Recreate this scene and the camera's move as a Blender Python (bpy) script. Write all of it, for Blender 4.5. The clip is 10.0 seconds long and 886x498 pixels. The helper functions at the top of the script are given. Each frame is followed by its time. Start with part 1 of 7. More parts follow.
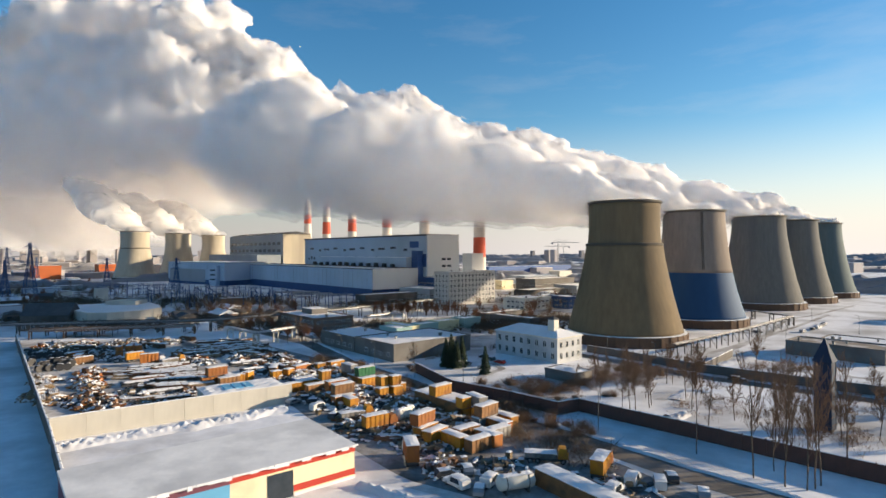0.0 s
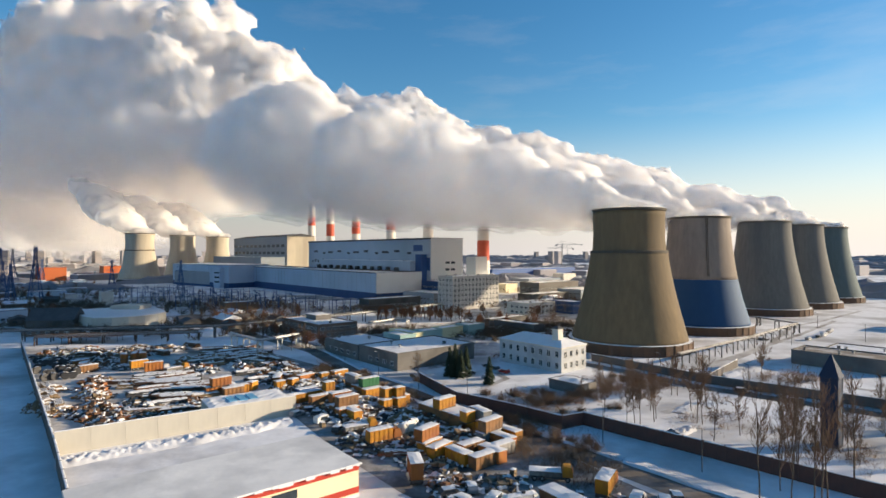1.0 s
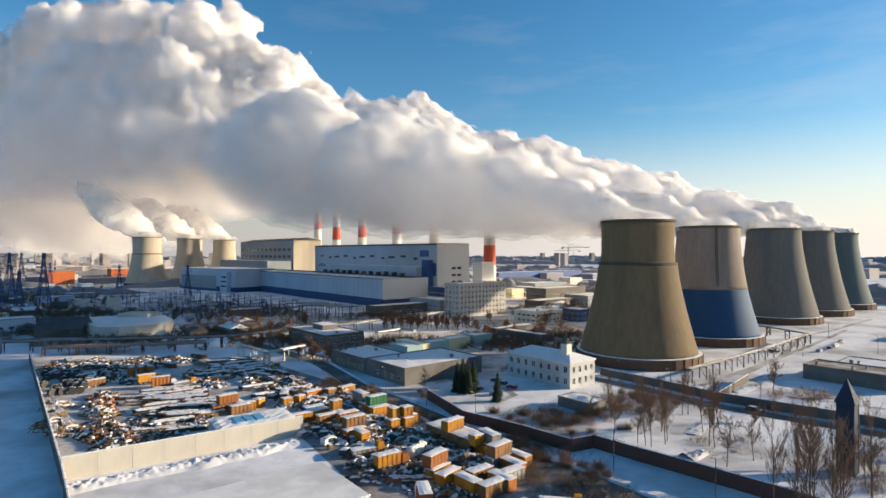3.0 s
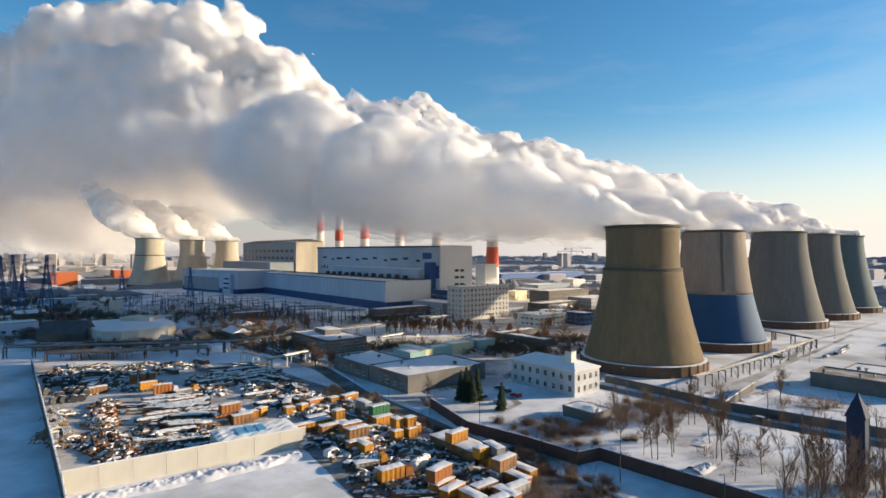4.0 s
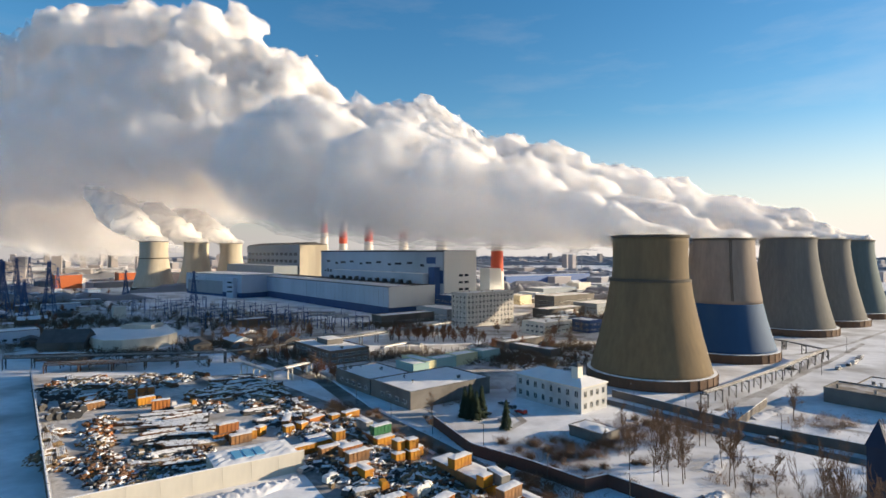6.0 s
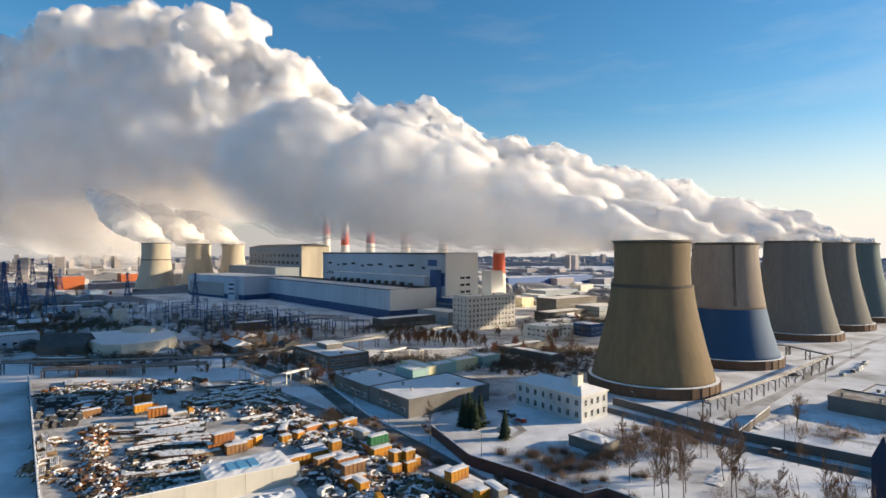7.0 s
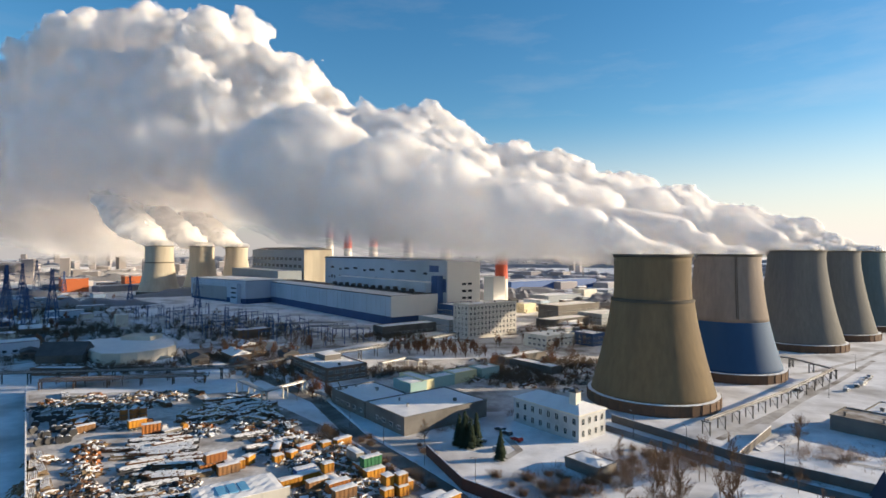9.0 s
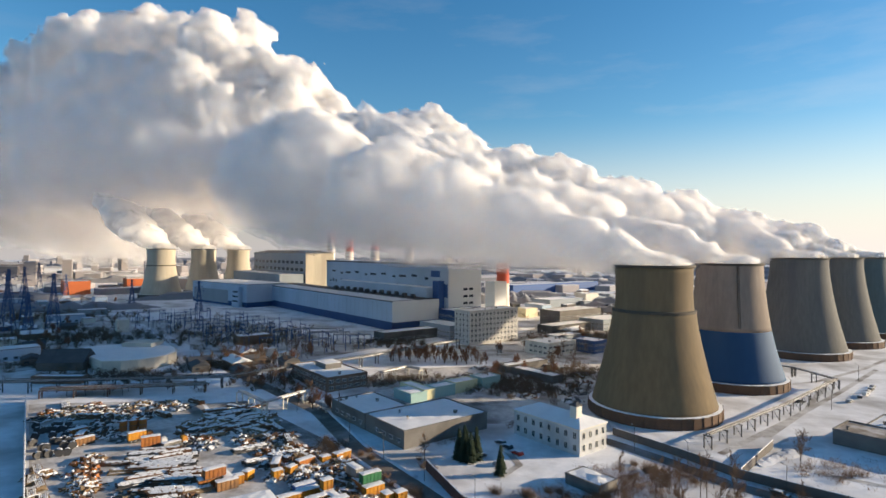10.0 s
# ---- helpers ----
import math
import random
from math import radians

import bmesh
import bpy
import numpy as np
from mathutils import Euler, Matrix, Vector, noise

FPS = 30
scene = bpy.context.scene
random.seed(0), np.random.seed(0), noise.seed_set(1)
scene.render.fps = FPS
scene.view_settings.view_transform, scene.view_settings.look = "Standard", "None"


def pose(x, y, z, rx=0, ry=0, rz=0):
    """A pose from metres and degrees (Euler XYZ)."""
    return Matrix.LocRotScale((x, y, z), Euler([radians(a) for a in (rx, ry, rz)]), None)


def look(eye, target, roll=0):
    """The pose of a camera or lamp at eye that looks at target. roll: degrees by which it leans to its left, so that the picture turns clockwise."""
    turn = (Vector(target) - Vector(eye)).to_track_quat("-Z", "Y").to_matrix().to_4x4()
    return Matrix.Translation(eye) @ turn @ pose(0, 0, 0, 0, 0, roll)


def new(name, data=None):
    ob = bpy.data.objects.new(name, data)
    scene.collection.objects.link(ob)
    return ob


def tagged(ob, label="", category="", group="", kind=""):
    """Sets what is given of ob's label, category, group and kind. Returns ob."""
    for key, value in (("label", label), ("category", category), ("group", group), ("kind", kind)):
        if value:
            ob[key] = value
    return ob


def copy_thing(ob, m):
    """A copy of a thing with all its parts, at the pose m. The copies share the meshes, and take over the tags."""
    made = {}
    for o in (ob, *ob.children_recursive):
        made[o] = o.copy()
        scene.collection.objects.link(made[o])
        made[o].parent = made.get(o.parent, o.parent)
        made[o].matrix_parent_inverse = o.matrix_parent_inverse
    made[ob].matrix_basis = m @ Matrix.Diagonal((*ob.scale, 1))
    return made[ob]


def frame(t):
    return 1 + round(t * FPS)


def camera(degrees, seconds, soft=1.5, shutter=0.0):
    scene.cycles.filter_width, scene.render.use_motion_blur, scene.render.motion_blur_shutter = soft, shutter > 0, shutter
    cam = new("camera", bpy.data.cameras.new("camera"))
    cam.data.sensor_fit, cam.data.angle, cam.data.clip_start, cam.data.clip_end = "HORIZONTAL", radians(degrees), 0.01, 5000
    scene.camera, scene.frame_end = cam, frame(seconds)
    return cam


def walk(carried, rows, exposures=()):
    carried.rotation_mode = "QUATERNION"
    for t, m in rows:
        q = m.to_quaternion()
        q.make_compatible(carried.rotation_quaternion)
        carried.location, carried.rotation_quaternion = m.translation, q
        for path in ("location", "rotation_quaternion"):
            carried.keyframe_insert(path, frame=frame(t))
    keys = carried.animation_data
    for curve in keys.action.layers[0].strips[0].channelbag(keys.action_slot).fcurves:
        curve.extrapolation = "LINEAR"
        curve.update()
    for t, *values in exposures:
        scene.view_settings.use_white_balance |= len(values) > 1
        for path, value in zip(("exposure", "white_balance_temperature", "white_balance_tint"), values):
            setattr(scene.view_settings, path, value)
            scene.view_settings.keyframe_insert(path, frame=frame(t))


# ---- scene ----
cam = camera(77.0, 10.0, soft=1.6)
PATH = [
    (0, (0.922, 0.24, 39.755), (0.911, 2.239, 39.766), -0.1),
    (0.5, (0.877, 0.367, 41.31), (0.86, 2.366, 41.322), -0.0),
    (1, (0.755, 0.45, 42.895), (0.731, 2.45, 42.907), -0.0),
    (1.5, (0.598, 0.478, 44.091), (0.569, 2.478, 44.105), -0.0),
    (2, (0.494, 0.842, 45.368), (0.459, 2.842, 45.381), 0.0),
    (2.5, (0.319, 1.257, 46.612), (0.279, 3.257, 46.625), 0.0),
    (4, (-0.323, 3.239, 50.539), (-0.376, 5.238, 50.55), -0.0),
    (4.5, (-0.407, 4.256, 51.689), (-0.465, 6.255, 51.699), 0.0),
    (5, (-0.337, 5.292, 52.86), (-0.4, 7.291, 52.871), 0.0),
    (5.5, (-0.283, 6.454, 53.996), (-0.349, 8.452, 54.006), 0.0),
    (7, (1.526, 9.717, 57.457), (1.445, 11.715, 57.467), 0.0),
    (7.5, (2.28, 10.349, 58.461), (2.194, 12.347, 58.471), 0.1),
    (8, (3.03, 10.892, 59.609), (2.942, 12.89, 59.618), 0.1),
    (8.5, (3.796, 11.265, 60.998), (3.702, 13.263, 61.008), 0.2),
    (9, (4.26, 11.841, 62.952), (4.162, 13.839, 62.962), 0.2),
    (9.5, (4.599, 12.115, 64.934), (4.497, 14.112, 64.946), 0.3),
    (10, (4.736, 12.555, 67.091), (4.631, 14.552, 67.103), 0.3),
]
walk(cam, [(t, look(eye, target, roll)) for t, eye, target, roll in PATH])

# ---- light ----
SUN_AZ, SUN_EL = 10.0, 13.0      # degrees from +x towards +y, and above the horizon
world = bpy.data.worlds.new("winter_sky")
scene.world = world
world.use_nodes = True
wn = world.node_tree.nodes
wl = world.node_tree.links
sky = wn.new("ShaderNodeTexSky")
sky.sky_type = "NISHITA"
sky.sun_disc = False
sky.sun_elevation = radians(SUN_EL)
sky.sun_rotation = radians(90.0 - SUN_AZ)
sky.altitude = 150.0
sky.air_density = 1.15
sky.dust_density = 0.3
sky.ozone_density = 3.0
# pale haze low over the horizon and a few thin streaks of high cloud
tc = wn.new("ShaderNodeTexCoord")
sep = wn.new("ShaderNodeSeparateXYZ")
wl.new(tc.outputs["Generated"], sep.inputs["Vector"])
low_air = wn.new("ShaderNodeMapRange")
low_air.interpolation_type = "SMOOTHSTEP"
low_air.inputs["From Min"].default_value = 0.24
low_air.inputs["From Max"].default_value = -0.02
low_air.inputs["To Max"].default_value = 0.96
wl.new(sep.outputs["Z"], low_air.inputs["Value"])
mpw = wn.new("ShaderNodeMapping")
mpw.inputs["Scale"].default_value = (2.0, 2.0, 9.0)
wl.new(tc.outputs["Generated"], mpw.inputs["Vector"])
cir = wn.new("ShaderNodeTexNoise")
cir.inputs["Scale"].default_value = 1.6
cir.inputs["Detail"].default_value = 7.0
cir.inputs["Roughness"].default_value = 0.6
wl.new(mpw.outputs["Vector"], cir.inputs["Vector"])
thin_cloud = wn.new("ShaderNodeMapRange")
thin_cloud.inputs["From Min"].default_value = 0.52
thin_cloud.inputs["From Max"].default_value = 0.80
thin_cloud.inputs["To Max"].default_value = 0.16
wl.new(cir.outputs["Fac"], thin_cloud.inputs["Value"])
both = wn.new("ShaderNodeMath")
both.operation = "MAXIMUM"
wl.new(low_air.outputs["Result"], both.inputs[0])
wl.new(thin_cloud.outputs["Result"], both.inputs[1])
haze = wn.new("ShaderNodeMix")
haze.data_type = "RGBA"
sunward = wn.new("ShaderNodeMapRange")
sunward.interpolation_type = "SMOOTHSTEP"
sunward.inputs["From Min"].default_value = -0.45
sunward.inputs["From Max"].default_value = 0.60
wl.new(sep.outputs["X"], sunward.inputs["Value"])
air = wn.new("ShaderNodeMix")
air.data_type = "RGBA"
air.inputs["A"].default_value = (2.9, 2.72, 2.72, 1)
air.inputs["B"].default_value = (5.2, 4.8, 4.55, 1)
wl.new(sunward.outputs["Result"], air.inputs["Factor"])
wl.new(air.outputs["Result"], haze.inputs["B"])
wl.new(both.outputs["Value"], haze.inputs["Factor"])
deep = wn.new("ShaderNodeHueSaturation")
deep.inputs["Saturation"].default_value = 1.28
deep.inputs["Value"].default_value = 0.90
wl.new(sky.outputs["Color"], deep.inputs["Color"])
wl.new(deep.outputs["Color"], haze.inputs["A"])
wl.new(haze.outputs["Result"], wn["Background"].inputs["Color"])
wn["Background"].inputs["Strength"].default_value = 0.14

sun_data = bpy.data.lights.new("sun", "SUN")
sun_data.energy = 6.5
sun_data.angle = radians(0.6)
sun_data.color = (1.0, 0.82, 0.58)
sun = new("sun", sun_data)
sun_dir = Vector((math.cos(radians(SUN_EL)) * math.cos(radians(SUN_AZ)), math.cos(radians(SUN_EL)) * math.sin(radians(SUN_AZ)), math.sin(radians(SUN_EL))))
sun.matrix_world = look(sun_dir * 900.0, (0, 0, 0))
scene.view_settings.exposure = 0.45


# ---- materials ----
def mat(name, c1, c2=None, scale=1.0, rough=0.85, bump=0.0, bump_scale=8.0, metal=0.0, stretch=(1, 1, 1), c3=None, big=0.05, vary=0.0, contrast=1.0, world_space=False):
    """A surface with fine grain (c1 to c2) and large stains (towards c3)."""
    m = bpy.data.materials.new(name)
    m.use_nodes = True
    n, l = m.node_tree.nodes, m.node_tree.links
    b = n["Principled BSDF"]
    b.inputs["Roughness"].default_value = rough
    b.inputs["Metallic"].default_value = metal
    b.inputs["Specular IOR Level"].default_value = 0.3
    c2 = c2 or tuple(x * 0.8 for x in c1)
    if world_space:
        src = n.new("ShaderNodeNewGeometry").outputs["Position"]
    else:
        src = n.new("ShaderNodeTexCoord").outputs["Object"]
    mp = n.new("ShaderNodeMapping")
    mp.inputs["Scale"].default_value = stretch
    l.new(src, mp.inputs["Vector"])
    t1 = n.new("ShaderNodeTexNoise")
    t1.inputs["Scale"].default_value = scale
    t1.inputs["Detail"].default_value = 6.0
    t1.inputs["Roughness"].default_value = 0.65
    l.new(mp.outputs["Vector"], t1.inputs["Vector"])
    r1 = n.new("ShaderNodeMapRange")
    r1.inputs["From Min"].default_value = 0.5 - 0.25 / contrast
    r1.inputs["From Max"].default_value = 0.5 + 0.25 / contrast
    l.new(t1.outputs["Fac"], r1.inputs["Value"])
    mx = n.new("ShaderNodeMix")
    mx.data_type = "RGBA"
    mx.inputs["A"].default_value = (*c1, 1)
    mx.inputs["B"].default_value = (*c2, 1)
    l.new(r1.outputs["Result"], mx.inputs["Factor"])
    out = mx.outputs["Result"]
    if c3:
        t2 = n.new("ShaderNodeTexNoise")
        t2.inputs["Scale"].default_value = big
        t2.inputs["Detail"].default_value = 5.0
        l.new(mp.outputs["Vector"], t2.inputs["Vector"])
        r2 = n.new("ShaderNodeMapRange")
        r2.inputs["From Min"].default_value = 0.45
        r2.inputs["From Max"].default_value = 0.68
        l.new(t2.outputs["Fac"], r2.inputs["Value"])
        m2 = n.new("ShaderNodeMix")
        m2.data_type = "RGBA"
        m2.inputs["B"].default_value = (*c3, 1)
        l.new(out, m2.inputs["A"])
        l.new(r2.outputs["Result"], m2.inputs["Factor"])
        out = m2.outputs["Result"]
    if vary:
        oi = n.new("ShaderNodeObjectInfo")
        hs = n.new("ShaderNodeHueSaturation")
        rr = n.new("ShaderNodeMapRange")
        rr.inputs["To Min"].default_value = 1.0 - vary
        rr.inputs["To Max"].default_value = 1.0 + vary
        l.new(oi.outputs["Random"], rr.inputs["Value"])
        l.new(rr.outputs["Result"], hs.inputs["Value"])
        l.new(out, hs.inputs["Color"])
        out = hs.outputs["Color"]
    l.new(out, b.inputs["Base Color"])
    if bump:
        tb = n.new("ShaderNodeTexNoise")
        tb.inputs["Scale"].default_value = bump_scale
        tb.inputs["Detail"].default_value = 4.0
        l.new(mp.outputs["Vector"], tb.inputs["Vector"])
        bp = n.new("ShaderNodeBump")
        bp.inputs["Strength"].default_value = 0.6
        bp.inputs["Distance"].default_value = bump
        l.new(tb.outputs["Fac"], bp.inputs["Height"])
        l.new(bp.outputs["Normal"], b.inputs["Normal"])
    return m


SNOW = mat("snow", (0.74, 0.735, 0.75), (0.62, 0.62, 0.65), 0.35, 0.75, 0.25, 0.4, c3=(0.50, 0.49, 0.49), big=0.06)
SNOW_ROOF = mat("roof_snow", (0.74, 0.735, 0.74), (0.62, 0.62, 0.635), 0.25, 0.75, 0.12, 0.6)
SNOW_OLD = mat("settled_roof_snow", (0.80, 0.78, 0.75), (0.66, 0.645, 0.63), 0.18, 0.8, 0.10, 0.5, c3=(0.54, 0.53, 0.52), big=0.09)
SNOW_DIRTY = mat("trodden_snow", (0.66, 0.64, 0.62), (0.36, 0.335, 0.315), 0.45, 0.85, 0.2, 0.7, c3=(0.16, 0.135, 0.115), big=0.06, world_space=True)
MUD = mat("churned_mud_and_slush", (0.42, 0.41, 0.40), (0.15, 0.14, 0.13), 0.5, 0.85, 0.25, 0.6, c3=(0.075, 0.066, 0.058), big=0.07, world_space=True)
GROUND = mat("snow_ground", (0.84, 0.83, 0.84), (0.64, 0.635, 0.645), 0.22, 0.8, 0.35, 0.22, c3=(0.36, 0.34, 0.325), big=0.035, world_space=True)
ASPHALT = mat("dirty_asphalt", (0.10, 0.08, 0.062), (0.17, 0.145, 0.125), 0.25, 0.85, 0.03, 1.0, c3=(0.26, 0.235, 0.22), big=0.09, world_space=True)
CONC_OLIVE = mat("olive_concrete", (0.215, 0.155, 0.085), (0.145, 0.105, 0.060), 0.55, 0.9, 0.03, 2.0, stretch=(1, 1, 0.16), c3=(0.112, 0.086, 0.056), big=0.06)
CONC_PALE = mat("pale_concrete", (0.29, 0.24, 0.20), (0.205, 0.17, 0.14), 0.5, 0.9, 0.02, 2.0, stretch=(1, 1, 0.25), c3=(0.18, 0.145, 0.12), big=0.05)
CONC_DARK = mat("dark_concrete", (0.165, 0.158, 0.142), (0.115, 0.11, 0.10), 0.7, 0.9, 0.03, 2.0, stretch=(1, 1, 0.1), c3=(0.10, 0.10, 0.10), big=0.06)
CONC_TEAL = mat("teal_grey_cladding", (0.10, 0.135, 0.14), (0.072, 0.10, 0.105), 0.7, 0.85, 0.02, 2.0, stretch=(1, 1, 0.1))
CONC_LIGHT = mat("pale_warm_concrete", (0.52, 0.46, 0.36), (0.43, 0.38, 0.30), 0.5, 0.9, 0.03, 2.0, stretch=(1, 1, 0.12), c3=(0.34, 0.30, 0.24), big=0.06)
BLUE_PAINT = mat("faded_blue_paint", (0.016, 0.066, 0.155), (0.013, 0.054, 0.13), 0.25, 0.75, 0.015, 2.0, stretch=(1, 1, 0.3), c3=(0.026, 0.075, 0.15), big=0.06)
RUST_BAND = mat("rusty_skirt", (0.15, 0.085, 0.05), (0.085, 0.055, 0.04), 0.6, 0.85, 0.04, 2.0, stretch=(1, 1, 0.3), c3=(0.06, 0.05, 0.045), big=0.12)
RIM = mat("dark_rim", (0.10, 0.085, 0.065), (0.07, 0.06, 0.05), 0.8, 0.9)
PANEL = mat("pale_blue_panels", (0.40, 0.50, 0.61), (0.34, 0.43, 0.54), 0.06, 0.6, c3=(0.27, 0.36, 0.46), big=0.02, stretch=(1, 1, 0.4))
PANEL_W = mat("white_panels", (0.70, 0.70, 0.68), (0.63, 0.63, 0.62), 0.06, 0.6, stretch=(1, 1, 0.4))
PANEL_D = mat("grey_panels", (0.27, 0.30, 0.33), (0.22, 0.25, 0.28), 0.06, 0.7, stretch=(1, 1, 0.4))
PLINTH = mat("blue_plinth", (0.035, 0.075, 0.19), (0.025, 0.055, 0.14), 0.1, 0.7)
ROOF_DARK = mat("bitumen_roof", (0.06, 0.06, 0.065), (0.10, 0.10, 0.105), 0.2, 0.9)
OFFICE = mat("office_plaster", (0.50, 0.48, 0.44), (0.45, 0.43, 0.40), 0.2, 0.85, c3=(0.38, 0.36, 0.34), big=0.08)
PLASTER = mat("white_plaster", (0.66, 0.62, 0.54), (0.58, 0.55, 0.48), 0.3, 0.85, c3=(0.48, 0.45, 0.40), big=0.12)
BRICK_GREY = mat("grey_brick", (0.19, 0.175, 0.16), (0.15, 0.14, 0.13), 0.5, 0.9, 0.01, 6.0, c3=(0.12, 0.11, 0.10), big=0.1)
BRICK_BROWN = mat("brown_brick", (0.20, 0.13, 0.09), (0.15, 0.10, 0.075), 0.5, 0.9, c3=(0.11, 0.08, 0.06), big=0.1)
CREAM = mat("cream_cladding", (0.80, 0.70, 0.46), (0.75, 0.65, 0.43), 0.4, 0.7, c3=(0.50, 0.43, 0.30), big=0.1)
HOUSE_WHITE = mat("cool_white_plaster", (0.52, 0.52, 0.52), (0.45, 0.455, 0.46), 0.3, 0.85, c3=(0.36, 0.36, 0.36), big=0.12)
WALL_CREAM = mat("cream_concrete_wall", (0.58, 0.54, 0.46), (0.51, 0.475, 0.41), 0.35, 0.85, 0.02, 2.0, stretch=(1, 1, 0.3), c3=(0.42, 0.39, 0.34), big=0.12)
RED_PAINT = mat("red_paint", (0.48, 0.05, 0.03), (0.40, 0.045, 0.03), 0.6, 0.6)
SKY_PAINT = mat("light_blue_paint", (0.13, 0.36, 0.56), (0.11, 0.32, 0.50), 0.5, 0.6)
WHITE_PAINT = mat("white_paint", (0.72, 0.70, 0.67), (0.64, 0.62, 0.60), 0.5, 0.7)
STACK_RED = mat("chimney_red", (0.52, 0.09, 0.05), (0.45, 0.085, 0.05), 0.2, 0.7)
STACK_WHITE = mat("chimney_white", (0.66, 0.60, 0.55), (0.58, 0.53, 0.49), 0.2, 0.7)
FENCE_BROWN = mat("brown_fence", (0.125, 0.06, 0.045), (0.09, 0.048, 0.04), 0.6, 0.85, stretch=(1, 1, 0.4), c3=(0.06, 0.045, 0.04), big=0.1)
FENCE_GREY = mat("grey_fence", (0.15, 0.135, 0.12), (0.11, 0.10, 0.095), 0.6, 0.9, c3=(0.08, 0.075, 0.07), big=0.1)
GLASS_DARK = mat("dark_window", (0.03, 0.04, 0.05), (0.05, 0.06, 0.075), 0.5, 0.15)
STEEL_DARK = mat("dark_steel", (0.06, 0.06, 0.065), (0.10, 0.095, 0.09), 2.0, 0.6, metal=0.3)
STEEL_BLUE = mat("blue_steel", (0.035, 0.07, 0.17), (0.05, 0.09, 0.20), 1.0, 0.6)
SLATE_BLUE = mat("slate_blue_boards", (0.022, 0.038, 0.075), (0.016, 0.028, 0.055), 0.5, 0.8, stretch=(1, 1, 0.2))
PLUM = mat("plum_paint", (0.17, 0.06, 0.085), (0.14, 0.05, 0.07), 0.6, 0.65)
GRAVEL_ROOF = mat("brown_gravel_roof", (0.16, 0.125, 0.095), (0.22, 0.18, 0.15), 0.4, 0.95, c3=(0.45, 0.43, 0.42), big=0.15)
STEEL_GALV = mat("galvanised_steel", (0.36, 0.36, 0.36), (0.28, 0.28, 0.29), 1.0, 0.5, metal=0.5)
BARK = mat("bark", (0.13, 0.095, 0.065), (0.09, 0.066, 0.048), 3.0, 0.95)
TWIG = mat("brown_twigs", (0.20, 0.125, 0.08), (0.15, 0.095, 0.06), 2.0, 0.95)
TWIG_RED = mat("reddish_twigs", (0.24, 0.105, 0.055), (0.18, 0.085, 0.05), 0.3, 0.95)
NEEDLE = mat("spruce_needles", (0.022, 0.04, 0.022), (0.035, 0.05, 0.028), 2.0, 0.9)
YELLOW = mat("yellow_paint", (0.46, 0.205, 0.014), (0.36, 0.155, 0.018), 0.8, 0.65, c3=(0.28, 0.11, 0.025), big=0.5, vary=0.25)
ORANGE = mat("orange_paint", (0.34, 0.125, 0.024), (0.27, 0.095, 0.026), 0.8, 0.65, c3=(0.28, 0.10, 0.04), big=0.5, vary=0.25)
BROWN_BOX = mat("brown_paint", (0.26, 0.13, 0.05), (0.20, 0.10, 0.045), 0.8, 0.75, c3=(0.12, 0.07, 0.04), big=0.5, vary=0.25)
GREEN_BOX = mat("green_paint", (0.03, 0.15, 0.06), (0.025, 0.11, 0.05), 0.8, 0.65)
GREY_BOX = mat("grey_paint", (0.30, 0.29, 0.27), (0.22, 0.21, 0.20), 0.8, 0.7, c3=(0.14, 0.12, 0.10), big=0.4, vary=0.3)
BLUE_BOX = mat("blue_box_paint", (0.04, 0.10, 0.28), (0.03, 0.08, 0.22), 0.8, 0.6)
TEAL_WALL = mat("pale_teal_plaster", (0.30, 0.44, 0.42), (0.26, 0.39, 0.38), 0.5, 0.8)
LEMON_WALL = mat("pale_yellow_plaster", (0.62, 0.58, 0.36), (0.56, 0.52, 0.33), 0.5, 0.8)
RUST = mat("rusty_steel", (0.17, 0.085, 0.045), (0.10, 0.06, 0.04), 1.5, 0.85, vary=0.35)
TIMBER = mat("weathered_timber", (0.28, 0.20, 0.12), (0.20, 0.145, 0.09), 1.5, 0.85, vary=0.3)
RUBBER = mat("black_rubber", (0.02, 0.02, 0.02), (0.03, 0.03, 0.03), 2.0, 0.85)
TERRACOTTA = mat("orange_red_cladding", (0.48, 0.13, 0.045), (0.40, 0.11, 0.04), 0.1, 0.75)
# aerial haze is painted into these far colours: greyed, low in contrast
FAR_SNOW = mat("haze_tinted_far_snow", (0.52, 0.51, 0.53), (0.44, 0.43, 0.46), 0.02, 0.9, world_space=True)
FAR_WALL = mat("haze_tinted_far_wall", (0.32, 0.29, 0.29), (0.25, 0.24, 0.25), 0.02, 0.9, vary=0.3, world_space=True)
FAR_DARK = mat("haze_tinted_far_dark", (0.19, 0.19, 0.21), (0.26, 0.26, 0.28), 0.02, 0.95, world_space=True)


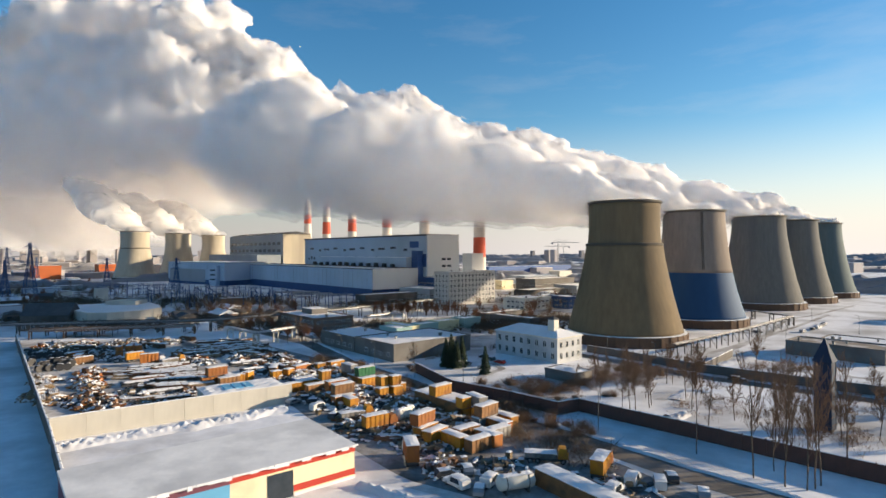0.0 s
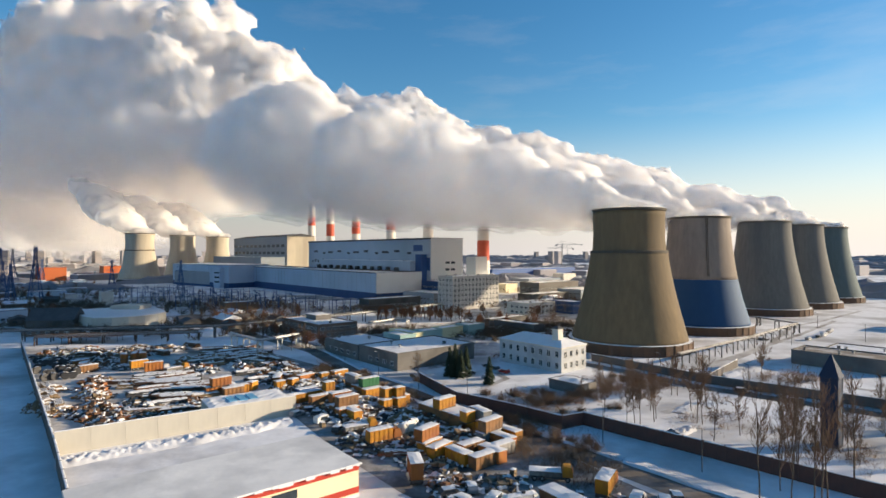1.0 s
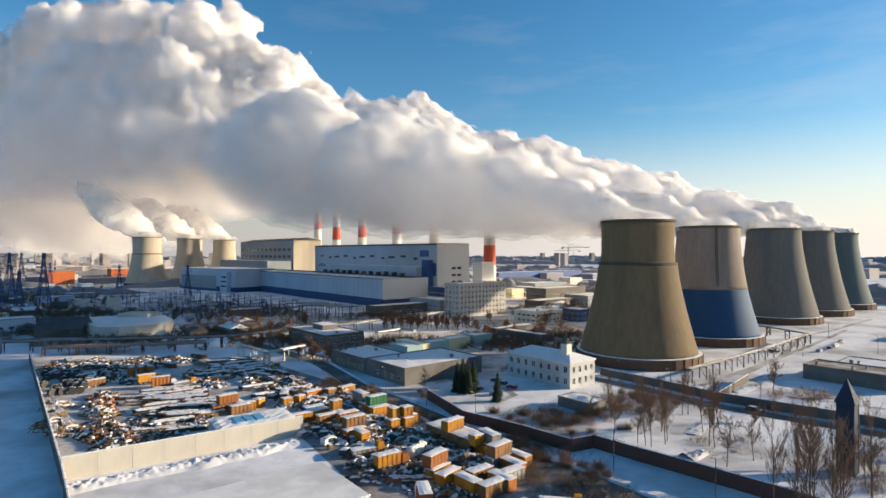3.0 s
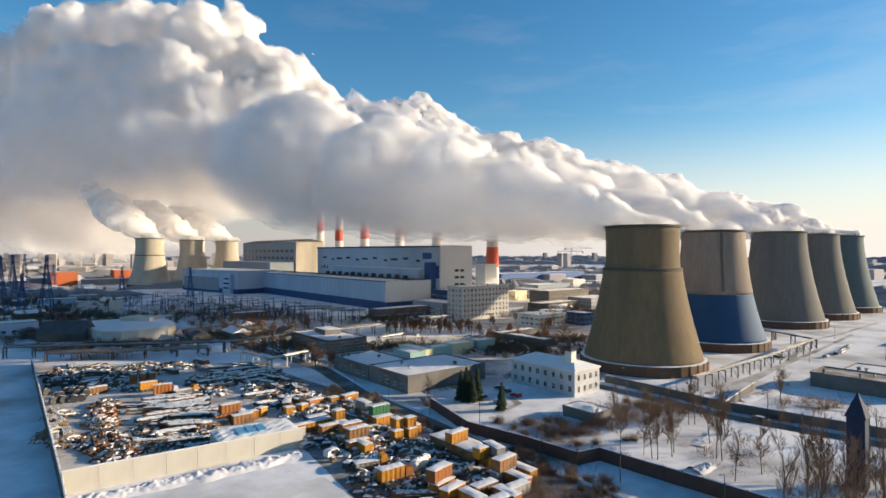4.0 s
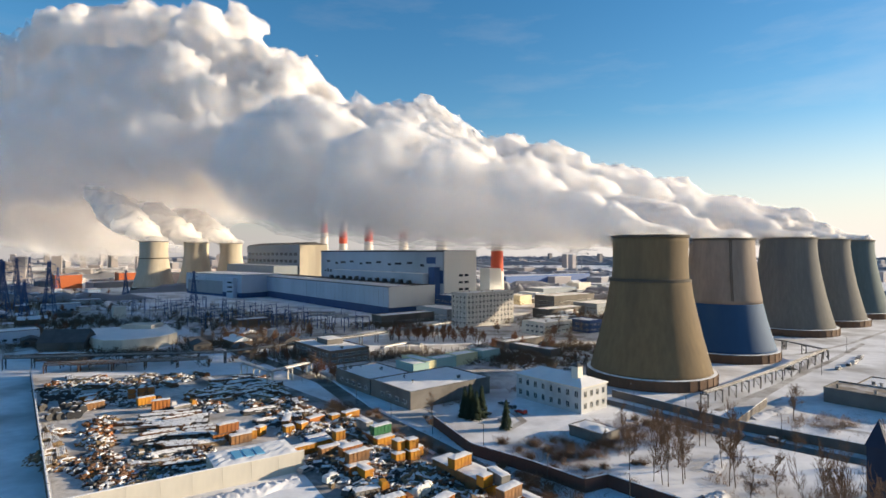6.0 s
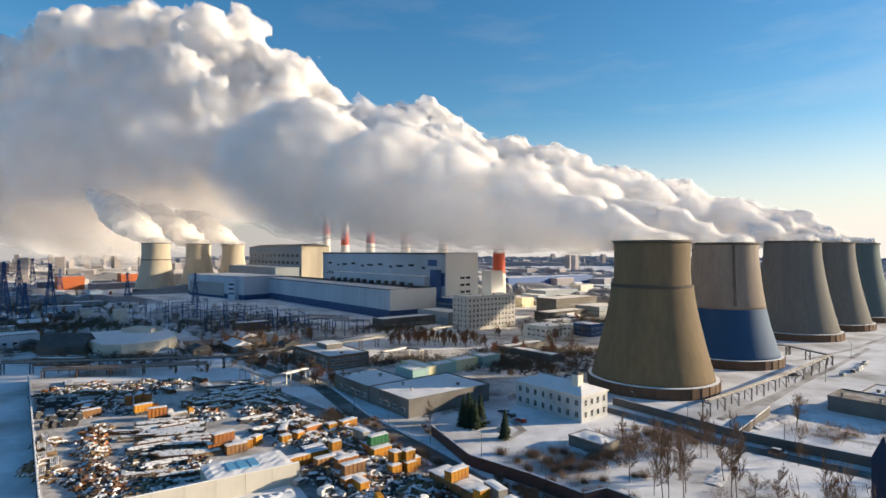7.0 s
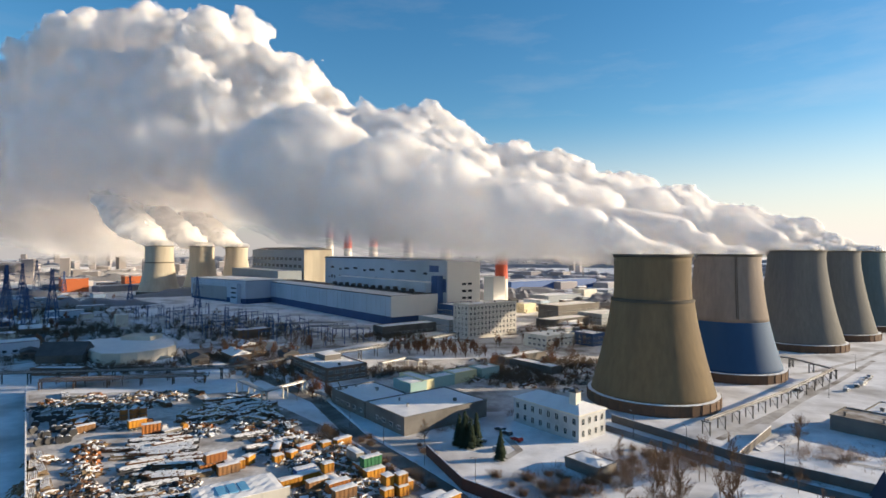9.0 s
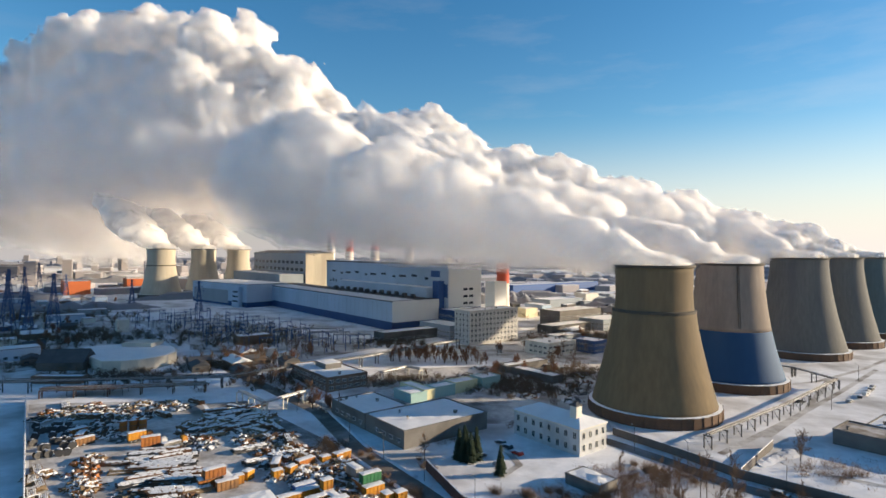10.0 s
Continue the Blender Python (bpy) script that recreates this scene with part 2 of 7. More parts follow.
def steam_material(name, alpha=1.0, lo=0.38, hi=0.62):
    """White droplets: they scatter light forwards as well as back; thin steam lets part of it pass."""
    m = bpy.data.materials.new(name)
    m.use_nodes = True
    n, l = m.node_tree.nodes, m.node_tree.links
    n.remove(n["Principled BSDF"])
    d = n.new("ShaderNodeBsdfDiffuse")
    d.inputs["Color"].default_value = (0.985, 0.98, 0.98, 1)
    t = n.new("ShaderNodeBsdfTranslucent")
    t.inputs["Color"].default_value = (0.985, 0.975, 0.965, 1)
    mx = n.new("ShaderNodeMixShader")
    mx.inputs["Fac"].default_value = 0.7
    l.new(d.outputs["BSDF"], mx.inputs[1])
    l.new(t.outputs["BSDF"], mx.inputs[2])
    out = mx.outputs["Shader"]
    if alpha < 1.0:
        tr = n.new("ShaderNodeBsdfTransparent")
        m2 = n.new("ShaderNodeMixShader")
        tc = n.new("ShaderNodeNewGeometry")
        tn = n.new("ShaderNodeTexNoise")
        tn.inputs["Scale"].default_value = 0.02
        tn.inputs["Detail"].default_value = 5.0
        l.new(tc.outputs["Position"], tn.inputs["Vector"])
        mr = n.new("ShaderNodeMapRange")
        mr.inputs["From Min"].default_value = lo
        mr.inputs["From Max"].default_value = hi
        mr.inputs["To Max"].default_value = alpha
        l.new(tn.outputs["Fac"], mr.inputs["Value"])
        l.new(mr.outputs["Result"], m2.inputs["Fac"])
        l.new(tr.outputs["BSDF"], m2.inputs[1])
        l.new(out, m2.inputs[2])
        out = m2.outputs["Shader"]
    l.new(out, n["Material Output"].inputs["Surface"])
    return m


STEAM = steam_material("dense_steam")
STEAM_THIN = steam_material("thin_steam", 0.16, -0.2, 0.5)
STEAM_WISP = steam_material("wispy_steam", 0.34, -0.1, 0.5)
CORE_LEVEL = 16.0
SHELLS = (-12.0, -9.5, -8.0, -7.0, -6.0, -5.0, -4.2, -3.4, -2.7, -2.0, -1.3, -0.6, 0.1, 0.9, 1.7, 2.6, 3.6, 4.8)
scene.cycles.transparent_max_bounces = 400
scene.cycles.max_bounces = 48
scene.cycles.diffuse_bounces = 40
scene.cycles.transmission_bounces = 40


# ---- mesh tools ----
class Shape:
    """Vertices and faces gathered for one mesh."""

    def __init__(self):
        self.v, self.f = [], []

    def add(self, verts, faces, m=None):
        k = len(self.v)
        self.v += [tuple(m @ Vector(p)) for p in verts] if m is not None else [tuple(p) for p in verts]
        self.f += [tuple(i + k for i in q) for q in faces]
        return self

    def box(self, x0, y0, z0, x1, y1, z1, m=None, top=None):
        """A box; top: (dx, dy) by which its top is drawn in on each side."""
        dx, dy = top or (0, 0)
        vs = [(x0, y0, z0), (x1, y0, z0), (x1, y1, z0), (x0, y1, z0), (x0 + dx, y0 + dy, z1), (x1 - dx, y0 + dy, z1), (x1 - dx, y1 - dy, z1), (x0 + dx, y1 - dy, z1)]
        return self.add(vs, [(3, 2, 1, 0), (4, 5, 6, 7), (0, 1, 5, 4), (1, 2, 6, 5), (2, 3, 7, 6), (3, 0, 4, 7)], m)

    def tube(self, a, b, r, r2=None, n=6, caps=True):
        a, b = Vector(a), Vector(b)
        r2 = r if r2 is None else r2
        d = b - a
        if d.length < 1e-6:
            return self
        q = d.to_track_quat("Z", "Y")
        vs = []
        for p, rad in ((a, r), (b, r2)):
            for i in range(n):
                w = 2 * math.pi * i / n
                vs.append(p + q @ Vector((rad * math.cos(w), rad * math.sin(w), 0)))
        fs = [(i, (i + 1) % n, n + (i + 1) % n, n + i) for i in range(n)]
        if caps:
            fs += [tuple(range(n))[::-1], tuple(range(n, 2 * n))]
        return self.add(vs, fs)

    def lathe(self, prof, n=48, m=None, close=False):
        vs = [(r * math.cos(2 * math.pi * i / n), r * math.sin(2 * math.pi * i / n), z) for r, z in prof for i in range(n)]
        k = len(prof)
        fs = [(j * n + i, j * n + (i + 1) % n, (j + 1) * n + (i + 1) % n, (j + 1) * n + i) for j in range(k - 1) for i in range(n)]
        if close:
            fs += [((k - 1) * n + i, (k - 1) * n + (i + 1) % n, (i + 1) % n, i) for i in range(n)]
        return self.add(vs, fs, m)

    def prism(self, pts, z0, z1, m=None):
        n = len(pts)
        vs = [(x, y, z0) for x, y in pts] + [(x, y, z1) for x, y in pts]
        fs = [(i, (i + 1) % n, n + (i + 1) % n, n + i) for i in range(n)] + [tuple(range(n))[::-1], tuple(range(n, 2 * n))]
        return self.add(vs, fs, m)

    def mesh(self, name, material, smooth=False):
        me = bpy.data.meshes.new(name)
        me.from_pydata(self.v, [], self.f)
        me.materials.append(material)
        if smooth:
            me.shade_smooth()
        me.update()
        return me


def part(name, shape, material, parent=None, label="", smooth=False, m=None):
    """One mesh object from a Shape (or from a ready mesh), under parent."""
    me = shape if isinstance(shape, bpy.types.Mesh) else shape.mesh(name, material, smooth)
    ob = new(name, me)
    if parent is not None:
        ob.parent = parent
    if m is not None:
        ob.matrix_basis = m
    if label:
        ob["label"] = label
    return ob


def thing(name, label, category, m=None, group="", kind=""):
    ob = new(name)
    ob.empty_display_size = 0.5
    if m is not None:
        ob.matrix_basis = m
    return tagged(ob, label, category, group, kind)


GRID = 41.0                      # the site's streets run this way and square to it


def site(x, y, z=0.0, turn=0.0):
    """Local frame on the site's grid: x away to one side, y away to the other."""
    return pose(x, y, z, 0, 0, GRID + turn)


def snow_cap(x0, y0, x1, y1, z, t=0.25, seed=0, step=4.0):
    """A snow sheet with an uneven top and rounded rim."""
    rnd = random.Random(seed)
    nx, ny = max(2, min(24, int((x1 - x0) / step) + 1)), max(2, min(24, int((y1 - y0) / step) + 1))
    s = Shape()
    vs, fs = [], []
    for j in range(ny + 1):
        for i in range(nx + 1):
            edge = i in (0, nx) or j in (0, ny)
            vs.append((x0 + (x1 - x0) * i / nx, y0 + (y1 - y0) * j / ny, z + t * (0.45 if edge else 1.0) * (0.7 + 0.6 * rnd.random())))
    for j in range(ny):
        for i in range(nx):
            a = j * (nx + 1) + i
            fs.append((a, a + 1, a + nx + 2, a + nx + 1))
    ring = [i for i in range(nx + 1)] + [j * (nx + 1) + nx for j in range(1, ny + 1)] + [ny * (nx + 1) + i for i in range(nx - 1, -1, -1)] + [j * (nx + 1) for j in range(ny - 1, 0, -1)]
    k = len(vs)
    vs += [(vs[i][0], vs[i][1], z) for i in ring]
    n = len(ring)
    fs += [(ring[i], k + i, k + (i + 1) % n, ring[(i + 1) % n]) for i in range(n)]
    fs.append(tuple(k + i for i in range(n))[::-1])
    return s.add(vs, fs)


PANES = {}


def add_window(parent, x, y, z, w, h, face, deep=0.12, frame_mat=None):
    """A window on a wall: face 'x' looks along -x, 'y' along -y. Its frame stands proud; the pane lies within it."""
    key = (round(w, 2), round(h, 2), face)
    if key not in PANES:
        f, p = Shape(), Shape()
        b = 0.12
        for a0, a1, c0, c1 in ((-w / 2, w / 2, 0, b), (-w / 2, w / 2, h - b, h), (-w / 2, -w / 2 + b, b, h - b), (w / 2 - b, w / 2, b, h - b), (-b / 2, b / 2, b, h - b)):
            if face == "y":
                f.box(a0, -0.06, c0, a1, 0.02, c1)
            else:
                f.box(-0.06, a0, c0, 0.02, a1, c1)
        if face == "y":
            p.box(-w / 2 + b, -0.02, b, w / 2 - b, 0.01, h - b)
        else:
            p.box(-0.02, -w / 2 + b, b, 0.01, w / 2 - b, h - b)
        PANES[key] = (f.mesh("window_frame", frame_mat or PLASTER), p.mesh("pane", GLASS_DARK))
    fm, pm = PANES[key]
    wdw = part("window", fm, None, parent, m=pose(x, y, z))
    part("pane", pm, None, wdw)
    return wdw


# ---- ground and roads ----
g = Shape()
N, R = 48, 4700.0
rings = [0.0, 60, 120, 200, 300, 450, 700, 1100, 1700, 2600, R]
vs = [(0, 0, 0)] + [(r * math.cos(2 * math.pi * i / N), r * math.sin(2 * math.pi * i / N), 0) for r in rings[1:] for i in range(N)]
fs = [(0, 1 + i, 1 + (i + 1) % N) for i in range(N)]
fs += [(1 + (j - 1) * N + i, 1 + j * N + i, 1 + j * N + (i + 1) % N, 1 + (j - 1) * N + (i + 1) % N) for j in range(1, len(rings) - 1) for i in range(N)]
g.add(vs, fs)
tagged(part("ground", g, GROUND), "snow-covered industrial ground with grey patches", "ground", kind="structure")


def strip(name, pts, width, z, material, label, cat):
    """A flat band along a line of points."""
    s = Shape()
    P = [Vector((*p, 0)) for p in pts]
    left, right = [], []
    for i, p in enumerate(P):
        d = (P[min(i + 1, len(P) - 1)] - P[max(i - 1, 0)]).normalized()
        nrm = Vector((-d.y, d.x, 0))
        left.append((p.x + nrm.x * width / 2, p.y + nrm.y * width / 2, z))
        right.append((p.x - nrm.x * width / 2, p.y - nrm.y * width / 2, z))
    n = len(P)
    s.add(left + right, [(i, n + i, n + i + 1, i + 1) for i in range(n - 1)])
    return tagged(part(name, s, material), label, cat, kind="structure")


# ---- cooling towers ----
def cooling_tower(x, y, prof, skirt_r, skirt_h, mats, label, split=None, collar=None, group="row of big cooling towers", ladder=None, panels=36):
    """prof: (radius, height) from the foot to the rim."""
    t = thing("cooling_tower", label, "cooling tower", pose(x, y, 0), group)
    pts = []
    for (r0, z0), (r1, z1) in zip(prof, prof[1:]):
        pts += [(r0 + (r1 - r0) * k / 4, z0 + (z1 - z0) * k / 4) for k in range(4)]
    pts.append(prof[-1])
    top = prof[-1][1]

    def shell(name, p, material, lab=""):
        ring = list(p) + [(r - 0.6, z) for r, z in reversed(p)]
        part(name, Shape().lathe(ring, 96, close=True), material, t, lab, smooth=True)

    if split:
        k = next(i for i, q in enumerate(pts) if q[1] >= split)
        (r0, z0), (r1, z1) = pts[k - 1], pts[k]
        cut = (r0 + (r1 - r0) * (split - z0) / (z1 - z0), split)
        shell("lower_shell", pts[:k] + [cut], mats[1], "blue-painted lower half of the shell")
        shell("upper_shell", [cut] + pts[k:], mats[0])
    else:
        shell("shell", pts, mats[0])
    rt = prof[-1][0]
    part("rim", Shape().lathe([(rt + 0.05, top - 0.9), (rt + 0.7, top - 0.7), (rt + 0.7, top + 0.25), (rt - 0.7, top + 0.25), (rt - 0.7, top - 0.9)], 72, close=True), RIM, t, "dark walkway rim")
    if collar:
        rc = np.interp(collar, [p[1] for p in pts], [p[0] for p in pts])
        part("collar", Shape().lathe([(rc - 0.1, collar - 0.7), (rc + 0.8, collar - 0.5), (rc + 0.8, collar + 0.5), (rc - 0.2, collar + 0.7)], 72, close=True), RIM, t, "projecting ring walkway")
    # skirt of upright boards round the air inlet, with a snowy ledge
    seg = Shape()
    w = 2 * math.pi * skirt_r / panels
    seg.box(-w / 2 + 0.06, -0.12, 0, w / 2 - 0.06, 0.12, skirt_h)
    seg.box(-w / 2 - 0.12, -0.3, 0, -w / 2 + 0.10, 0.2, skirt_h + 0.1)
    me = seg.mesh("skirt_panel", mats[2])
    for k in range(panels):
        a = 360.0 * k / panels
        part("skirt_panel", me, None, t, m=pose(0, 0, 0, 0, 0, a) @ pose(0, -skirt_r, 0))
    part("basin_wall", Shape().lathe([(skirt_r - 1.0, 0), (skirt_r - 0.35, 0), (skirt_r - 0.35, skirt_h - 0.3), (skirt_r - 1.0, skirt_h - 0.3)], 72, close=True), RIM, t)
    r0 = prof[0][0]
    part("ledge_snow", Shape().lathe([(r0 - 0.7, skirt_h - 0.2), (skirt_r + 0.15, skirt_h - 0.2), (skirt_r + 0.05, skirt_h + 0.05), (r0 - 0.7, skirt_h + 0.3)], 72, close=True), SNOW_ROOF, t, "ring of snow on the skirt")
    if ladder is not None:
        s = Shape()
        for (ra, za), (rb, zb) in zip(pts, pts[1:]):
            if split and za < split:
                continue
            for off in (-0.45, 0.45):
                s.tube((ra + 0.35, off, za), (rb + 0.35, off, zb), 0.12, n=4)
            for q in range(3):
                rr, zz = ra + (rb - ra) * q / 3 + 0.35, za + (zb - za) * q / 3
                s.tube((rr, -0.45, zz), (rr, 0.45, zz), 0.08, n=4)
        part("ladder", s, RIM, t, "steel ladder up the shell", m=pose(0, 0, 0, 0, 0, ladder))
    return t


PROF_A = [(25.3, 4.2), (23.4, 11), (21.3, 19), (19.2, 28), (17.6, 36), (16.7, 42.5), (15.9, 43.2), (15.5, 50), (15.6, 62)]
PROF_B = [(25.8, 4.2), (23.6, 11), (21.4, 19), (19.4, 28), (17.8, 38), (16.6, 48), (15.9, 56), (15.8, 62)]
PROF_C = [(27.6, 4.2), (26.0, 10), (23.4, 20), (21.0, 31), (19.0, 42), (17.6, 52), (17.0, 59), (17.1, 64.5)]
cooling_tower(82.0, 254.5, PROF_A, 26.6, 4.4, (CONC_OLIVE, None, RUST_BAND), "olive concrete cooling tower with a ring walkway", collar=43.0)
cooling_tower(139.0, 311.5, PROF_B, 27.2, 4.4, (CONC_PALE, BLUE_PAINT, RUST_BAND), "grey cooling tower with a blue-painted lower half", split=28.5, ladder=-100)
cooling_tower(225.0, 401.0, PROF_C, 29.2, 4.6, (CONC_DARK, None, RUST_BAND), "dark grey clad cooling tower with a dark skirt")
cooling_tower(280.0, 450.0, PROF_C, 29.2, 4.6, (CONC_DARK, None, RUST_BAND), "dark grey clad cooling tower with a dark skirt")
cooling_tower(334.0, 500.0, PROF_C, 29.2, 4.6, (CONC_TEAL, None, RUST_BAND), "dark teal-grey clad cooling tower")
PROF_F = [(28.0, 5.0), (25.5, 14), (22.5, 26), (20.0, 40), (18.8, 50), (18.6, 58), (19.2, 70)]
for fx, fy in ((-447.0, 800.0), (-431.0, 896.0), (-412.0, 986.0)):
    cooling_tower(fx, fy, PROF_F, 29.5, 5.0, (CONC_LIGHT, None, RIM), "pale concrete cooling tower far across the plant", group="far cooling towers", collar=46.0 if fx < -440 else None)


# ---- steam ----
def hash_grad(ix, iy, iz):
    h = (ix * 374761393 + iy * 668265263 + iz * 2147483647 + 1013904223) & 0xFFFFFFFF
    h = ((h ^ (h >> 13)) * 1274126177) & 0xFFFFFFFF
    return (h ^ (h >> 16)) & 255


GRADS = np.random.default_rng(3).normal(size=(256, 3)).astype(np.float32)
GRADS /= np.linalg.norm(GRADS, axis=1)[:, None]


def perlin(p):
    """Gradient noise at an (n, 3) array of points."""
    i = np.floor(p).astype(np.int64)
    f = (p - i).astype(np.float32)
    w = f * f * f * (f * (f * 6 - 15) + 10)
    out = np.zeros(len(p), np.float32)
    for dx in (0, 1):
        for dy in (0, 1):
            for dz in (0, 1):
                g3 = GRADS[hash_grad(i[:, 0] + dx, i[:, 1] + dy, i[:, 2] + dz)]
                dot = g3[:, 0] * (f[:, 0] - dx) + g3[:, 1] * (f[:, 1] - dy) + g3[:, 2] * (f[:, 2] - dz)
                out += dot * (w[:, 0] if dx else 1 - w[:, 0]) * (w[:, 1] if dy else 1 - w[:, 1]) * (w[:, 2] if dz else 1 - w[:, 2])
    return out


def surface(f, pos):
    """A closed sheet where the field f (na, nb, nc) changes sign, as vertices and quads (surface nets)."""
    ins = f > 0
    cnt = np.zeros(tuple(n - 1 for n in f.shape), np.int8)
    for o in np.ndindex(2, 2, 2):
        cnt += ins[o[0]:f.shape[0] - 1 + o[0], o[1]:f.shape[1] - 1 + o[1], o[2]:f.shape[2] - 1 + o[2]]
    cell = np.argwhere((cnt > 0) & (cnt < 8))
    idx = -np.ones(cnt.shape, np.int64)
    idx[tuple(cell.T)] = np.arange(len(cell))
    acc, num = np.zeros((len(cell), 3)), np.zeros(len(cell))
    corners = list(np.ndindex(2, 2, 2))
    val = {o: f[tuple((cell + np.array(o)).T)] for o in corners}
    for o in corners:
        for ax in range(3):
            if o[ax] == 0:
                q = tuple(1 if k == ax else o[k] for k in range(3))
                a, b = val[o], val[q]
                hit = (a > 0) != (b > 0)
                t = np.where(hit, a / np.where(hit, a - b, 1), 0)
                c = np.array(o, float)[None, :].repeat(len(cell), 0)
                c[:, ax] += t
                acc += c * hit[:, None]
                num += hit
    g3 = cell + acc / num[:, None]
    V = pos(g3)
    F = []
    for ax in range(3):
        u, w = [(1, 2), (2, 0), (0, 1)][ax]
        lo = [slice(0, n) for n in f.shape]
        hi = list(lo)
        lo[ax], hi[ax] = slice(0, f.shape[ax] - 1), slice(1, f.shape[ax])
        a, b = ins[tuple(lo)], ins[tuple(hi)]
        for sign in (True, False):
            e = np.argwhere((a == sign) & (b != sign))
            e = e[(e[:, u] > 0) & (e[:, w] > 0) & (e[:, u] < f.shape[u] - 1) & (e[:, w] < f.shape[w] - 1)]
            du, dw = np.zeros(3, int), np.zeros(3, int)
            du[u], dw[w] = 1, 1
            q = np.stack([idx[tuple((e - du - dw).T)], idx[tuple((e - dw).T)], idx[tuple(e.T)], idx[tuple((e - du).T)]], 1)
            F.append(q if sign else q[:, ::-1])
    return V, np.concatenate(F)


def quads_mesh(name, V, F, material):
    me = bpy.data.meshes.new(name)
    me.vertices.add(len(V))
    me.vertices.foreach_set("co", V.astype(np.float32).ravel())
    me.loops.add(F.size)
    me.loops.foreach_set("vertex_index", F.astype(np.int32).ravel())
    me.polygons.add(len(F))
    me.polygons.foreach_set("loop_start", np.arange(0, F.size, 4, dtype=np.int32))
    me.update(calc_edges=True)
    me.validate()
    me.materials.append(material)
    me.shade_smooth()
    return me


CORE = np.array([255.0, 428.0])
WIND, ACROSS = np.array([-0.80, 0.60]), np.array([0.60, 0.80])
TOP = ([-40, 0, 40, 84, 170, 257, 340, 437, 533, 600, 690, 760, 980, 1120, 1386, 1690, 2400], [60, 72, 100, 114, 132, 152, 208, 240, 276, 330, 410, 455, 568, 582, 640, 650, 680])
NA, NL, NZ = 330, 150, 112
SMAX, KA = 2500.0, 2.3


def steam_space(g3):
    """Grid numbers to metres along the wind, across it and up."""
    s = -45 + SMAX * (np.exp(KA * g3[..., 0] / (NA - 1)) - 1) / (math.exp(KA) - 1)
    sp = np.maximum(s, 0)
    l = -70 + (g3[..., 1] / (NL - 1) * 2 - 1) * (195 + 0.12 * sp)
    z = 50 - 0.018 * sp + g3[..., 2] / (NZ - 1) * (np.interp(s, *TOP) + 42 + 0.08 * sp - 50 + 0.018 * sp)
    return s, l, z


def steam_pos(g3):
    s, l, z = steam_space(g3)
    return np.stack([CORE[0] + WIND[0] * s + ACROSS[0] * l, CORE[1] + WIND[1] * s + ACROSS[1] * l, z], -1)


grid = np.stack(np.meshgrid(np.arange(NA), np.arange(NL), np.arange(NZ), indexing="ij"), -1).astype(np.float32)
S, LL, Z = (a.astype(np.float32) for a in steam_space(grid))
SP = np.maximum(S, 0)
S1D, L2D, Z2D = S[:, 0, 0].copy(), LL[:, :, 0].copy(), Z[:, 0, :].copy()
field = np.full(S.shape, -400.0, np.float32)


def size_at(s):
    return 12 + 0.072 * np.maximum(s, 0)


def puff(s, l, z, r, k):
    """Adds one round billow to the field, melted into what is there already."""
    reach = 1.4 * r + 8 + 0.5 * size_at(s) * min(1.0, 0.3 + r / 20)
    i0, i1 = np.searchsorted(S1D, (s - reach, s + reach))
    if i1 <= i0:
        return
    j0, j1 = (f(np.searchsorted(L2D[i0], b), np.searchsorted(L2D[i1 - 1], b)) for f, b in ((min, l - reach), (max, l + reach)))
    k0, k1 = (f(np.searchsorted(Z2D[i0], b), np.searchsorted(Z2D[i1 - 1], b)) for f, b in ((min, z - reach), (max, z + reach)))
    if j1 <= j0 or k1 <= k0:
        return
    d = np.sqrt((S1D[i0:i1, None, None] - s) ** 2 + (L2D[i0:i1, j0:j1, None] - l) ** 2 + (Z2D[i0:i1, None, k0:k1] - z) ** 2)
    old = field[i0:i1, j0:j1, k0:k1]
    new_f = r - d
    h = np.clip(0.5 + 0.5 * (new_f - old) / k, 0, 1)
    field[i0:i1, j0:j1, k0:k1] = old * (1 - h) + new_f * h + k * h * (1 - h)


# the joint cloud: high on its far side, sloping down on the near side
def body_at(s, l):
    """Half width, middle line, bottom and top of the joint cloud."""
    sp = np.maximum(s, 0)
    w, mid = 100 + 0.075 * sp, -15 - 0.02 * sp
    slope = np.clip((mid + 0.05 * w - l) / w, 0, 1)
    low = 116 + 0.07 * np.minimum(sp, 700) - 6 * slope + (12 + 0.02 * sp) * np.clip((l - mid) / w, 0, 1) * np.clip((900 - sp) / 300, 0, 1)
    low = np.maximum(low - 0.11 * np.clip(sp - 720, 0, 900) * np.clip((l - mid + 0.35 * w) / (0.6 * w), 0, 1), 50)
    lam1 = size_at(s)
    high1 = np.interp(s, *TOP) - 1.7 * lam1
    high1 = low + (high1 - low) * (1 - 0.65 * slope) * np.clip((s + 10) / 60, 0, 1)
    return w - 0.3 * lam1, mid, low + 0.3 * lam1, high1


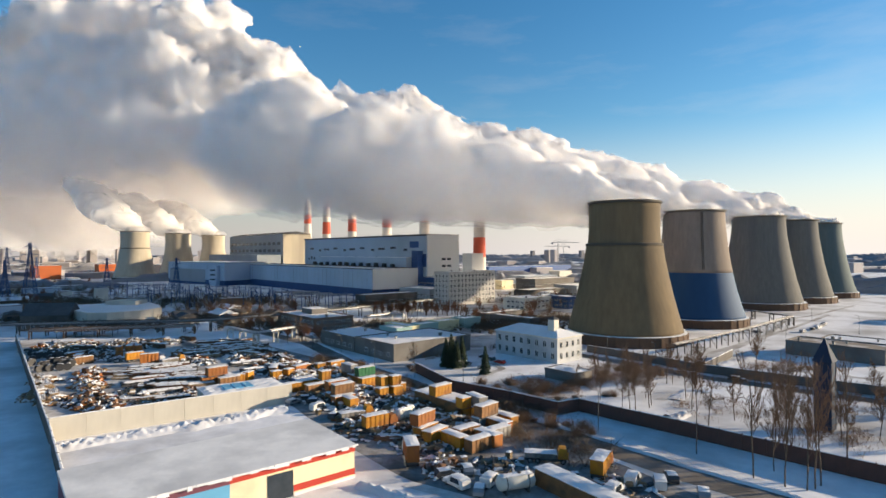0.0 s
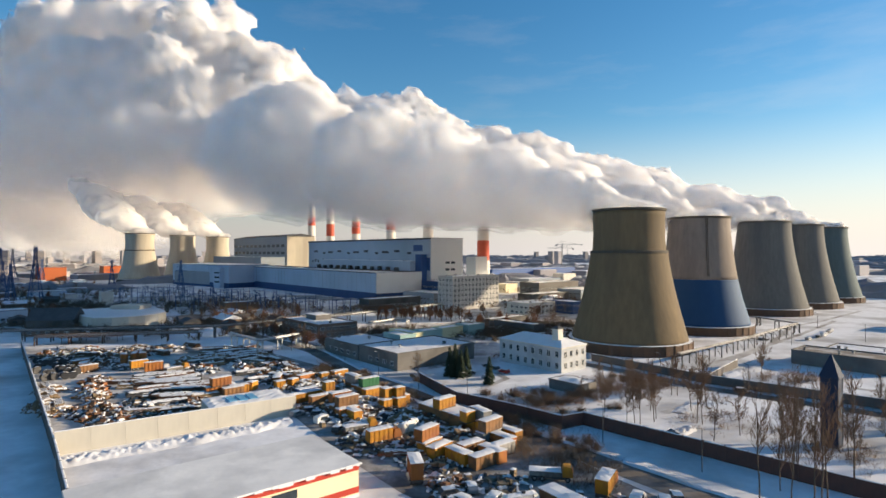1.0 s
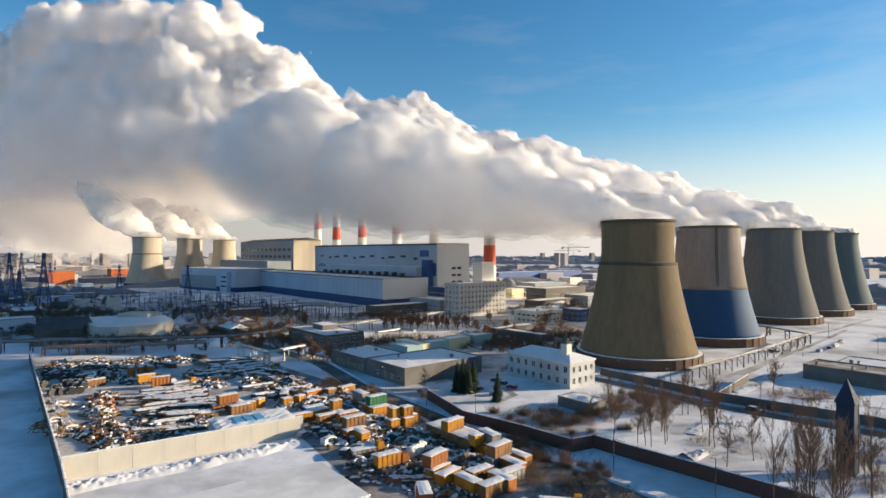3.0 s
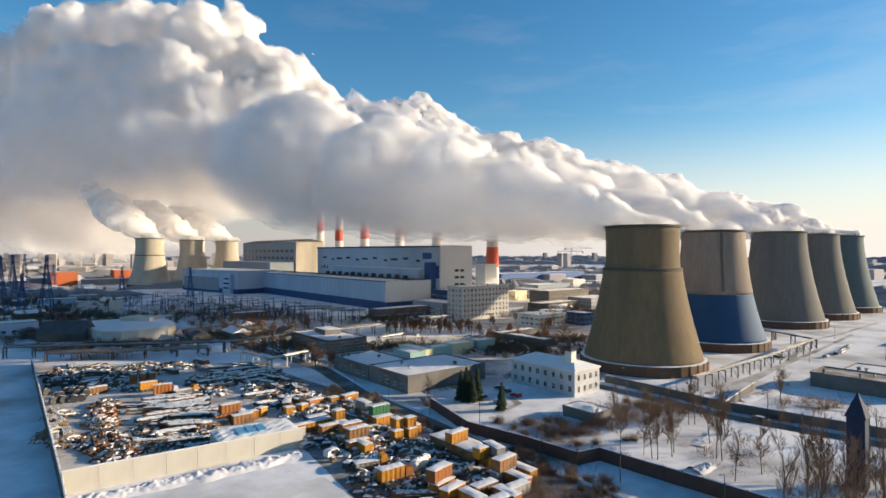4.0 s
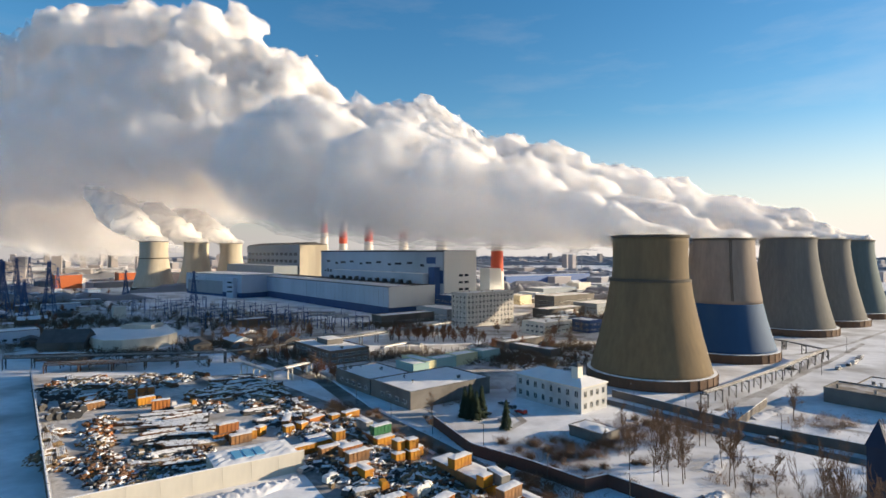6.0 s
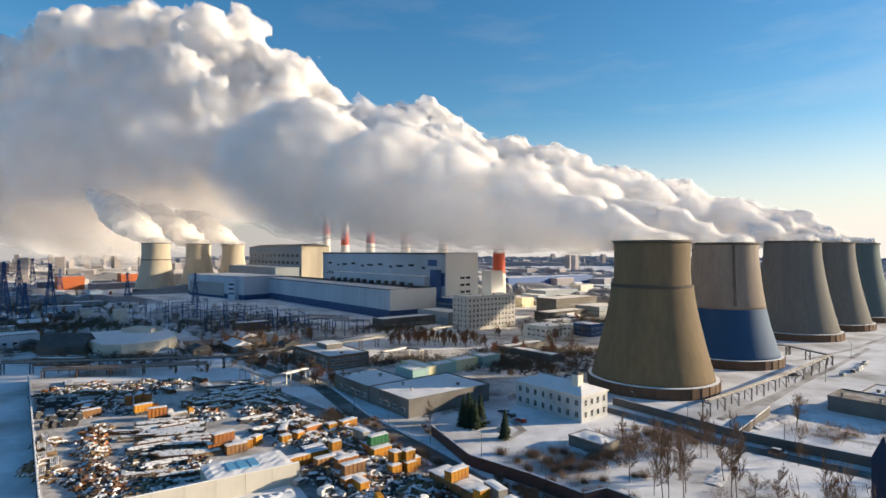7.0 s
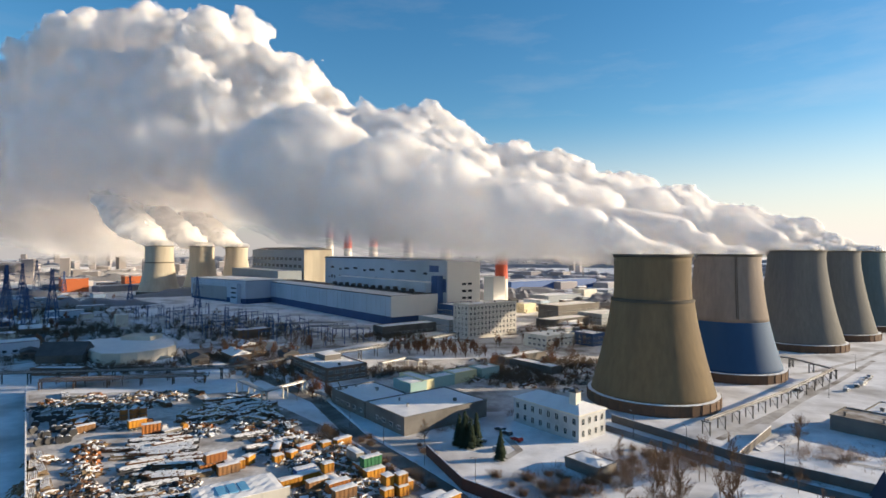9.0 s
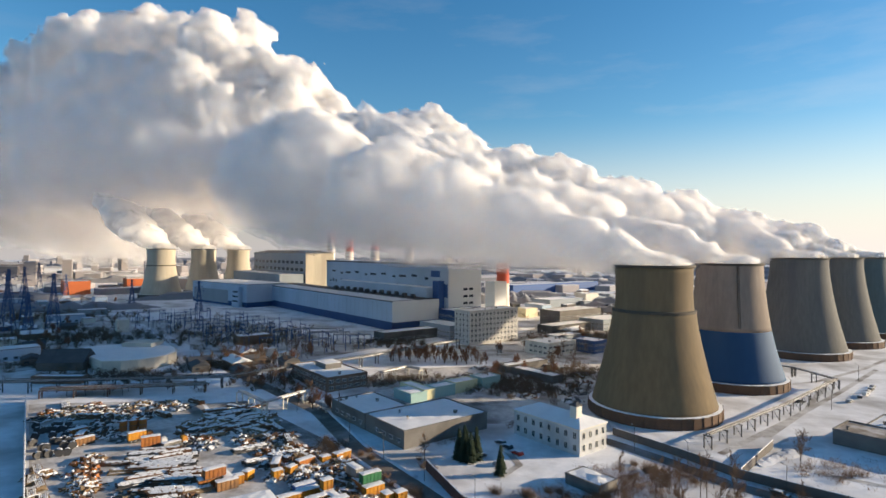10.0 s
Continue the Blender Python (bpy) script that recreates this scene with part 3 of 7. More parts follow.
Wb, lc, bot, top = body_at(S, LL)
hz = np.maximum((top - bot) / 2, 1)
wide = (np.abs(LL - lc) / Wb) ** 2.5
q = wide + (np.abs(Z - (top + bot) / 2) / hz) ** 2.5
wide = np.where(q > 1, wide / np.maximum(q, 1e-6), 0)
q = q ** 0.4
field = np.maximum(field, (1 - q) * (np.minimum(Wb, hz) * (1 - wide) + Wb * wide) + np.minimum(0, hz - 6) * 4).astype(np.float32)
del q, wide, Wb, lc, bot, top, hz
rnd = random.Random(11)
s = 0.0
while s < SMAX - 120:
    lam1 = float(size_at(s))
    w, mid, low, _ = (float(v) for v in body_at(s, -1e3))
    n = max(5, int((2 * w + 200) / (1.45 * lam1)))
    for j in range(n):
        a = rnd.uniform(-0.20, 1.20) * math.pi
        l = mid + w * 0.94 * math.copysign(abs(math.cos(a)) ** 0.8, math.cos(a))
        w1, mid1, low1, high1 = (float(v) for v in body_at(s, l))
        if high1 - low1 < 8:
            continue
        hz1 = (high1 - low1) / 2
        z = low1 + hz1 + hz1 * math.copysign(abs(math.sin(a)) ** 0.8, math.sin(a))
        r = lam1 * rnd.choice((rnd.uniform(0.35, 0.6), rnd.uniform(0.6, 0.9), rnd.uniform(0.9, 1.3), rnd.uniform(1.2, 1.7)))
        r = min(r, 0.45 * (high1 - low1) + 3)
        ps = s + rnd.uniform(-0.35, 0.35) * lam1
        z -= max(0, r - lam1 * 0.8) * 0.35
        z = max(z, low1 + 0.7 * r)
        puff(ps, l, z, r, 0.10 * lam1)
        if math.sin(a) > 0.1:
            for c in range(11):
                b, e = rnd.uniform(0, 6.28), rnd.uniform(-0.1, 1.0)
                rr = r * rnd.uniform(0.20, 0.48)
                ce = math.sqrt(1 - e * e)
                puff(ps + r * 0.85 * ce * math.cos(b), l + r * 0.85 * ce * math.sin(b), z + r * 0.85 * e, rr, 0.15 * rr)
    s += 0.42 * lam1
age = SP.copy()
# a stream from each tower's mouth, drawn in towards the joint cloud
for tx, ty, tz, tr, lift, grow, fade in ((225, 401, 64.0, 15.5, 0.80, 0.10, 500), (280, 450, 64.0, 15.5, 0.85, 0.10, 500), (334, 500, 64.0, 15.5, 0.88, 0.10, 500), (139, 311.5, 61.5, 14.0, 0.74, 0.06, 330), (82, 254.5, 61.5, 14.0, 0.70, 0.055, 300)):
    d = np.array([tx, ty]) - CORE
    s0, l0 = d @ WIND, d @ ACROSS
    drift = 0.16 if l0 < -100 else -0.03 * np.sign(l0)
    sq = np.maximum(S - s0, 0)
    age = np.where((np.abs(LL - l0 - drift * sq) < tr + 10 + 0.3 * sq) & (S - s0 < 300) & (S - s0 > -40), np.minimum(age, sq + 4), age)
    u = -tr + 3.0
    while u < fade:
        v = max(u, 0.0)
        wane = 1 - max(0.0, (v - 0.5 * fade) / (0.5 * fade))
        hh, hw = (2.0 + 5 * (1 - math.exp(-v / 30)) + grow * v) * (0.35 + 0.65 * wane), tr - 3.5 + grow * v
        if u < tr:
            hw = min(hw, math.sqrt(max(tr * tr - u * u, 9.0)) - 1.5 + 0.3 * v)
        r0 = 2.6 + 0.07 * v + 3.4 * (1 - math.exp(-v / 20))
        up = max(1.0, lift * (float(np.interp(v, *TOP)) - 66) - hh - 0.5 * r0)
        for c in range(2 + int(hw * hh / (r0 * r0) * 0.3)):
            a, e = rnd.uniform(0, 6.28), math.sqrt(rnd.random())
            r = r0 * rnd.choice((0.6, 0.8, 1.0, 1.25, 1.6))
            pz = max(tz + up + max(0.0, hh - 0.5 * r) * e * math.sin(a), tz + 0.14 * v + (r - 4) * 0.8)
            puff(s0 + u + rnd.uniform(-0.4, 0.4) * r0, l0 + drift * v + hw * e * math.cos(a), pz, r, 0.22 * r)
            if v > 8 and math.sin(a) > -0.2:
                for _ in range(3):
                    b, e2, rr = rnd.uniform(0, 6.28), rnd.uniform(-0.2, 1), r * rnd.uniform(0.3, 0.5)
                    ce = math.sqrt(1 - e2 * e2)
                    puff(s0 + u + r * 0.8 * ce * math.cos(b), l0 + drift * v + hw * e * math.cos(a) + r * 0.8 * ce * math.sin(b), pz + r * 0.8 * e2, rr, 0.2 * rr)
        u += 0.55 * r0
lam = size_at(S)
near = (field > -0.7 * lam) & (field < 1.2 * lam)
pts = np.stack([np.log(12 + 0.072 * SP[near]) / 0.072, LL[near] / lam[near], Z[near] / lam[near]], -1).astype(np.float32)
high = np.clip(((Z - 84) / (np.interp(S, *TOP) - 84 + 12) - 0.20) / 0.45, 0, 1)
high = np.maximum(high, np.where(age < 300, np.clip((Z - 62 - 0.10 * age) / (8 + 0.15 * age), 0, 0.9), 0)).astype(np.float32)
amp = np.zeros(len(pts), np.float32)
for freq, a in ((1.1, 0.34), (2.6, 0.26), (5.5, 0.14)):
    pn = perlin(pts * freq + freq * 17.3)
    amp += a * ((np.abs(pn) * 2 - 0.42) * high[near] + pn * (1 - high[near]))
field[near] += amp * np.minimum(lam[near], 3 + 0.2 * age[near])
unit = ((lam / 13) ** 0.55 * (0.42 + 1.7 * (1 - high)) * np.clip(age / 130, 0.14, 1)).astype(np.float32)


def closed(f):
    f[0], f[-1], f[:, 0], f[:, -1], f[:, :, 0], f[:, :, -1] = -1, -1, -1, -1, -1, -1
    return f


V, F = surface(closed(field - CORE_LEVEL * unit), steam_pos)
tagged(part("steam_cloud", quads_mesh("steam_cloud", V, F, STEAM), None), "billowing white steam drifting from the cooling towers", "steam", kind="stuff")
# thinner and thinner veils round the dense middle
half, unit = field[::2, ::2, ::2], unit[::2, ::2, ::2]
for level in SHELLS:
    V, F = surface(closed(half + level * unit), lambda g3: steam_pos(g3 * 2))
    tagged(part("steam_veil", quads_mesh("steam_veil", V, F, STEAM_THIN), None), "thin outer veil of the steam cloud", "steam", kind="stuff")
del grid, S, LL, Z, SP, lam, field, half, unit, pts, amp, near, high, age


def steam_wisp(x, y, z, r, length, rise, seed):
    """A small lumpy trail of steam from a far tower."""
    n1, n2, n3 = 70, 30, 40
    gg = np.stack(np.meshgrid(np.arange(n1), np.arange(n2), np.arange(n3), indexing="ij"), -1).astype(np.float32)

    def place(g3):
        s = -25 + g3[..., 0] / (n1 - 1) * (length + 40)
        l = (g3[..., 1] / (n2 - 1) * 2 - 1) * (r + 75)
        h = -16 + g3[..., 2] / (n3 - 1) * (rise * length + 95)
        return s, l, h

    def world_pos(g3):
        s, l, h = place(g3)
        return np.stack([x - 0.92 * s + 0.39 * l, y + 0.39 * s + 0.92 * l, z + h], -1)

    s, l, h = place(gg)
    sq = np.maximum(s, 0)
    q = np.sqrt((l / (r + 0.15 * sq)) ** 2 + ((h - 2 - rise * sq) / (6 + 0.20 * sq)) ** 2)
    f = np.minimum((1 - q) * (6 + 0.14 * sq), s + r) - np.maximum(sq - length * 0.45, 0) * 0.42
    p = np.stack([s, l, h], -1).reshape(-1, 3) / 16.0 + seed
    nn = sum(a * (np.abs(perlin(p * k)) * 2 - 0.42) for k, a in ((0.6, 8.0), (1.3, 5.0), (2.8, 2.5)))
    f = f + nn.reshape(f.shape) * np.clip((sq + 10) / 50, 0.15, 0.8)
    f[0], f[-1], f[:, 0], f[:, -1], f[:, :, 0], f[:, :, -1] = -99, -99, -99, -99, -99, -99
    out = []
    for lev, mt in ((lev, STEAM_WISP) for lev in (4.5, 3.2, 2.0, 0.8, -0.5, -1.8, -3.2, -4.6)):
        V, F = surface(f + lev * np.clip(sq / 20, 0, 1), world_pos)
        out.append(tagged(part("steam_wisp", quads_mesh("steam_wisp", V, F, mt), None), "drifting wisp of steam over a far cooling tower", "steam", kind="stuff"))
    return out


for k, (fx, fy) in enumerate(((-447.0, 800.0), (-431.0, 896.0), (-412.0, 986.0))):
    steam_wisp(fx, fy, 70.0, 17.0, 190.0, 0.55 if k == 0 else 0.42, k * 5.1)


# ---- power plant ----
def block(name, label, cat, fx, fy, lx, ly, h, wall, roof=None, snow=0.3, group="", turn=0.0, parapet=0.5, z0=0.0, body_only=None):
    """A flat-roofed building; its near corner at (fx, fy), lx and ly along the site's two ways."""
    t = body_only or thing(name, label, cat, site(fx, fy, 0, turn), group)
    part("wall", Shape().box(0, 0, z0, lx, ly, h), wall, t)
    e = 0.35
    par = Shape().box(-0.15, -0.15, h, lx + 0.15, e, h + parapet).box(-0.15, ly - e, h, lx + 0.15, ly + 0.15, h + parapet).box(-0.15, e, h, e, ly - e, h + parapet).box(lx - e, e, h, lx + 0.15, ly - e, h + parapet)
    part("parapet", par, roof or wall, t)
    if snow:
        part("roof_snow", snow_cap(e, e, lx - e, ly - e, h + 0.003, snow, int(fx * 7 + fy)), SNOW_ROOF, t, "snow on the flat roof")
    if lx > 11 and ly > 11 and fy < 420:
        gv = random.Random(int(fx * 3 + fy * 5))
        for k in range(3):
            x, y, w = gv.uniform(2, lx - 3), gv.uniform(2, ly - 3), gv.uniform(0.5, 1.1)
            vent = part("roof_vent", Shape().box(x, y, h, x + w, y + w, h + 1.3), STEEL_GALV if k else BRICK_GREY, t, "square roof vent")
            part("vent_cap", Shape().box(x - 0.15, y - 0.15, h + 1.3, x + w + 0.15, y + w + 0.15, h + 1.45), STEEL_DARK, vent)
    return t


hall = thing("turbine_hall", "long turbine hall of pale blue panels on a dark blue plinth", "power plant", site(-63.0, 482.0))
part("plinth", Shape().box(0.3, 0.3, 0, 49.7, 330, 7.5), PLINTH, hall, "dark blue ground floor")
for k in range(40):
    part("panel_joint", Shape().box(-0.06, 8 + k * 8, 7.5, 0.0, 8.25 + k * 8, 24.6), PANEL_D, hall)
part("wall", Shape().box(0, 0.5, 7.5, 50, 330, 24.6), PANEL, hall)
part("end_wall", Shape().box(0.6, -0.1, 7.0, 50.2, 0.5, 25.2), PANEL_W, hall, "white end wall of panels")
part("roof_edge", Shape().box(-0.4, 0, 24.6, 50.0, 330, 25.2), ROOF_DARK, hall)
part("roof_snow", snow_cap(2, 4, 26, 328, 25.2, 0.4, 3, 9), SNOW_ROOF, hall)
part("link_block", Shape().box(50.3, 1.0, 0, 57.0, 9.7, 41), BLUE_BOX, hall, "blue stair block against the boiler house")
part("link_plinth", Shape().box(50.3, 9.7, 0, 57.0, 180, 25.4), PLINTH, hall)
low = thing("side_hall", "pale grey-blue side hall with a recessed dark bay and snowy roof", "power plant", site(-262.0, 660.0, 0, 11))
part("plinth", Shape().box(0.5, 0.5, 0, 55, 138.5, 6), PLINTH, low)
part("wall", Shape().box(0, 0, 6, 56, 139, 27), PANEL, low)
part("gate_panel", Shape().box(-0.25, 44, 3, 0.05, 134, 19), PANEL_D, low, "darker lower panels")
part("roof_edge", Shape().box(-0.4, -0.4, 27, 56.4, 139.4, 27.7), PANEL_D, low)
part("roof_snow", snow_cap(0.2, 0.2, 55.6, 138.6, 27.7, 0.5, 4, 9), SNOW_ROOF, low)
for k in range(17):
    part("panel_joint", Shape().box(-0.06, 7.6 + k * 7.8, 19.2, 0.0, 7.85 + k * 7.8, 26.9), PANEL_D, low)
part("stair_bay", Shape().box(-5, 10, 0, 0, 26, 24), PANEL, low, "projecting stair bay")
for k in range(3):
    part("window", Shape().box(-5.1, 12, 6.5 + k * 5.5, -4.9, 24, 8.3 + k * 5.5), GLASS_DARK, low)
boiler = thing("boiler_house", "tall boiler house with pale panels and a dark roof edge", "power plant", site(-17.0, 517.0))
part("wall", Shape().box(0, 0.5, 0, 40, 244, 55), PANEL, boiler)
part("end_wall", Shape().box(0.8, -0.2, 16, 40.2, 0.5, 56), PANEL_W, boiler, "white windowed end wall")
part("end_base", Shape().box(0.4, -0.1, 0, 40.1, 0.5, 16), PLINTH, boiler, "blue base of the end wall")
part("roof_edge", Shape().box(-0.6, 0.5, 55, 40.6, 244, 56.6), ROOF_DARK, boiler)
for fl in range(3):
    for k in range(2):
        part("window", Shape().box(18 + k * 7, -0.35, 19 + fl * 6.5, 23 + k * 7, -0.15, 21.2 + fl * 6.5), GLASS_DARK, boiler)
for k in range(11):
    part("window", Shape().box(-0.12, 30 + k * 19.0, 41 + (k * 5 % 3), 0.05, 36 + k * 19.0 + (k % 3) * 3, 43.2 + (k * 5 % 3)), GLASS_DARK, boiler)
part("roof_snow", snow_cap(1.0, 2.0, 39.0, 242.0, 56.6, 0.4, 21, 10), SNOW_ROOF, boiler)
for k in range(34):
    part("window", Shape().box(-0.15, 6 + k * 6.8, 31, 0.05, 9.5 + k * 6.8, 33.0 + (k * 7 % 3)), GLASS_DARK, boiler)
part("blue_panel", Shape().box(-0.2, 12, 44, 0.05, 26, 50), BLUE_BOX, boiler, "blue panel on the long wall")
part("corner_panel", Shape().box(-0.3, 0.6, 26, 0.1, 14, 38), BLUE_BOX, boiler, "blue corner panel")
bay = thing("deaerator_bay", "pale stepped bay between turbine hall and boiler house", "power plant", site(-63.0, 482.0, 25.6))
part("wall", Shape().box(44, 10, 0, 57.5, 185, 9), PANEL, bay)
part("roof_snow", snow_cap(44, 10, 57.5, 185, 9, 0.4, 8, 9), SNOW_ROOF, bay)
for k in range(22):
    part("vent", Shape().box(30 + (k * 5) % 9, 12 + k * 7.6, 0, 33 + (k * 5) % 9, 15.5 + k * 7.6, 2.4 + (k % 3) * 0.7), ROOF_DARK, bay)
old = thing("old_boiler_house", "older grey boiler house with a pale end wall and shallow roof", "power plant", site(-222.0, 760.0))
part("wall", Shape().box(0, 0.6, 0, 42, 200, 65), PANEL_D, old)
# sunlight on this end is put into its paler, warmer colour
part("end_wall", Shape().box(0.5, 0, 0, 42.2, 0.6, 66), CONC_LIGHT, old, "end wall coloured pale and warm to look sunlit")
part("roof", Shape().add([(-1, -1, 65), (43, -1, 65), (43, 201, 65), (-1, 201, 65), (21, -1, 69), (21, 201, 69)], [(0, 1, 4), (1, 2, 5, 4), (2, 3, 5), (3, 0, 4, 5), (3, 2, 1, 0)]), ROOF_DARK, old)
for fl in range(3):
    for k in range(12):
        part("window", Shape().box(-0.2, 8 + k * 16, 30 + fl * 10, 0.05, 18 + k * 16, 34 + fl * 10), GLASS_DARK, old)
aisle = block("old_side_aisle", "lower grey aisle of the older boiler house under snow", "power plant", -250.0, 738.0, 34.0, 190.0, 36.0, PANEL_D, snow=0.4)


def chimney(x, y, h, r0, r1, bands):
    t = thing("chimney", "tall red and white banded concrete chimney", "chimney", pose(x, y, 0), "plant chimneys")
    z, red = 0.0, False
    for b in bands:
        z1 = min(h, z + b)
        ra, rb = r0 + (r1 - r0) * z / h, r0 + (r1 - r0) * z1 / h
        part("band", Shape().lathe([(ra, z), (rb, z1), (rb - 0.6, z1), (ra - 0.6, z)], 28, close=True), STACK_RED if red else STACK_WHITE, t, "red band" if red else "white band", smooth=False)
        z, red = z1, not red
        if z >= h - 0.1:
            break
    part("platform", Shape().lathe([(r1, h - 5), (r1 + 1.2, h - 5), (r1 + 1.2, h - 4.2), (r1, h - 4.2)], 28, close=True), RIM, t)


for cx, cy, bands in ((38, 620, (34, 22, 18, 17, 18, 20)), (-26, 692, (77, 18, 23, 20)), (-79, 752, (73, 17, 22, 20)), (-137, 817, (70, 18, 20, 20)), (-186, 870, (68, 19, 22, 20)), (-228, 920, (87, 14, 24, 20))):
    chimney(cx, cy, 126.0, 7.6, 5.2, bands)

office = block("office_building", "six-storey pale office block with rows of windows", "office", 3.0, 413.0, 49.0, 17.0, 24.5, OFFICE, snow=0.3)
for fl in range(6):
    for k in range(13):
        add_window(office, 2.4 + k * 3.68, -0.02, 2.0 + fl * 3.75, 1.9, 2.3, "y", frame_mat=WHITE_PAINT)
    for k in range(4):
        add_window(office, -0.02, 2.4 + k * 4.0, 2.0 + fl * 3.75, 1.7, 2.2, "x", frame_mat=WHITE_PAINT)

# ---- buildings in the middle ground ----
grey = block("grey_warehouse", "low grey-brown brick warehouse under a snowy flat roof", "warehouse", -18.0, 201.0, 38.0, 26.0, 6.0, BRICK_GREY, snow=0.35)
grey2 = block("grey_warehouse", "long grey brick warehouse wing under snow", "warehouse", -35.5, 221.0, 20.0, 27.0, 5.6, BRICK_GREY, snow=0.35)
white = thing("white_house", "white two-storey house with a snowy hipped roof and chimney tower", "house", site(40.3, 198.2))
LX, LY, HW = 14.5, 30.0, 8.6
part("wall", Shape().box(0, 0, 0, LX, LY, HW), HOUSE_WHITE, white)
part("cornice", Shape().box(-0.4, -0.4, HW, LX + 0.4, LY + 0.4, HW + 0.45), PLASTER, white)
part("roof", Shape().add([(-0.5, -0.5, HW + 0.45), (LX + 0.5, -0.5, HW + 0.45), (LX + 0.5, LY + 0.5, HW + 0.45), (-0.5, LY + 0.5, HW + 0.45), (LX / 2, 6, HW + 3.2), (LX / 2, LY - 6, HW + 3.2)], [(0, 1, 4), (1, 2, 5, 4), (2, 3, 5), (3, 0, 4, 5), (3, 2, 1, 0)]), SNOW_ROOF, white, "snow-covered hipped roof")
tower = part("tower", Shape().box(4.0, 4.5, HW + 0.6, 6.8, 7.3, HW + 6.2), PLASTER, white, "square roof tower")
part("tower_cap", Shape().box(3.75, 4.25, HW + 6.2, 7.05, 7.55, HW + 6.55).add([(3.9, 4.4, HW + 6.55), (6.9, 4.4, HW + 6.55), (6.9, 7.4, HW + 6.55), (3.9, 7.4, HW + 6.55), (5.4, 5.9, HW + 7.5)], [(0, 1, 4), (1, 2, 4), (2, 3, 4), (3, 0, 4), (3, 2, 1, 0)]), STEEL_DARK, white, "dark metal cap")
for fl in range(2):
    for k in range(4):
        add_window(white, 2.2 + k * 3.4, -0.02, 1.3 + fl * 4.0, 1.6, 2.3, "y")
    for k in range(8):
        add_window(white, -0.02, 2.0 + k * 3.7, 1.3 + fl * 4.0, 1.6, 2.3, "x")
annex = block("garage", "low dark garage with a thick snow roof", "garage", 40.0, 167.8, 8.0, 12.0, 2.7, BRICK_GREY, snow=0.95)

mid = block("brick_office", "two-storey brown brick office with window bands", "office", -64.0, 275.0, 22.0, 42.0, 6.6, BRICK_BROWN, snow=0.35)
part("roof_room", Shape().box(8, 18, 6.6, 17, 30, 9.6), BRICK_GREY, mid, "plant room on the roof")
part("roof_room_snow", snow_cap(7.9, 17.9, 17.1, 30.1, 9.6, 0.35, 31), SNOW_ROOF, mid)
for fl in range(2):
    for k in range(6):
        add_window(mid, 2.2 + k * 3.5, -0.02, 0.9 + fl * 3.0, 2.4, 1.7, "y", frame_mat=WHITE_PAINT)
    for k in range(10):
        add_window(mid, -0.02, 3.0 + k * 3.8, 0.9 + fl * 3.0, 2.4, 1.7, "x", frame_mat=WHITE_PAINT)

# ---- near warehouse ----
whs = thing("striped_warehouse", "cream warehouse with red stripes, a blue panel and snowy roof", "warehouse", site(-15.3, 98.6, 0, -1))
WX, WY = 41.5, 18.0
part("wall", Shape().box(-WX, 0, 0, 0, WY, 5.6), CREAM, whs)
part("eave_band", Shape().box(-21.7, -0.08, 4.65, 0.08, WY + 0.1, 5.62), RED_PAINT, whs, "red stripe under the eaves")
part("plum_band", Shape().box(-WX - 0.1, -0.08, 4.65, -21.7, WY + 0.1, 5.62), PLUM, whs, "plum stripe under the eaves")
part("end_wall", Shape().box(-WX - 0.09, 0, 0, -WX, WY, 4.65), PLUM, whs, "dark end wall")
part("foot", Shape().box(-11.4, -0.10, 0, 0.10, WY + 0.1, 0.45), SNOW_ROOF, whs)
part("low_band", Shape().box(-11.4, -0.06, 0.7, 0.06, WY + 0.1, 1.75), RED_PAINT, whs, "red stripe along the foot")
part("blue_panel", Shape().box(-WX, -0.07, 0, -21.7, 0.1, 4.63), SKY_PAINT, whs, "light blue wall panel")
part("doorway", Shape().box(-15.8, -0.09, 0, -11.5, 0.1, 4.3), GLASS_DARK, whs, "dark doorway")
part("roof", Shape().add([(-WX - 0.3, -0.5, 5.64), (0.4, -0.5, 5.64), (0.4, WY + 0.5, 5.9), (-WX - 0.3, WY + 0.5, 5.9), (-WX - 0.2, -0.42, 5.9), (0.3, -0.42, 5.9), (0.3, WY + 0.4, 6.2), (-WX - 0.2, WY + 0.4, 6.2)], [(3, 2, 1, 0), (4, 5, 6, 7), (0, 1, 5, 4), (1, 2, 6, 5), (2, 3, 7, 6), (3, 0, 4, 7)]), SNOW_OLD, whs, "snow-covered roof")


eave, x, ge = Shape(), -WX, random.Random(3)
while x < 0.3:
    ln, dr = ge.uniform(0.5, 1.8), ge.choice((0.06, 0.12, 0.2, 0.34, 0.5))
    eave.box(x, -0.72, 5.92 - dr, min(x + ln, 0.4), -0.35, 6.02, top=(0.05, 0.12))
    x += ln
part("eave_snow", eave, SNOW_ROOF, whs, "ragged snow hanging over the eave")["kind"] = "stuff"


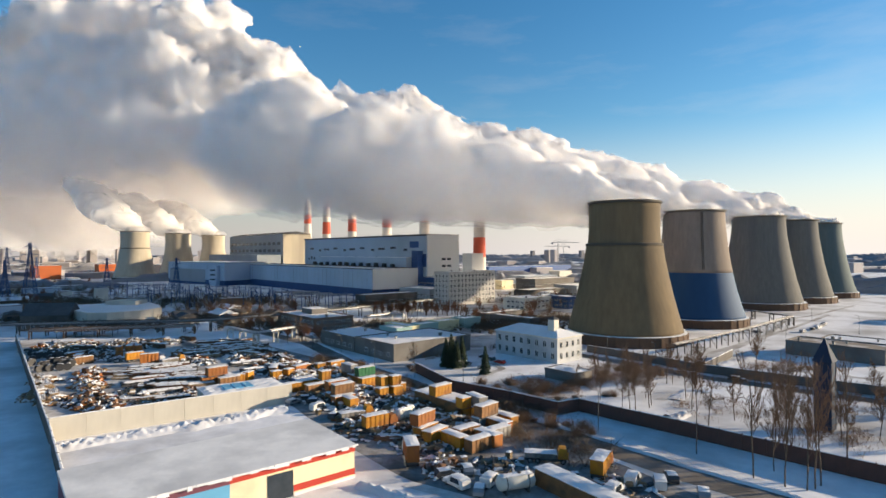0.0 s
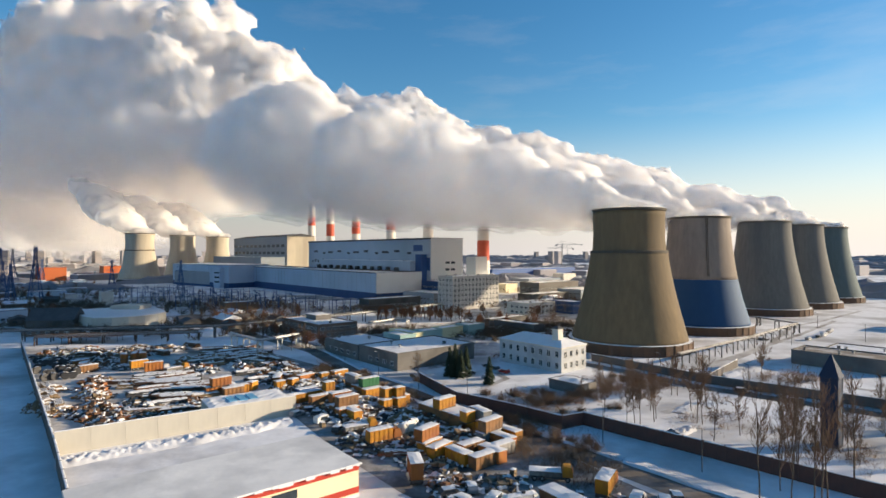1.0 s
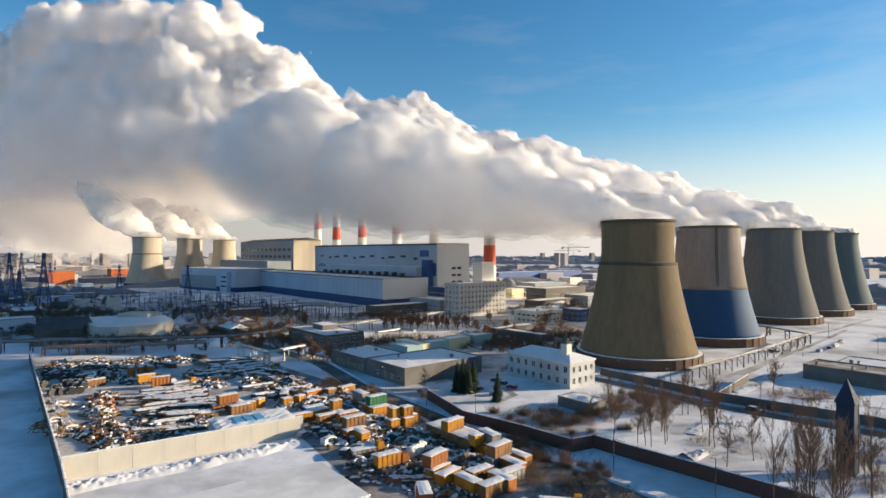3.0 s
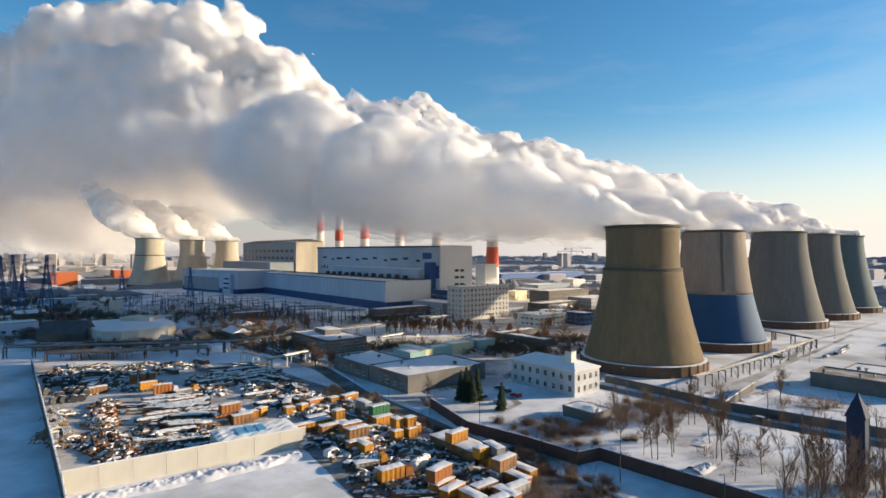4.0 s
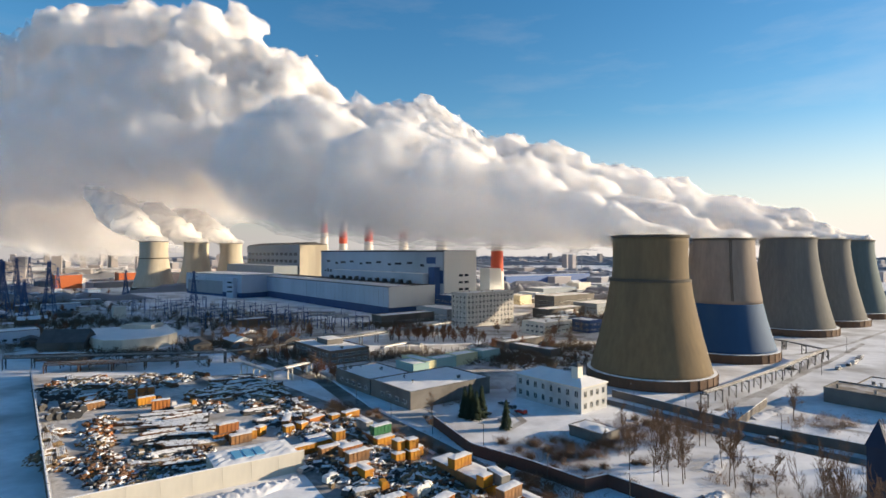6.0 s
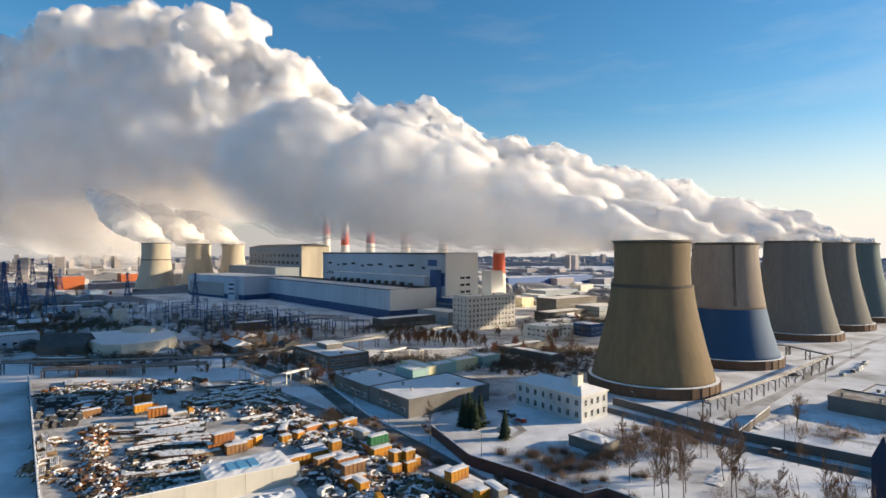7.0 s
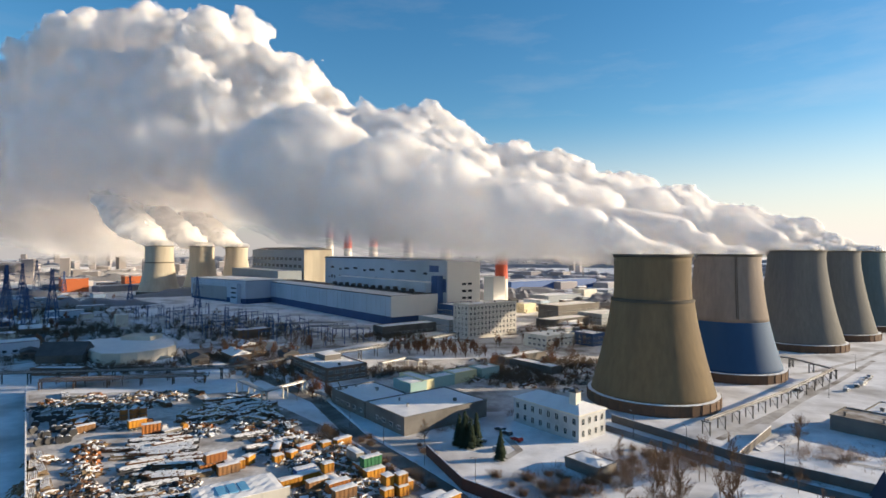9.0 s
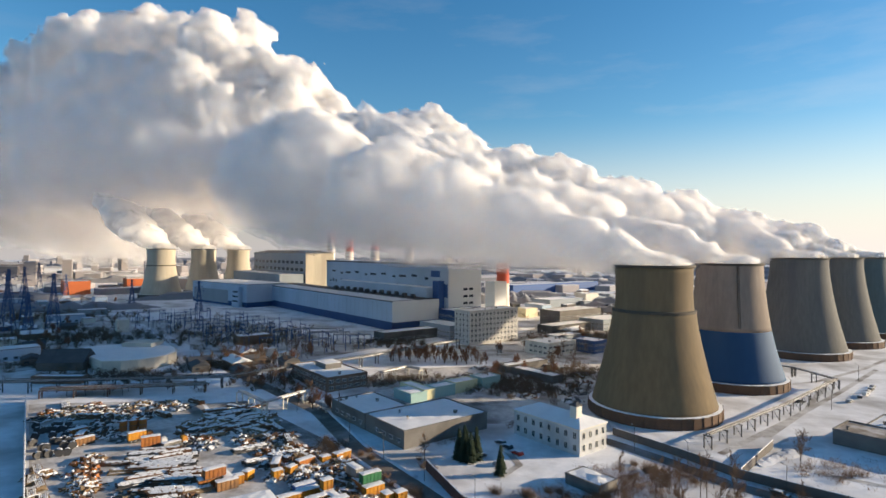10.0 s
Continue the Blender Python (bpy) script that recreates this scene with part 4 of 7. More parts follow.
# ---- walls ----
def wall_run(name, pts, h, t, material, label, coping=True, seg=3.0, post=None):
    """A wall along pts, of panels between posts, with snow on top."""
    w = thing(name, label, "wall", pose(0, 0, 0), kind="structure")
    gap = 0.10 if post is None else 0.015
    for (ax, ay), (bx, by) in zip(pts, pts[1:]):
        a = Vector((ax, ay, 0))
        d = Vector((bx - ax, by - ay, 0))
        n = max(1, int(d.length / seg))
        L = d.length / n
        ang = math.degrees(math.atan2(d.y, d.x))
        me = Shape().box(gap, -t / 2, 0, L - gap, t / 2, h).mesh("panel", material)
        pm = Shape().box(-0.14, -t / 2 - 0.06, 0, 0.14, t / 2 + 0.06, h + 0.15).mesh("post", material)
        for k in range(n):
            p = a + d * (k / n)
            m = pose(p.x, p.y, 0, 0, 0, ang)
            part("panel", me, None, w, m=m)
            if post is None:
                part("post", pm, None, w, m=m)
        if coping:
            part("coping_snow", Shape().box(0, -t / 2 - 0.05, h + 0.002, d.length, t / 2 + 0.05, h + 0.14, top=(0.05, 0.1)), SNOW_ROOF, w, m=pose(ax, ay, 0, 0, 0, ang))
    return w


wall_run("wall_yard_front", [(-82.5, 117.0), (-40.0, 147.5)], 5.0, 0.5, WALL_CREAM, "cream concrete yard wall", seg=6, post=False)
wall_run("wall_yard_side", [(-56.0, 84.0), (-82.5, 117.0), (-192.0, 249.0)], 3.6, 0.35, FENCE_GREY, "dark concrete slab fence", seg=5)
wall_run("wall_park", [(-9, 184), (2.5, 159.3), (17.3, 147.2), (28.0, 136.4), (34.0, 139.6), (42.0, 131.0), (51.2, 121.8), (72.0, 99.6), (140, 34)], 3.2, 0.3, FENCE_BROWN, "brown fence between park and street", seg=4)
wall_run("wall_plant", [(57, 221.5), (73, 201), (84.8, 183.6), (105.0, 166.5), (150.0, 128.0), (200, 86)], 2.8, 0.3, FENCE_GREY, "grey concrete fence round the plant", seg=5)
wall_run("wall_plant_return", [(85.3, 184.2), (109.0, 211.5)], 2.8, 0.3, FENCE_GREY, "concrete fence at the plant's corner", seg=5)

strip("road_street", [(-140, 330), (-59, 243), (-35, 202), (-15.6, 177), (-2.3, 159), (12.0, 138), (27, 121.5), (42.5, 101), (60, 82), (130, 8)], 6.5, 0.03, ASPHALT, "dark wet street with slush", "road")
strip("road_park", [(40, 230), (66, 199), (79.5, 179.5), (101, 160.5), (146, 122), (220, 56)], 6.0, 0.03, ASPHALT, "dark lane behind the park", "road")

blue = thing("water_tower", "slim dark blue tower with a pointed roof", "tower", site(85.4, 125.2))
part("shaft", Shape().box(-1.65, -1.65, 0, 1.65, 1.65, 15.3).box(-1.75, -1.75, 0, -1.5, -1.5, 15.3).box(1.5, -1.75, 0, 1.75, -1.5, 15.3), SLATE_BLUE, blue)
part("roof", Shape().add([(-2.0, -2.0, 15.3), (2.0, -2.0, 15.3), (2.0, 2.0, 15.3), (-2.0, 2.0, 15.3), (0, 0, 20.6)], [(0, 1, 4), (1, 2, 4), (2, 3, 4), (3, 0, 4), (3, 2, 1, 0)]), SLATE_BLUE, blue, "dark pyramid roof")


# ---- repeated things ----
PROTO = {}


def put(key, build, m):
    """The first of a kind is built, the others are copies of it."""
    if key not in PROTO:
        t = build()
        t.matrix_basis = m
        PROTO[key] = t
        return t
    return copy_thing(PROTO[key], m)


def ribbed(L, Wd, H, pitch=0.55, deep=0.07):
    """A box whose long sides are folded into upright ribs."""
    pts = []
    n = max(4, int(L / pitch))
    for i in range(n):
        x0, x1 = -L / 2 + L * i / n, -L / 2 + L * (i + 1) / n
        y = -Wd / 2 + (deep if i % 2 else 0)
        pts += [(x0 + 0.06, y), (x1 - 0.06, y)]
    pts += [(-x, -y) for x, y in pts]
    return Shape().prism(pts, 0.12, H)


def cabin(material, label, L=6.0, Wd=2.45, H=2.6, windows=True, snow=0.22, seed=0):
    t = thing("site_cabin", label, "cabin", group="yard cabins")
    part("body", ribbed(L, Wd, H), material, t)
    part("base_frame", Shape().box(-L / 2 - 0.03, -Wd / 2 - 0.03, 0, L / 2 + 0.03, Wd / 2 + 0.03, 0.16), STEEL_DARK, t)
    part("roof_snow", snow_cap(-L / 2 - 0.05, -Wd / 2 - 0.05, L / 2 + 0.05, Wd / 2 + 0.05, H + 0.002, snow, seed, 1.2), SNOW_ROOF, t, "snow on the roof")
    part("door", Shape().box(L / 2 - 0.02, -0.5, 0.2, L / 2 + 0.05, 0.45, 2.2), GREY_BOX, t)
    if windows:
        for x in (-L * 0.22, L * 0.22):
            w = part("window", Shape().box(x - 0.5, -Wd / 2 - 0.05, 1.1, x + 0.5, -Wd / 2 + 0.08, 1.95), WHITE_PAINT, t)
            part("pane", Shape().box(x - 0.42, -Wd / 2 - 0.06, 1.18, x + 0.42, -Wd / 2 - 0.045, 1.87), GLASS_DARK, w)
    return t


CABINS = {
    "y": (lambda: cabin(YELLOW, "yellow site cabin with snow on its roof", windows=False)),
    "o": (lambda: cabin(ORANGE, "orange-brown site cabin with snow on its roof", windows=False, seed=2)),
    "b": (lambda: cabin(BROWN_BOX, "brown wooden site cabin under snow", windows=False, seed=3)),
    "g": (lambda: cabin(GREY_BOX, "grey storage container under snow", windows=False, seed=4)),
    "G": (lambda: cabin(GREEN_BOX, "dark green storage container under snow", windows=False, seed=5)),
    "u": (lambda: cabin(BLUE_BOX, "dark blue storage container under snow", windows=False, seed=6)),
    "s": (lambda: cabin(YELLOW, "small yellow cabin with snow on its roof", L=3.0, Wd=2.4, windows=False, seed=7)),
}
# kind, x, y, height of its foot, turn from the site's grid
for k, x, y, z, a in (
    ("o", -26.5, 169.0, 0, 90), ("y", -22.3, 166.2, 0, 0), ("b", -29.0, 174.5, 0, 90), ("G", -23.6, 168.4, 2.65, 0), ("g", -29.0, 172.5, 2.65, 90),
    ("s", -16.8, 153.4, 0, 0), ("s", -13.2, 155.5, 0, 0), ("s", -15.2, 157.0, 0, 90), ("s", -17.0, 155.5, 2.65, 90), ("s", -13.6, 156.6, 2.65, 0), ("y", -13.4, 160.0, 0, 90),
    ("y", -37.0, 191.0, 0, 10), ("s", -41.5, 187.0, 0, 0),
    ("y", -0.6, 142.5, 3.4, 5), ("y", -3.6, 120.6, 0, 12), ("o", -4.2, 121.2, 2.65, 12), ("y", -1.4, 117.8, 0, 12),
    ("y", 5.8, 136.6, 0, 90), ("g", 8.2, 135.0, 2.65, 80), ("s", 5.0, 133.2, 2.65, 0), ("g", 9.6, 127.0, 0, 0), ("b", 10.0, 127.2, 2.65, 5), ("o", 12.6, 124.0, 0, 90), ("y", 14.4, 128.5, 0, 90),
    ("y", 2.6, 114.6, 0, 90), ("b", 7.4, 112.6, 0, 0), ("o", 9.6, 116.0, 0, 90), ("b", 5.2, 119.4, 0, 0), ("g", 11.8, 119.0, 0, 0),
    ("o", -26.0, 145.5, 0, 0), ("b", -28.2, 149.0, 0, 0), ("y", -24.4, 144.0, 0, 90), ("b", -26.4, 147.2, 2.65, 0), ("o", -29.0, 151.5, 2.5, 0),
    ("y", -43.5, 158.5, 0, 0), ("y", -39.6, 162.6, 0, 0), ("u", -41.8, 166.0, 0, 0), ("s", -34.6, 162.6, 0, 0), ("s", -34.6, 162.8, 2.65, 0), ("y", -31.5, 159.0, 0, 90), ("b", -36.0, 158.0, 0, 0),
    ("s", -52.6, 175.0, 0, 0), ("s", -49.4, 178.2, 0, 20), ("b", -55.5, 182.0, 0, 60), ("o", -47.0, 184.5, 0, 10),
    
    ("o", -70.0, 168.0, 0, 0), ("b", -66.0, 170.5, 0, 90), ("o", -68.6, 168.5, 2.65, 5), ("s", -62.5, 170.5, 0, 0), ("b", -64.2, 167.0, 0, 0), ("s", -61.0, 174.0, 0, 30),
    ("o", -138.0, 208.0, 0, 20), ("o", -133.5, 203.5, 0, 70), ("b", -129.0, 199.0, 0, 10),
):
    put("cabin" + k, CABINS[k], site(x, y, z, a))

shed = thing("long_store", "long low brown store with a snowy roof", "shed", site(-7.5, 148.0, 0, -90))
part("wall", Shape().box(0, 0, 0, 17.0, 6.0, 3.1), BROWN_BOX, shed)
part("roof_snow", snow_cap(-0.2, -0.2, 17.2, 6.2, 3.1, 0.3, 5, 1.5), SNOW_ROOF, shed)
shed = thing("long_store", "long dark brown store under a strip of snow", "shed", pose(16.0, 95.5, 0, 0, 0, -56))
part("wall", Shape().box(0, 0, 0, 30.0, 3.4, 2.9), BROWN_BOX, shed)
part("roof_snow", snow_cap(-0.2, -0.2, 30.2, 3.6, 2.9, 0.3, 15, 1.5), SNOW_ROOF, shed)
shed = thing("yard_store", "pale yard store with a snowy roof and blue rooflights", "shed", site(-57.4, 136.0, 0, -5.4))
part("wall", Shape().box(0, 0.3, 0, 19.5, 11.5, 4.4), WALL_CREAM, shed)
part("roof_snow", snow_cap(-0.2, 0.3, 19.7, 11.7, 4.4, 0.45, 6, 1.6), SNOW_ROOF, shed)
for k in range(3):
    part("rooflight", Shape().box(5 + k * 2.6, 3, 4.6, 7 + k * 2.6, 8.5, 5.05), SKY_PAINT, shed, "pale blue rooflight")


def wheel_mesh(r, w):
    s = Shape()
    s.lathe([(r * 0.55, -w / 2), (r, -w / 2), (r, w / 2), (r * 0.55, w / 2)], 14, pose(0, 0, 0, 90, 0, 0), close=True)
    h = Shape().lathe([(0.01, -w / 2 + 0.03), (r * 0.55, -w / 2 + 0.03), (r * 0.55, w / 2 - 0.03), (0.01, w / 2 - 0.03)], 10, pose(0, 0, 0, 90, 0, 0))
    return s.mesh("tyre", RUBBER), h.mesh("rim", STEEL_GALV)


WHEELS = {}


def wheels(t, r, w, places):
    if (r, w) not in WHEELS:
        WHEELS[(r, w)] = wheel_mesh(r, w)
    for x, y in places:
        ty = part("wheel", WHEELS[(r, w)][0], None, t, m=pose(x, y, r))
        part("rim", WHEELS[(r, w)][1], None, ty)


def car(material, label, L=4.4, Wd=1.75, van=False):
    t = thing("parked_car", label, "car", group="parked cars")
    h = 1.9 if van else 1.42
    prof = [(-L / 2, 0.35), (L / 2, 0.35), (L / 2, 0.75), (L * 0.28, 0.9), (L * 0.12, h), (-L * 0.36, h), (-L * 0.5, 0.95 if not van else h - 0.1)]
    vs = [(x, -Wd / 2, z) for x, z in prof] + [(x, Wd / 2, z) for x, z in prof]
    n = len(prof)
    part("body", Shape().add(vs, [(i, (i + 1) % n, n + (i + 1) % n, n + i)[::-1] for i in range(n)] + [tuple(range(n)), tuple(range(n, 2 * n))[::-1]]), material, t)
    part("glazing", Shape().box(-L * 0.33, -Wd / 2 - 0.02, 0.95, L * 0.12, Wd / 2 + 0.02, h - 0.12, top=(L * 0.03, 0)), GLASS_DARK, t)
    part("roof_snow", snow_cap(-L * 0.37, -Wd / 2 + 0.05, L * 0.13, Wd / 2 - 0.05, h + 0.002, 0.16, 1, 0.8), SNOW_ROOF, t)
    part("bonnet_snow", Shape().box(L * 0.3, -Wd / 2 + 0.1, 0.87, L / 2 - 0.05, Wd / 2 - 0.1, 0.98, top=(0.05, 0.05)), SNOW_ROOF, t)
    wheels(t, 0.32, 0.2, [(sx * L * 0.31, sy * (Wd / 2 - 0.1)) for sx in (-1, 1) for sy in (-1, 1)])
    return t


CARS = {
    "w": lambda: car(WHITE_PAINT, "white parked van dusted with snow", 5.2, 1.9, True),
    "k": lambda: car(STEEL_DARK, "dark parked car with snow on its roof"),
    "r": lambda: car(RED_PAINT, "dark red parked car with snow on its roof"),
    "s": lambda: car(STEEL_GALV, "silver parked car with snow on its roof"),
}
for k, x, y, a in (("w", 33.0, 96.5, 60), ("w", 37.0, 95.0, 75), ("s", 42.6, 91.0, 70), ("w", 28.5, 92.0, 50), ("k", 40.0, 97.5, 80),
                   ("w", 45.0, 84.0, 60), ("s", 33.0, 86.0, 30), ("k", 25.0, 84.0, 95),
                   ("k", 1.0, 99.0, 20), ("s", 4.6, 101.0, 100), ("w", 8.6, 96.0, 60), ("s", 6.4, 92.4, 80), ("w", 2.6, 95.0, 130),
                   ("k", -36.6, 149.8, 20), ("s", -39.2, 146.2, 60), ("k", -33.6, 146.6, 10), ("w", -31.0, 141.0, 50), ("s", -22.0, 137.0, 30), ("k", -26.0, 134.0, 80),
                   ("k", 8.0, 196.0, 50), ("s", 13.5, 190.0, 50), ("k", 17.0, 205.0, 130), ("r", 20.0, 199.0, 130), ("k", 15.0, 209.0, 130),
                   ("k", 49.0, 344.0, 10), ("s", 53.0, 341.0, 10), ("k", 58.0, 338.0, 15), ("w", 66.0, 334.0, 10), ("k", 70.0, 331.0, 10), ("s", 62.0, 336.0, 15),
                   ("s", 197.0, 294.0, 40), ("k", 202.0, 299.0, 40), ("w", 192.0, 288.0, 40), ("k", 186.0, 283.0, 50), ("s", 207.0, 305.0, 40), ("k", 153.0, 273.0, 0), ("s", 176.0, 275.0, 40),
                   ("k", 90.4, 172.0, -46), ("k", 137.0, 150.0, -40), ("w", 150.0, 160.0, 20)):
    put("car" + k, CARS[k], pose(x, y, 0, 0, 0, a))


def lorry(material, label, cabcol, box=(2.6, 2.6)):
    t = thing("lorry", label, "lorry", group="yard lorries")
    part("chassis", Shape().box(-4.2, -1.0, 0.55, 3.4, 1.0, 0.95), STEEL_DARK, t)
    cabp = part("cab", Shape().box(2.0, -1.15, 0.95, 3.9, 1.15, 2.1).box(2.0, -1.15, 2.1, 3.7, 1.15, 2.9, top=(0.2, 0.08)), cabcol, t)
    part("windscreen", Shape().box(3.5, -1.0, 2.12, 3.72, 1.0, 2.75), GLASS_DARK, cabp)
    part("cargo_box", ribbed(5.9, 2.4, box[0]), material, t, m=pose(-1.25, 0, 0.9))
    part("box_snow", snow_cap(-4.25, -1.25, 1.75, 1.25, 0.9 + box[0] + 0.002, 0.2, 3, 1.0), SNOW_ROOF, t)
    wheels(t, 0.5, 0.3, [(x, y) for x in (2.9, -1.8, -3.2) for y in (-1.0, 1.0)])
    return t


for k, x, y, a in ((0, -14.0, 126.0, -5), (1, -103.2, 197.8, -8), (0, -112.0, 204.0, 5), (2, -97.0, 199.5, 10), (2, -20.5, 133.5, -12), (0, 29.0, 101.0, 20), (1, -6.0, 107.0, 60), (2, 20.0, 106.0, -50)):
    b = [lambda: lorry(YELLOW, "yellow box lorry with a snowy top", ORANGE), lambda: lorry(ORANGE, "orange box lorry with a pale lower side", WHITE_PAINT, (3.2, 2.6)), lambda: lorry(GREY_BOX, "grey flat lorry under snow", YELLOW, (1.0, 1.0))][k]
    put("lorry%d" % k, b, site(x, y, 0, a))


def tank(material, label):
    t = thing("steel_tank", label, "tank", group="yard tanks")
    prof = [(0.02, 0), (1.2, 0.1), (1.35, 0.4), (1.35, 3.4), (1.2, 3.8), (0.02, 4.0)]
    part("shell", Shape().lathe(prof, 20), material, t, smooth=False)
    part("hoop", Shape().lathe([(1.36, 1.8), (1.44, 1.8), (1.44, 2.0), (1.36, 2.0)], 20, close=True), STEEL_DARK, t)
    part("top_snow", Shape().lathe([(0.02, 4.2), (0.8, 4.1), (1.2, 3.85)], 16), SNOW_ROOF, t)
    return t


for k, (x, y) in enumerate(((-124.5, 213.5), (-121.6, 215.0), (-118.8, 216.4), (-122.6, 217.6))):
    put("tank", lambda: tank(ORANGE, "upright orange steel tank in the yard"), pose(x, y, 0))


def lying_tank(x, y, turn):
    t = thing("lying_tank", "pale horizontal steel tank on saddles under snow", "tank", pose(x, y, 0, 0, 0, turn), "yard tanks")
    part("shell", Shape().lathe([(0.02, -3.4), (0.9, -3.25), (1.25, -2.9), (1.25, 2.9), (0.9, 3.25), (0.02, 3.4)], 22, pose(0, 0, 1.75, 0, 90, 0)), PLASTER, t, smooth=True)
    for sx in (-2.0, 2.0):
        part("saddle", Shape().box(sx - 0.2, -1.0, 0, sx + 0.2, 1.0, 0.75, top=(0, 0.1)), STEEL_DARK, t)
        part("hoop", Shape().lathe([(1.26, -0.07), (1.32, -0.07), (1.32, 0.07), (1.26, 0.07)], 22, pose(sx, 0, 1.75, 0, 90, 0), close=True), STEEL_DARK, t)
    part("hatch", Shape().lathe([(0.35, 0), (0.35, 0.35), (0.02, 0.4)], 12, pose(0.6, 0, 2.95)), STEEL_DARK, t)
    part("top_snow", snow_cap(-2.9, -0.75, 2.9, 0.75, 2.82, 0.30, 9, 0.7), SNOW_ROOF, t)


lying_tank(12.4, 92.9, 20)
lying_tank(-9.0, 132.5, 60)


def pallet_pile(x, y, z0, turn, n, seed):
    g0 = random.Random(seed)
    t = thing("pallet_pile", "pile of flat wooden pallets capped with snow", "pallets", pose(x, y, z0, 0, 0, turn), "pallet piles")
    for k in range(n):
        b = Shape().box(-0.6, -0.5, 0.10, 0.6, 0.5, 0.145)
        for yy in (-0.42, 0.0, 0.42):
            b.box(-0.6, yy - 0.06, 0, 0.6, yy + 0.06, 0.10)
        part("pallet", b, TIMBER, t, m=pose(g0.uniform(-0.06, 0.06), g0.uniform(-0.06, 0.06), k * 0.15, 0, 0, g0.uniform(-5, 5)))
    part("snow", snow_cap(-0.6, -0.5, 0.6, 0.5, n * 0.15, 0.16, seed, 0.5), SNOW_ROOF, t)


for k, (x, y) in enumerate(((2.0, 107.0), (4.2, 105.5), (0.4, 104.2), (13.0, 108.0), (15.0, 105.6), (-20.0, 124.0), (-18.2, 122.6), (-30.5, 137.0), (21.5, 99.0), (23.4, 98.0))):
    pallet_pile(x, y, 0, 20 * k, 5 + (k * 3) % 6, k)


def reel():
    t = thing("cable_reel", "dark wooden cable reel capped with snow", "cable reel", group="cable reels")
    for y in (-0.75, 0.65):
        part("flange", Shape().lathe([(0.15, 0), (1.25, 0), (1.25, 0.1), (0.15, 0.1)], 16, pose(0, y, 1.25, -90), close=True), STEEL_DARK, t)
    part("drum", Shape().lathe([(0.8, -0.65), (0.8, 0.65)], 14, pose(0, 0, 1.25, 90)), RUBBER, t, "wound black cable")
    part("snow", Shape().box(-0.75, -0.7, 2.1, 0.75, 0.7, 2.4, top=(0.4, 0.2)), SNOW_ROOF, t)
    return t


rr = random.Random(4)
for i in range(7):
    for j in range(6):
        if rr.random() < 0.8:
            u, w = i / 6, j / 5
            x = (-158 + 11 * u) * (1 - w) + (-136 + 9 * u) * w + rr.uniform(-0.8, 0.8)
            y = (214 + 3 * u) * (1 - w) + (185 + 4 * u) * w + rr.uniform(-0.8, 0.8)
            put("reel", reel, pose(x, y, 0, 0, 0, rr.uniform(20, 60)))


def long_stack(kind, label, n, rows, L, r, material, seed):
    """Pipes or beams piled on bearers, with snow lying on the upper row."""
    g0 = random.Random(seed)
    t = thing(kind, label, "material stack", group="stacked material")
    me = Shape().tube((-L / 2, 0, 0), (L / 2, 0, 0), r, n=8).mesh("pipe", material) if kind == "pipe_stack" else Shape().box(-L / 2, -r, -r, L / 2, r, r).mesh("beam", material)
    for j in range(rows):
        for i in range(n - j):
            y = (i - (n - j - 1) / 2) * 2.15 * r
            part("pipe" if kind == "pipe_stack" else "beam", me, None, t, m=pose(g0.uniform(-0.6, 0.6), y, 0.25 + r + j * 1.85 * r, 0, 0, g0.uniform(-1.2, 1.2)))
    for x in (-L * 0.32, L * 0.32):
        part("bearer", Shape().box(x - 0.15, -n * r * 1.1, 0, x + 0.15, n * r * 1.1, 0.25), TIMBER, t)
    sn = Shape()
    top_z = 0.25 + 2 * r + (rows - 1) * 1.85 * r
    for i in range(n - rows + 1):
        y, x = (i - (n - rows) / 2) * 2.15 * r, -L / 2 + g0.uniform(0, 1.2)
        while x < L / 2 - 0.6:
            ln = g0.uniform(0.8, 3.6)
            sn.box(x, y - r * 0.85, top_z - 0.3 * r, min(x + ln, L / 2), y + r * 0.85, top_z + g0.uniform(0.06, 0.16), top=(0.06, r * 0.35))
            x += ln + g0.choice((0.05, 0.1, 0.5, 1.1))
    for sd in (-1, 1):
        y = sd * (n - 1) / 2 * 2.15 * r
        for i in range(3):
            x = g0.uniform(-L / 2, L / 2 - 2)
            sn.box(x, y - r * 0.6, 0.25 + 1.8 * r, x + g0.uniform(0.8, 2.0), y + r * 0.6, 0.25 + 2 * r + 0.12, top=(0.05, r * 0.3))
    part("snow", sn, SNOW_ROOF, t, "broken snow lying on the stack")["kind"] = "stuff"
    return t


STACKS = [lambda: long_stack("pipe_stack", "stack of dark steel pipes under snow", 6, 2, 11.0, 0.28, STEEL_DARK, 1), lambda: long_stack("pipe_stack", "stack of rusty pipes under snow", 5, 3, 9.0, 0.30, RUST, 2),
          lambda: long_stack("beam_stack", "stack of weathered timber beams under snow", 7, 3, 8.0, 0.20, TIMBER, 3), lambda: long_stack("beam_stack", "stack of rusty steel beams under snow", 5, 2, 12.0, 0.22, RUST, 4)]


